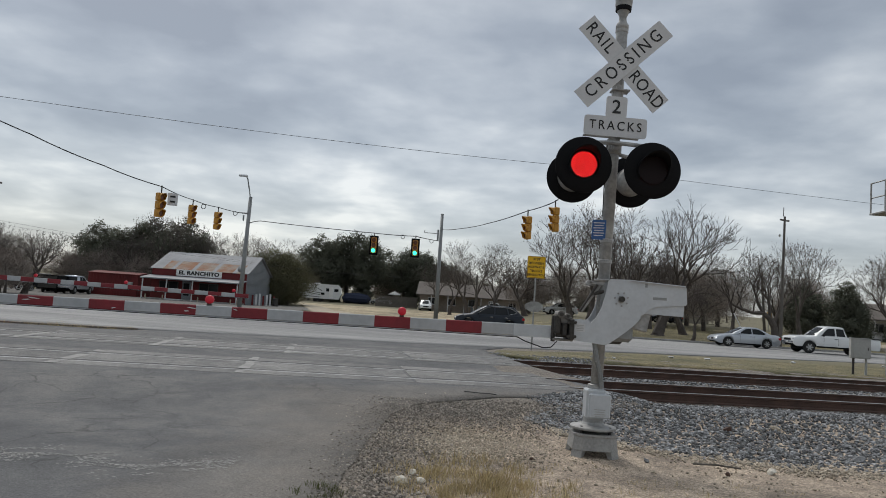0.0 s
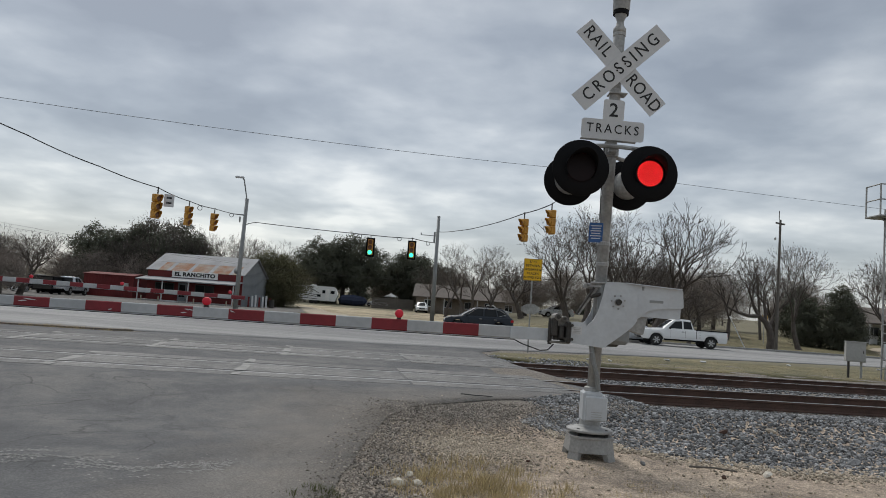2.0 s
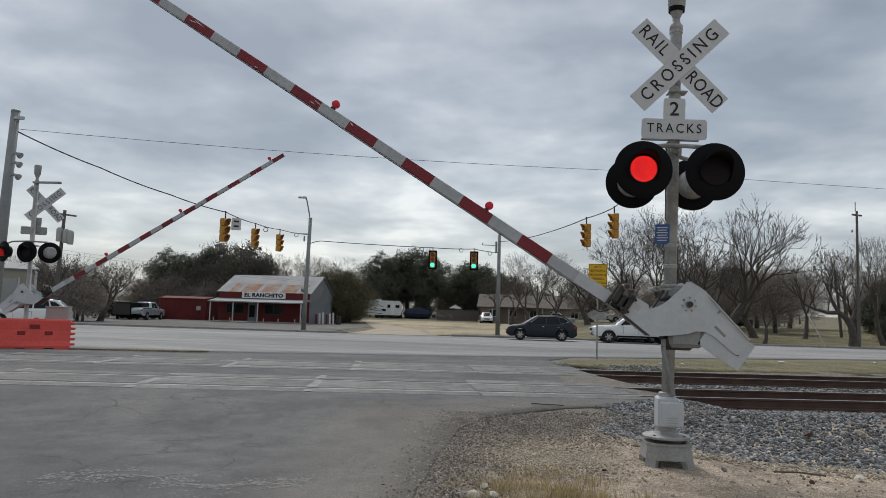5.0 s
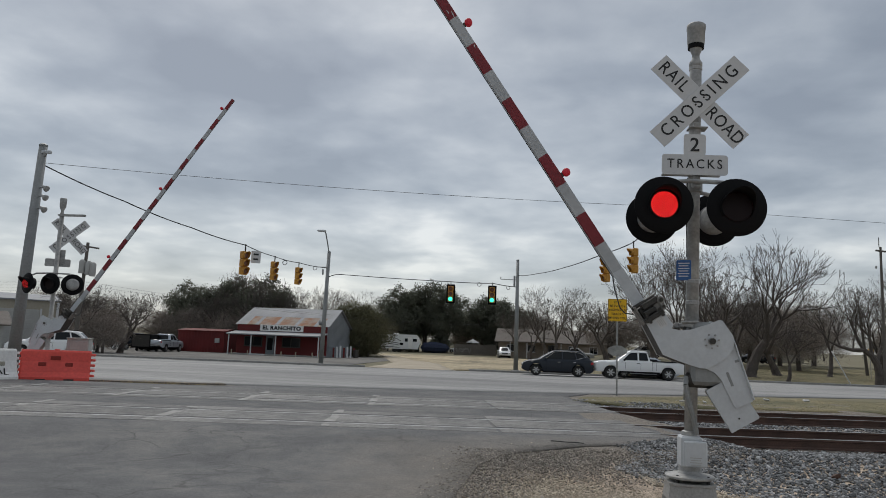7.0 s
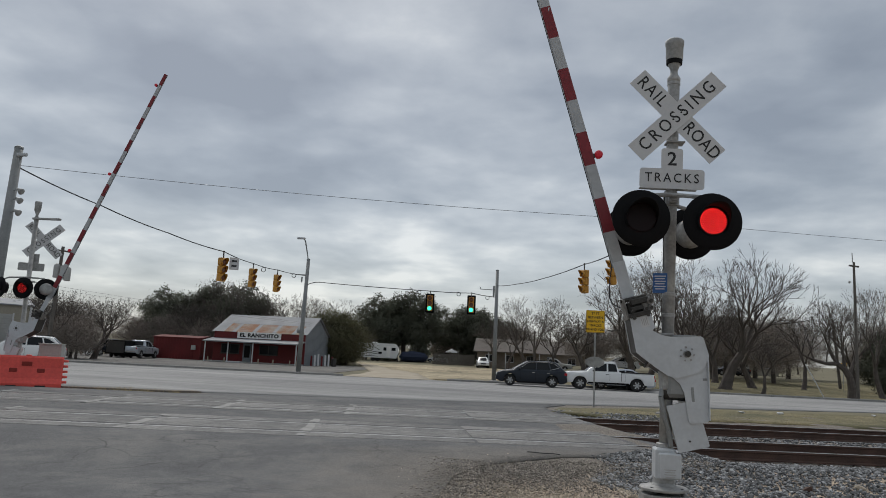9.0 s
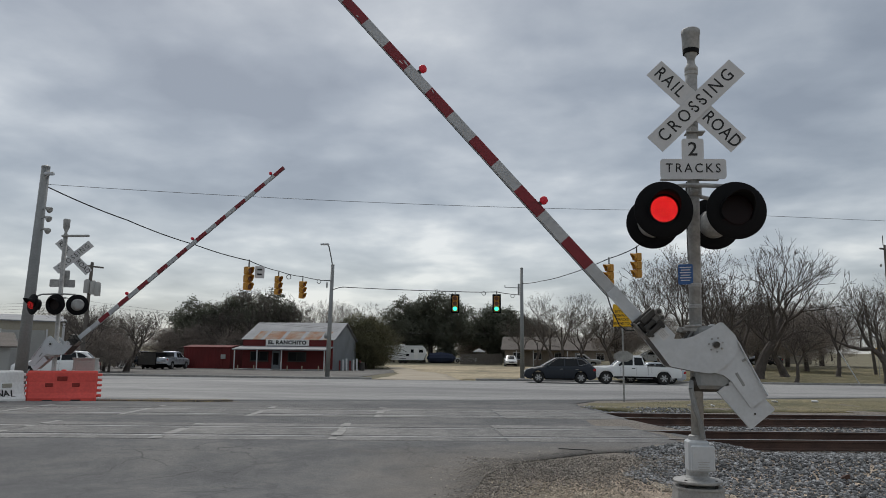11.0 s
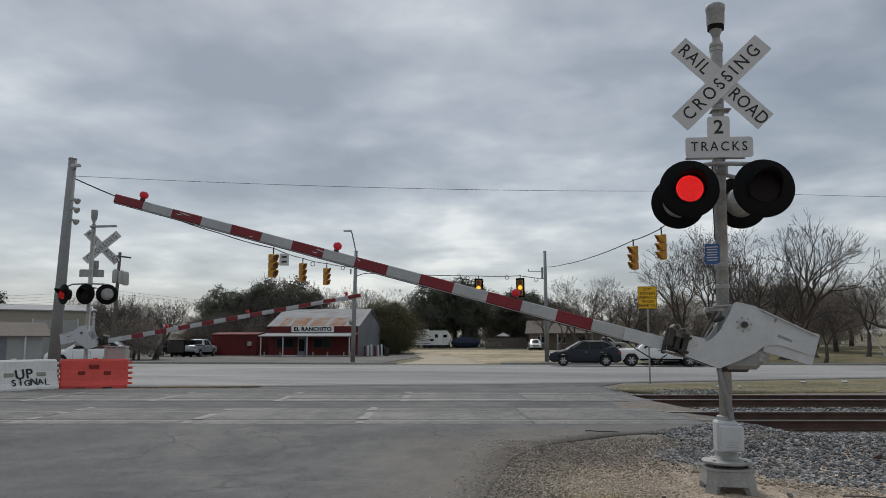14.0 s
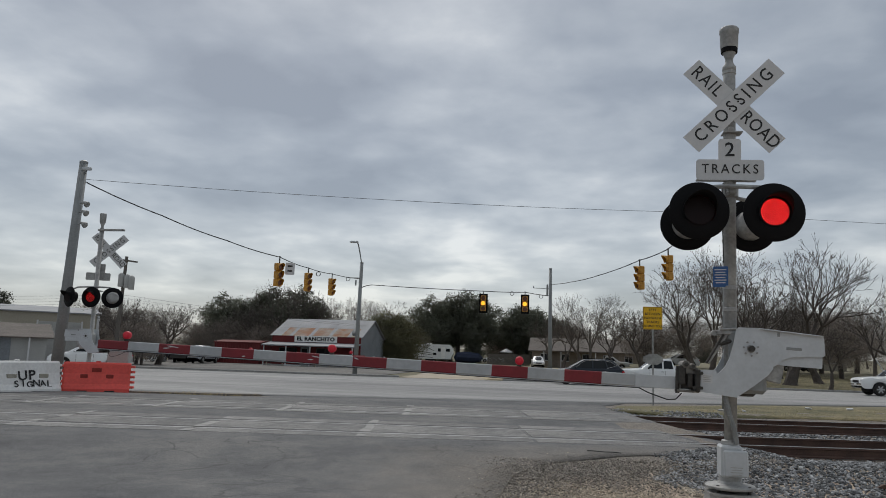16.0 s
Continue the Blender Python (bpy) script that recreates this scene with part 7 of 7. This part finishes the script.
def leafy_tree(seed, w, h, low_h, mat, lobes, leaves, leaf, label, thin=1.0, soft=True, lobe=(0.15, 0.25)):
    """A trunk with a limb to each lobe, and a crown of leaf-covered lobes of uneven size with gaps between them."""
    rng = random.Random(seed)
    t = thing("leafy_tree", pose(0, 0, -90 - seed), label, "tree")
    g, lg, normals = Geo(), Geo(), []
    g.tube((0, 0, -0.2), (0.1, 0, h * 0.35), 0.035 * h, 0.026 * h, 8)
    spots = []
    for k in range(lobes):
        a = 2 * math.pi * (k * 0.618 + rng.uniform(-0.08, 0.08))
        f = (k + 0.5) / lobes
        ring = math.sin(math.pi * min(1.0, 0.22 + 0.72 * f)) * rng.uniform(0.55, 1.0)
        rr = w * rng.uniform(*lobe) * (1.15 - 0.35 * f)
        z = low_h + rr * 0.8 + (h - low_h - 1.7 * rr) * f
        c = Vector(((w / 2 - rr) * ring * math.cos(a), (w / 2 - rr) * ring * math.sin(a), z))
        spots.append((c, rr))
        g.tube((0.1, 0, h * 0.28), c, 0.012 * h, 0.004 * h, 5, caps=False)
    total = sum(rr * rr for _, rr in spots)
    for c, rr in spots:
        for _ in range(max(4, int(leaves / 14 * rr * rr / total))):
            d = Vector((rng.gauss(0, 1), rng.gauss(0, 1), rng.gauss(0, 1))).normalized()
            bump = 0.80 + 0.42 * noise.noise(d * 1.9 + c)
            cc = c + Vector((d.x, d.y, d.z * 0.78)) * rr * bump * rng.uniform(0.55, 1.08)
            tuft = rr * rng.uniform(0.10, 0.22)
            for _ in range(14):
                q = cc + Vector((rng.gauss(0, 1), rng.gauss(0, 1), rng.gauss(0, 0.7))) * tuft
                out = (q - c).normalized()
                leaf_quad(lg, q, leaf * rng.uniform(0.6, 1.3), rng, thin, out if soft else None)
                nd = (out + Vector((rng.gauss(0, 1), rng.gauss(0, 1), rng.gauss(0, 1))) * 0.28).normalized()
                normals += [nd] * 4
    part("trunk", g, M["bark"], t, "dark trunk and limbs")
    crown = tagged(part("crown", lg, mat, t, "dense leafy crown" if soft else "tangle of fine dry twigs", smooth=soft), kind="stuff")
    if soft:
        crown.data.normals_split_custom_set_from_vertices(normals)
    return t


def limb_tree(seed):
    """A leaning old tree with one long low limb reaching sideways."""
    rng = random.Random(seed)
    t = thing("bare_tree", pose(0, 0, -60 - seed), "leafless old tree with a long low side limb", "tree")
    g, tips = Geo(), []
    segs = (8, 6, 5, 4, 3, 3, 3)
    trunk = [Vector(p) for p in ((0, 0, -0.2), (0.05, 0, 0.9), (-0.1, 0, 1.8), (-0.5, 0.05, 2.5), (-1.1, 0.1, 2.95))]
    for i, (p, q) in enumerate(zip(trunk, trunk[1:])):
        g.tube(p, q, 0.36 - 0.04 * i, 0.33 - 0.04 * i, 10, caps=False)
    limb = [trunk[-1], Vector((-2.0, 0.1, 2.9)), Vector((-3.1, 0.0, 3.15)), Vector((-4.2, -0.1, 3.6))]
    for i, (p, q) in enumerate(zip(limb, limb[1:])):
        g.tube(p, q, 0.20 - 0.04 * i, 0.16 - 0.04 * i, 7, caps=False)
        grow(g, q, Vector((rng.uniform(-0.5, 0.2), rng.uniform(-0.4, 0.4), 1)).normalized(), 1.1, 0.08, 3, rng, 0.7, tips, segs)
    for p, d, r in ((trunk[2], (0.45, 0.2, 1), 0.20), (trunk[3], (-0.1, -0.2, 1), 0.19), (trunk[4], (-0.55, 0.1, 1), 0.19)):
        grow(g, p, Vector(d).normalized(), 1.7, r, 1, rng, 0.62, tips, segs)
    part("trunk", g, M["bark"], t, "dark crooked trunk and limbs")
    return t


bares = [bare_tree(3, 2.2, 0.33, 0.68), bare_tree(8, 2.6, 0.40, 0.58, (0.42, 0)), bare_tree(15, 1.8, 0.24, 0.78), bare_tree(21, 3.0, 0.31, 0.55, (-0.1, 0.1), 1), bare_tree(27, 1.6, 0.30, 0.85, (-0.5, 0)), limb_tree(33)]
oaks = [
    leafy_tree(4, 9, 8, 1.0, M["leaf"], 15, 24000, 0.085, "dark evergreen live oak with an uneven crown"),
    leafy_tree(5, 8, 9, 1.2, M["leaf"], 17, 24000, 0.085, "dark evergreen live oak with an uneven crown"),
    leafy_tree(6, 6, 5, -0.3, M["leaf2"], 22, 32000, 0.055, "olive-green willow-like tree beside the store", 0.6),
    leafy_tree(7, 7, 4.5, 0.1, M["brush"], 16, 15000, 0.20, "grey-brown leafless winter thicket", 0.07, False, (0.16, 0.26)),
    leafy_tree(9, 6, 6, -0.8, M["leaf"], 20, 24000, 0.07, "dense dark green cedar tree"),
]
BARE_H = [max(v.co.z for v in t.children[0].data.vertices) for t in bares]
OAK_H = [max(v.co.z for v in t.children[1].data.vertices) for t in oaks]


def plant(kind, k, x, y, top, turn, sink=0.0):
    src, h = (bares[k], BARE_H[k]) if kind == "b" else (oaks[k], OAK_H[k])
    z = lie(x, y) - sink
    s = (top - z) / h
    c = copy_thing(src, Matrix.Translation((x, y, z)) @ Matrix.Rotation(radians(turn), 4, "Z") @ Matrix.Scale(s, 4))
    return c


rows = [
    # the oaks behind the store and the sheds
    ("o", 0, -43.2, 93, 8.0, 10), ("o", 1, -38.8, 95, 9.2, 70), ("o", 0, -35.0, 96, 9.3, 140), ("o", 0, -40.5, 99, 8.4, 250), ("o", 1, -32.8, 98, 8.2, 20),
    ("b", 3, -34.0, 91, 10.4, 30), ("b", 0, -30.3, 95, 9.8, 130), ("b", 3, -26.8, 98, 9.4, 210), ("b", 2, -22.5, 97, 8.8, 300), ("b", 0, -37.5, 91, 8.5, 60), ("b", 2, -28.6, 99, 8.0, 10),
    ("o", 2, -21.4, 91, 6.0, 0), ("o", 2, -19.9, 92, 5.7, 120), ("o", 2, -20.0, 96, 5.9, 220), ("o", 2, -22.8, 93, 4.6, 300),
    # the oaks behind the vacant lot
    ("o", 0, -22.4, 138, 11.6, 0), ("o", 1, -18.2, 140, 13.0, 90), ("o", 1, -14.0, 139, 12.3, 200), ("o", 0, -20.0, 143, 11.0, 130),
    ("o", 0, -7.6, 146, 10.8, 40), ("o", 0, -3.4, 147, 10.6, 210), ("o", 1, -5.4, 151, 11.2, 290), ("o", 0, 0.6, 150, 9.2, 330), ("o", 0, -27.0, 146, 8.2, 60),
    ("o", 3, -10.8, 150, 7.0, 10), ("o", 4, -11.5, 156, 8.4, 10), ("o", 3, 4.0, 140, 7.0, 70),
    ("o", 3, -41.5, 90, 4.6, 15), ("o", 3, -46.5, 91, 4.2, 95), ("o", 3, -36.5, 92, 4.8, 170), ("o", 4, -20.5, 136, 5.4, 15), ("o", 4, -15.0, 137, 5.6, 95), ("o", 3, -24.5, 136, 5.0, 190), ("o", 4, -5.5, 146, 5.8, 250), ("o", 3, -1.0, 145, 5.6, 30), ("o", 2, -19.6, 89.5, 3.4, 70), ("o", 2, -18.9, 91, 3.4, 170),
    # bare trees of the yards
    ("b", 0, 3.4, 97, 9.4, 45), ("b", 3, 5.2, 108, 11.4, 100), ("b", 2, -0.5, 104, 7.5, 200), ("b", 2, 8, 112, 9.5, 20), ("b", 4, 10.5, 92, 8.0, 10), ("b", 0, 1.2, 99, 7.8, 250), ("b", 2, 7.0, 94, 7.2, 160), ("b", 3, 11.8, 100, 9.0, 330),
    ("b", 0, 11.4, 65, 10.4, 80), ("b", 3, 13.4, 68, 12.0, 200), ("b", 0, 16.0, 66, 12.0, 310), ("b", 1, 18.9, 64, 12.2, -8), ("b", 2, 20.9, 74, 9.4, 120), ("b", 4, 14.4, 62, 9.2, 150),
    ("b", 4, 22.4, 68, 7.4, -10), ("b", 3, 27.6, 70, 8.6, 250), ("b", 5, 26.5, 58.4, 7.6, 4), ("b", 2, 23.0, 82, 8.8, 150), ("b", 3, 31.0, 63, 9.2, 0), ("b", 0, 34.0, 74, 8.8, 60), ("b", 3, 40.0, 64, 8.8, 130), ("b", 2, 43, 70, 9.0, 220), ("b", 0, 47, 76, 9.4, 20), ("b", 2, 20.6, 60, 4.6, 40),
    ("o", 4, 37.2, 68, 5.7, 0), ("o", 4, 35.2, 70, 4.6, 90), ("o", 4, 39.8, 71, 4.6, 200), ("o", 3, 26, 88, 7.2, 20), ("o", 3, 21, 84, 6.6, 140), ("o", 3, 30, 90, 7.0, 60), ("o", 3, 16.5, 98, 6.8, 220), ("o", 4, 42, 86, 6.4, 10), ("o", 3, 36, 96, 7.6, 300), ("o", 3, 12.0, 100, 6.0, 120), ("o", 3, 28.2, 79, 5.8, 200), ("o", 3, 45, 92, 7.0, 0),
    # left side
    ("b", 2, -36.8, 58, 5.8, 0), ("b", 4, -34.5, 61, 5.4, 180), ("b", 0, -40, 66, 6.2, 90), ("o", 3, -36.0, 60, 3.2, 30), ("o", 3, -34.6, 58.5, 2.6, 130), ("b", 2, -52, 82, 7.0, 100), ("b", 3, -57, 84, 7.4, 10), ("o", 3, -55, 92, 5.6, 0), ("o", 3, -64, 96, 6.0, 90), ("b", 0, -62, 90, 7.6, 70), ("o", 4, -74, 88, 8.0, 30), ("b", 2, -47, 86, 7.0, 210), ("o", 3, -47, 100, 6.0, 40),
]
for kind, k, x, y, top, turn in rows:
    plant(kind, k, x, y, top, turn)
rng = random.Random(12)
for i in range(40):
    f = i / 39
    x, y = -120 + 260 * f + rng.uniform(-4, 4), 170 + rng.uniform(-8, 22) - 0.12 * abs(-120 + 260 * f)
    plant(*rng.choice((("o", 3), ("o", 0), ("b", 0), ("b", 2), ("o", 3), ("o", 4))), x, y, lie(x, y) + rng.uniform(4.8, 7.2), rng.uniform(0, 360), 0.2)
for ob in bares + oaks:
    for o in (*ob.children_recursive, ob):
        bpy.data.objects.remove(o)
hedge = thing("hedge", pose(50.4, 84.0, lie(50, 84), 0, 0, -25), "clipped dark green hedge before the white cottage", "hedge")
lg = Geo()
for _ in range(2600):
    leaf_quad(lg, Vector((rng.uniform(0, 4.2), rng.uniform(-0.7, 0.5), rng.uniform(0, 1.7))), 0.10, rng)
part("foliage", lg, M["leaf"], hedge)
guy = thing("guy_wire_guard", pose(24.0, 57.2, 0.02), "leaning pale guy wire guard beside a tree", "guy wire")
part("guard", Geo().tube((0, 0, 0), (-1.2, 0.2, 2.4), 0.04, 0.04, 6), M["sign"], guy)
for x, y, z, s, label in ((30.5, 68.6, 2.3, 0.6, "yellow road sign half hidden by trees"),):
    sg = thing("road_sign", pose(x, y, lie(x, y)), label, "road sign")
    part("post", Geo().tube((0, 0.03, 0), (0, 0.03, z + 0.3), 0.03, 0.03, 6), M["galv"], sg)
    part("panel", Geo().plate(rounded(s, s, 0.04), -0.004, 0), M["yellow_sign"], sg, m=pose(0, 0, z))


# ---- grass and litter ----
def tuft_field(name, spots, mat, label, seed):
    rng = random.Random(seed)
    g = Geo()
    for x, y, h, n, spread in spots(rng):
        z = lie(x, y) - 0.02
        for _ in range(n):
            a = rng.uniform(0, 6.28)
            r = spread * math.sqrt(rng.random())
            b = Vector((x + r * math.cos(a), y + r * math.sin(a), z))
            hh = h * rng.uniform(0.5, 1.15)
            tip = b + Vector((rng.gauss(0, 0.35) * hh, rng.gauss(0, 0.35) * hh, hh))
            mid = b.lerp(tip, 0.55) + Vector((0, 0, hh * 0.10))
            s = Vector((math.cos(a * 3), math.sin(a * 3), 0)) * (0.0022 + 0.008 * hh)
            g.add([b - s, b + s, mid + s * 0.7, mid - s * 0.7, tip], [(0, 1, 2, 3), (3, 2, 4)])
    return tagged(new(name, g.mesh(name, mat)), label, "grass", kind="stuff")


def dry_spots(rng):
    for _ in range(150):
        yield rng.gauss(0.5, 0.34), rng.gauss(6.45, 0.42), rng.uniform(0.05, 0.14), 22, 0.10
    for _ in range(90):
        yield rng.gauss(2.0, 0.6), rng.gauss(6.3, 0.6), rng.uniform(0.02, 0.05), 14, 0.12
    for _ in range(500):
        f = rng.random() ** 0.7
        x = 2.5 + 48 * f
        yield x, rng.uniform(xy(5, 21.2)[1] + 0.155 * (x - 2.5), 27.4 + 0.42 * min(x, 22) - 0.6 + 0.16 * max(0, x - 22)), rng.uniform(0.04, 0.11), 12, 0.35
    for _ in range(60):
        yield rng.uniform(-12.6, -9.8), rng.uniform(21.2, 24), rng.uniform(0.05, 0.15), 14, 0.2


def green_spots(rng):
    for _ in range(26):
        yield rng.gauss(-0.80, 0.10), rng.gauss(5.77, 0.12), rng.uniform(0.04, 0.09), 16, 0.06
    for _ in range(30):
        yield rng.gauss(0.45, 0.4), rng.gauss(5.9, 0.35), rng.uniform(0.03, 0.07), 12, 0.10
    for _ in range(420):
        x = 2.5 + 46 * rng.random() ** 0.8
        yield x, rng.uniform(xy(5, 21.2)[1] + 0.155 * (x - 2.5), 27.4 + 0.42 * min(x, 22) - 0.6 + 0.16 * max(0, x - 22)), rng.uniform(0.03, 0.07), 12, 0.4


tuft_field("dry_grass", dry_spots, M["straw_blade"], "dry straw-coloured grass tufts", 31)
tuft_field("green_grass", green_spots, M["green_blade"], "short green winter weeds", 32)


def rock(x, y, s, mat, label, seed, name="rock"):
    rng = random.Random(seed)
    vs, tri = stone_mesh(rng, s)
    r = thing(name, pose(x, y, lie(x, y) + bank(x, y) + s * 0.2), label, "rock")
    part("stone", Geo().add(vs, tri), mat, r)


for i, (x, y, s, mt, label) in enumerate(((-0.2, 6.25, 0.07, "lime", "white limestone lump in the grass"), (-0.04, 6.3, 0.06, "lime", "white limestone lump in the grass"), (-0.12, 6.6, 0.045, "lime", "white limestone lump in the grass"), (3.55, 7.75, 0.06, "lime", "pale stone at the edge of the ballast"), (4.0, 10.1, 0.07, "rust", "rusty brown stone on the ballast"), (5.05, 8.8, 0.09, "stone", "dark stone at the edge of the ballast"), (4.8, 10.4, 0.07, "chip", "pale stone at the edge of the ballast"), (1.05, 7.6, 0.03, "rust", "small brown stone on the dirt"), (2.3, 7.9, 0.035, "stone", "small grey stone by the signal base"), (3.0, 7.5, 0.03, "rust", "small brown stone on the dirt"))):
    rock(x, y, s, M[mt], label, 50 + i)
for i, (x, y) in enumerate(((11, 30.2), (15.6, 32.5), (6.1, 25.6), (9.3, 29.5), (21, 34.8))):
    lt = thing("litter", pose(x, y, lie(x, y) + 0.02, 0, 0, 40 * i), "scrap of white litter on the verge", "litter")
    part("scrap", Geo().box((0, 0, 0.03), (0.24, 0.12, 0.05), Matrix.Rotation(0.3, 3, "X"), bev=0.015), M["sign"], lt)
stick = thing("stick", pose(3.0, 7.75, 0.02, 0, 0, -12), "thin dry stick on the gravel", "stick")
part("wood", Geo().path([(-0.25, 0, 0.01), (0.0, 0.02, 0.02), (0.22, -0.02, 0.015)], 0.010, 6), M["wood"], stick)
cord = thing("cord", pose(0.72, 11.35, lie(0.72, 11.35) + 0.012), "loose dark cord lying on the road", "cord")
part("strand", Geo().path([(-0.25 + 0.06 * i, -0.01 * i + 0.02 * math.sin(i * 1.3), 0.006) for i in range(9)], 0.008, 5), M["wire"], cord)
M["grit_pale"] = material("worn_road_paint", (0.42, 0.415, 0.40), 0.9, scale=9, color2=(0.24, 0.24, 0.235), fine=60, vary=0.2, bump=0.2)
worn = thing("worn_marking", pose(-1.9, 6.3, lie(-1.9, 6.3)), "worn remains of a white road marking", "road marking")
rng = random.Random(77)
g = Geo()
for _ in range(4200):
    x = rng.uniform(-2.0, 0.25)
    y = 0.10 * x + 0.16 * math.sin(x * 3.5) + rng.gauss(0, 0.15) + 0.05
    if noise.noise(Vector((x * 3, y * 9, 5))) < -0.05:
        continue
    r = 0.004 + 0.014 * rng.random() ** 2
    k, zf = rng.randint(5, 7), rng.uniform(0.0055, 0.0085)
    g.add([(x + r * rng.uniform(0.5, 1.6) * math.cos(2 * math.pi * i / k), y + r * 0.45 * rng.uniform(0.6, 1.2) * math.sin(2 * math.pi * i / k), zf) for i in range(k)], [tuple(range(k))])
tagged(part("paint_flake", g, M["grit_pale"], worn), kind="stuff")


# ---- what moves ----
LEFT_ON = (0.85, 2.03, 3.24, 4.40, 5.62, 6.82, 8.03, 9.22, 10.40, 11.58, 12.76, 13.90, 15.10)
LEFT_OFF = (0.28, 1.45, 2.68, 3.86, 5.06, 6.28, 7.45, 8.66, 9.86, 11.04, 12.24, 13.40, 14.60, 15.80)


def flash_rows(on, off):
    """Turns of an added disc that imitates lamp switching: half a turn over a tenth of a second at each change."""
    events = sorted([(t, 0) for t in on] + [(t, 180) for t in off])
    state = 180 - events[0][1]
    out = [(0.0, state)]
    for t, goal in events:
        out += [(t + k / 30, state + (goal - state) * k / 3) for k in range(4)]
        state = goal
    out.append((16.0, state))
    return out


def motions():
    near = ((0, -0.5), (2.6, -0.5), (3, 2.7), (3.5, 10.75), (4, 18.05), (4.5, 25.65), (5, 32.55), (7.5, 64.05), (8, 71.55), (8.5, 75.25), (9, 73.55), (11.5, 42.35), (12, 36.95), (12.5, 31.35), (13, 25.95), (13.5, 20.3), (14, 15.3), (14.5, 10.6), (15, 6.05), (15.5, 2.5), (16, 1.8))
    walk(arm_a, [(t, pose(0.194, 0, 1.685, 0, a, 0)) for t, a in near])
    for t_part, s in ((TAILS[0], 1), (TAILS[1], -1)):
        walk(t_part, [(t, pose(0, 0, 0, 0, s * 12 * min(1.0, max(0.0, a) / 22), 0)) for t, a in near])
    for w_part, s in ((WEIGHTS[0], 1), (WEIGHTS[1], -1)):
        walk(w_part, [(t, pose(s * (0.70 + 0.09 * min(1.0, max(0.0, a) / 30) + 0.185 * max(0.0, a - 30) / 45), 0, -0.15 - 0.15 * min(1.0, max(0.0, a) / 30) - 0.06 * max(0.0, a - 30) / 45)) for t, a in near])
    far = ((0, -0.4), (2.6, -0.4), (3, 2), (3.5, 8.6), (4, 16.8), (4.5, 24.9), (5, 31.6), (7.5, 62.5), (8, 68.8), (8.5, 70.6), (9, 68), (11.5, 32.8), (12, 26.6), (12.5, 22.3), (13, 17.3), (13.5, 13.3), (14, 9.6), (14.5, 5.4), (15, 2.6), (15.5, 0.5), (16, 0))
    walk(arm_b, [(t, pose(-0.05, 0, 1.65, 0, -a, 0)) for t, a in far])
    for drum, place, who in FLIP_DISCS:
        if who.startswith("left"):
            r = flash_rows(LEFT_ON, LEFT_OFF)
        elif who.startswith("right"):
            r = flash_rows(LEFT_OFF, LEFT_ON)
        elif who == "green":
            r = flash_rows((), (12.75,))
        else:
            r = flash_rows((12.75,), ())
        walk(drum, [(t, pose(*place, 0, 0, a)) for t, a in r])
    walk(suv_a, [(t, pose(x + 2.02, 49.2, 0.01)) for t, x in ((0, 1.25), (1.5, 0.85), (3, 0.68), (5, 0.54), (7.5, 0.3), (8.5, 0.14), (9.5, 0.1), (16, 0.1))])
    walk(truck_a, [(t, pose(x + 2.4, 49.5, 0.01)) for t, x in ((0, 23.8), (0.75, 19.8), (1.5, 16.0), (2.25, 13.0), (3, 10.4), (3.5, 9.0), (4.5, 7.0), (5, 6.35), (7.5, 5.1), (9, 4.7), (11.5, 4.5), (16, 4.5))])
    walk(sedan_a, [(t, pose(x + 2.3, 52.0, 0.01)) for t, x in ((0, 19.1), (0.75, 16.0), (1.5, 12.9), (2.5, 9.9), (3.5, 8.3), (4.5, 7.0), (6, 6.2), (8, 6.0), (16, 6.0))])
    walk(truck_b, [(t, pose(x + 3.3, 49.4, 0.01)) for t, x in ((0, 110), (4, 80), (8, 50), (11, 30), (12.5, 24), (13.5, 21.3), (14.5, 19.7), (15, 19.07), (15.5, 18.5), (16, 18.0))])


motions()
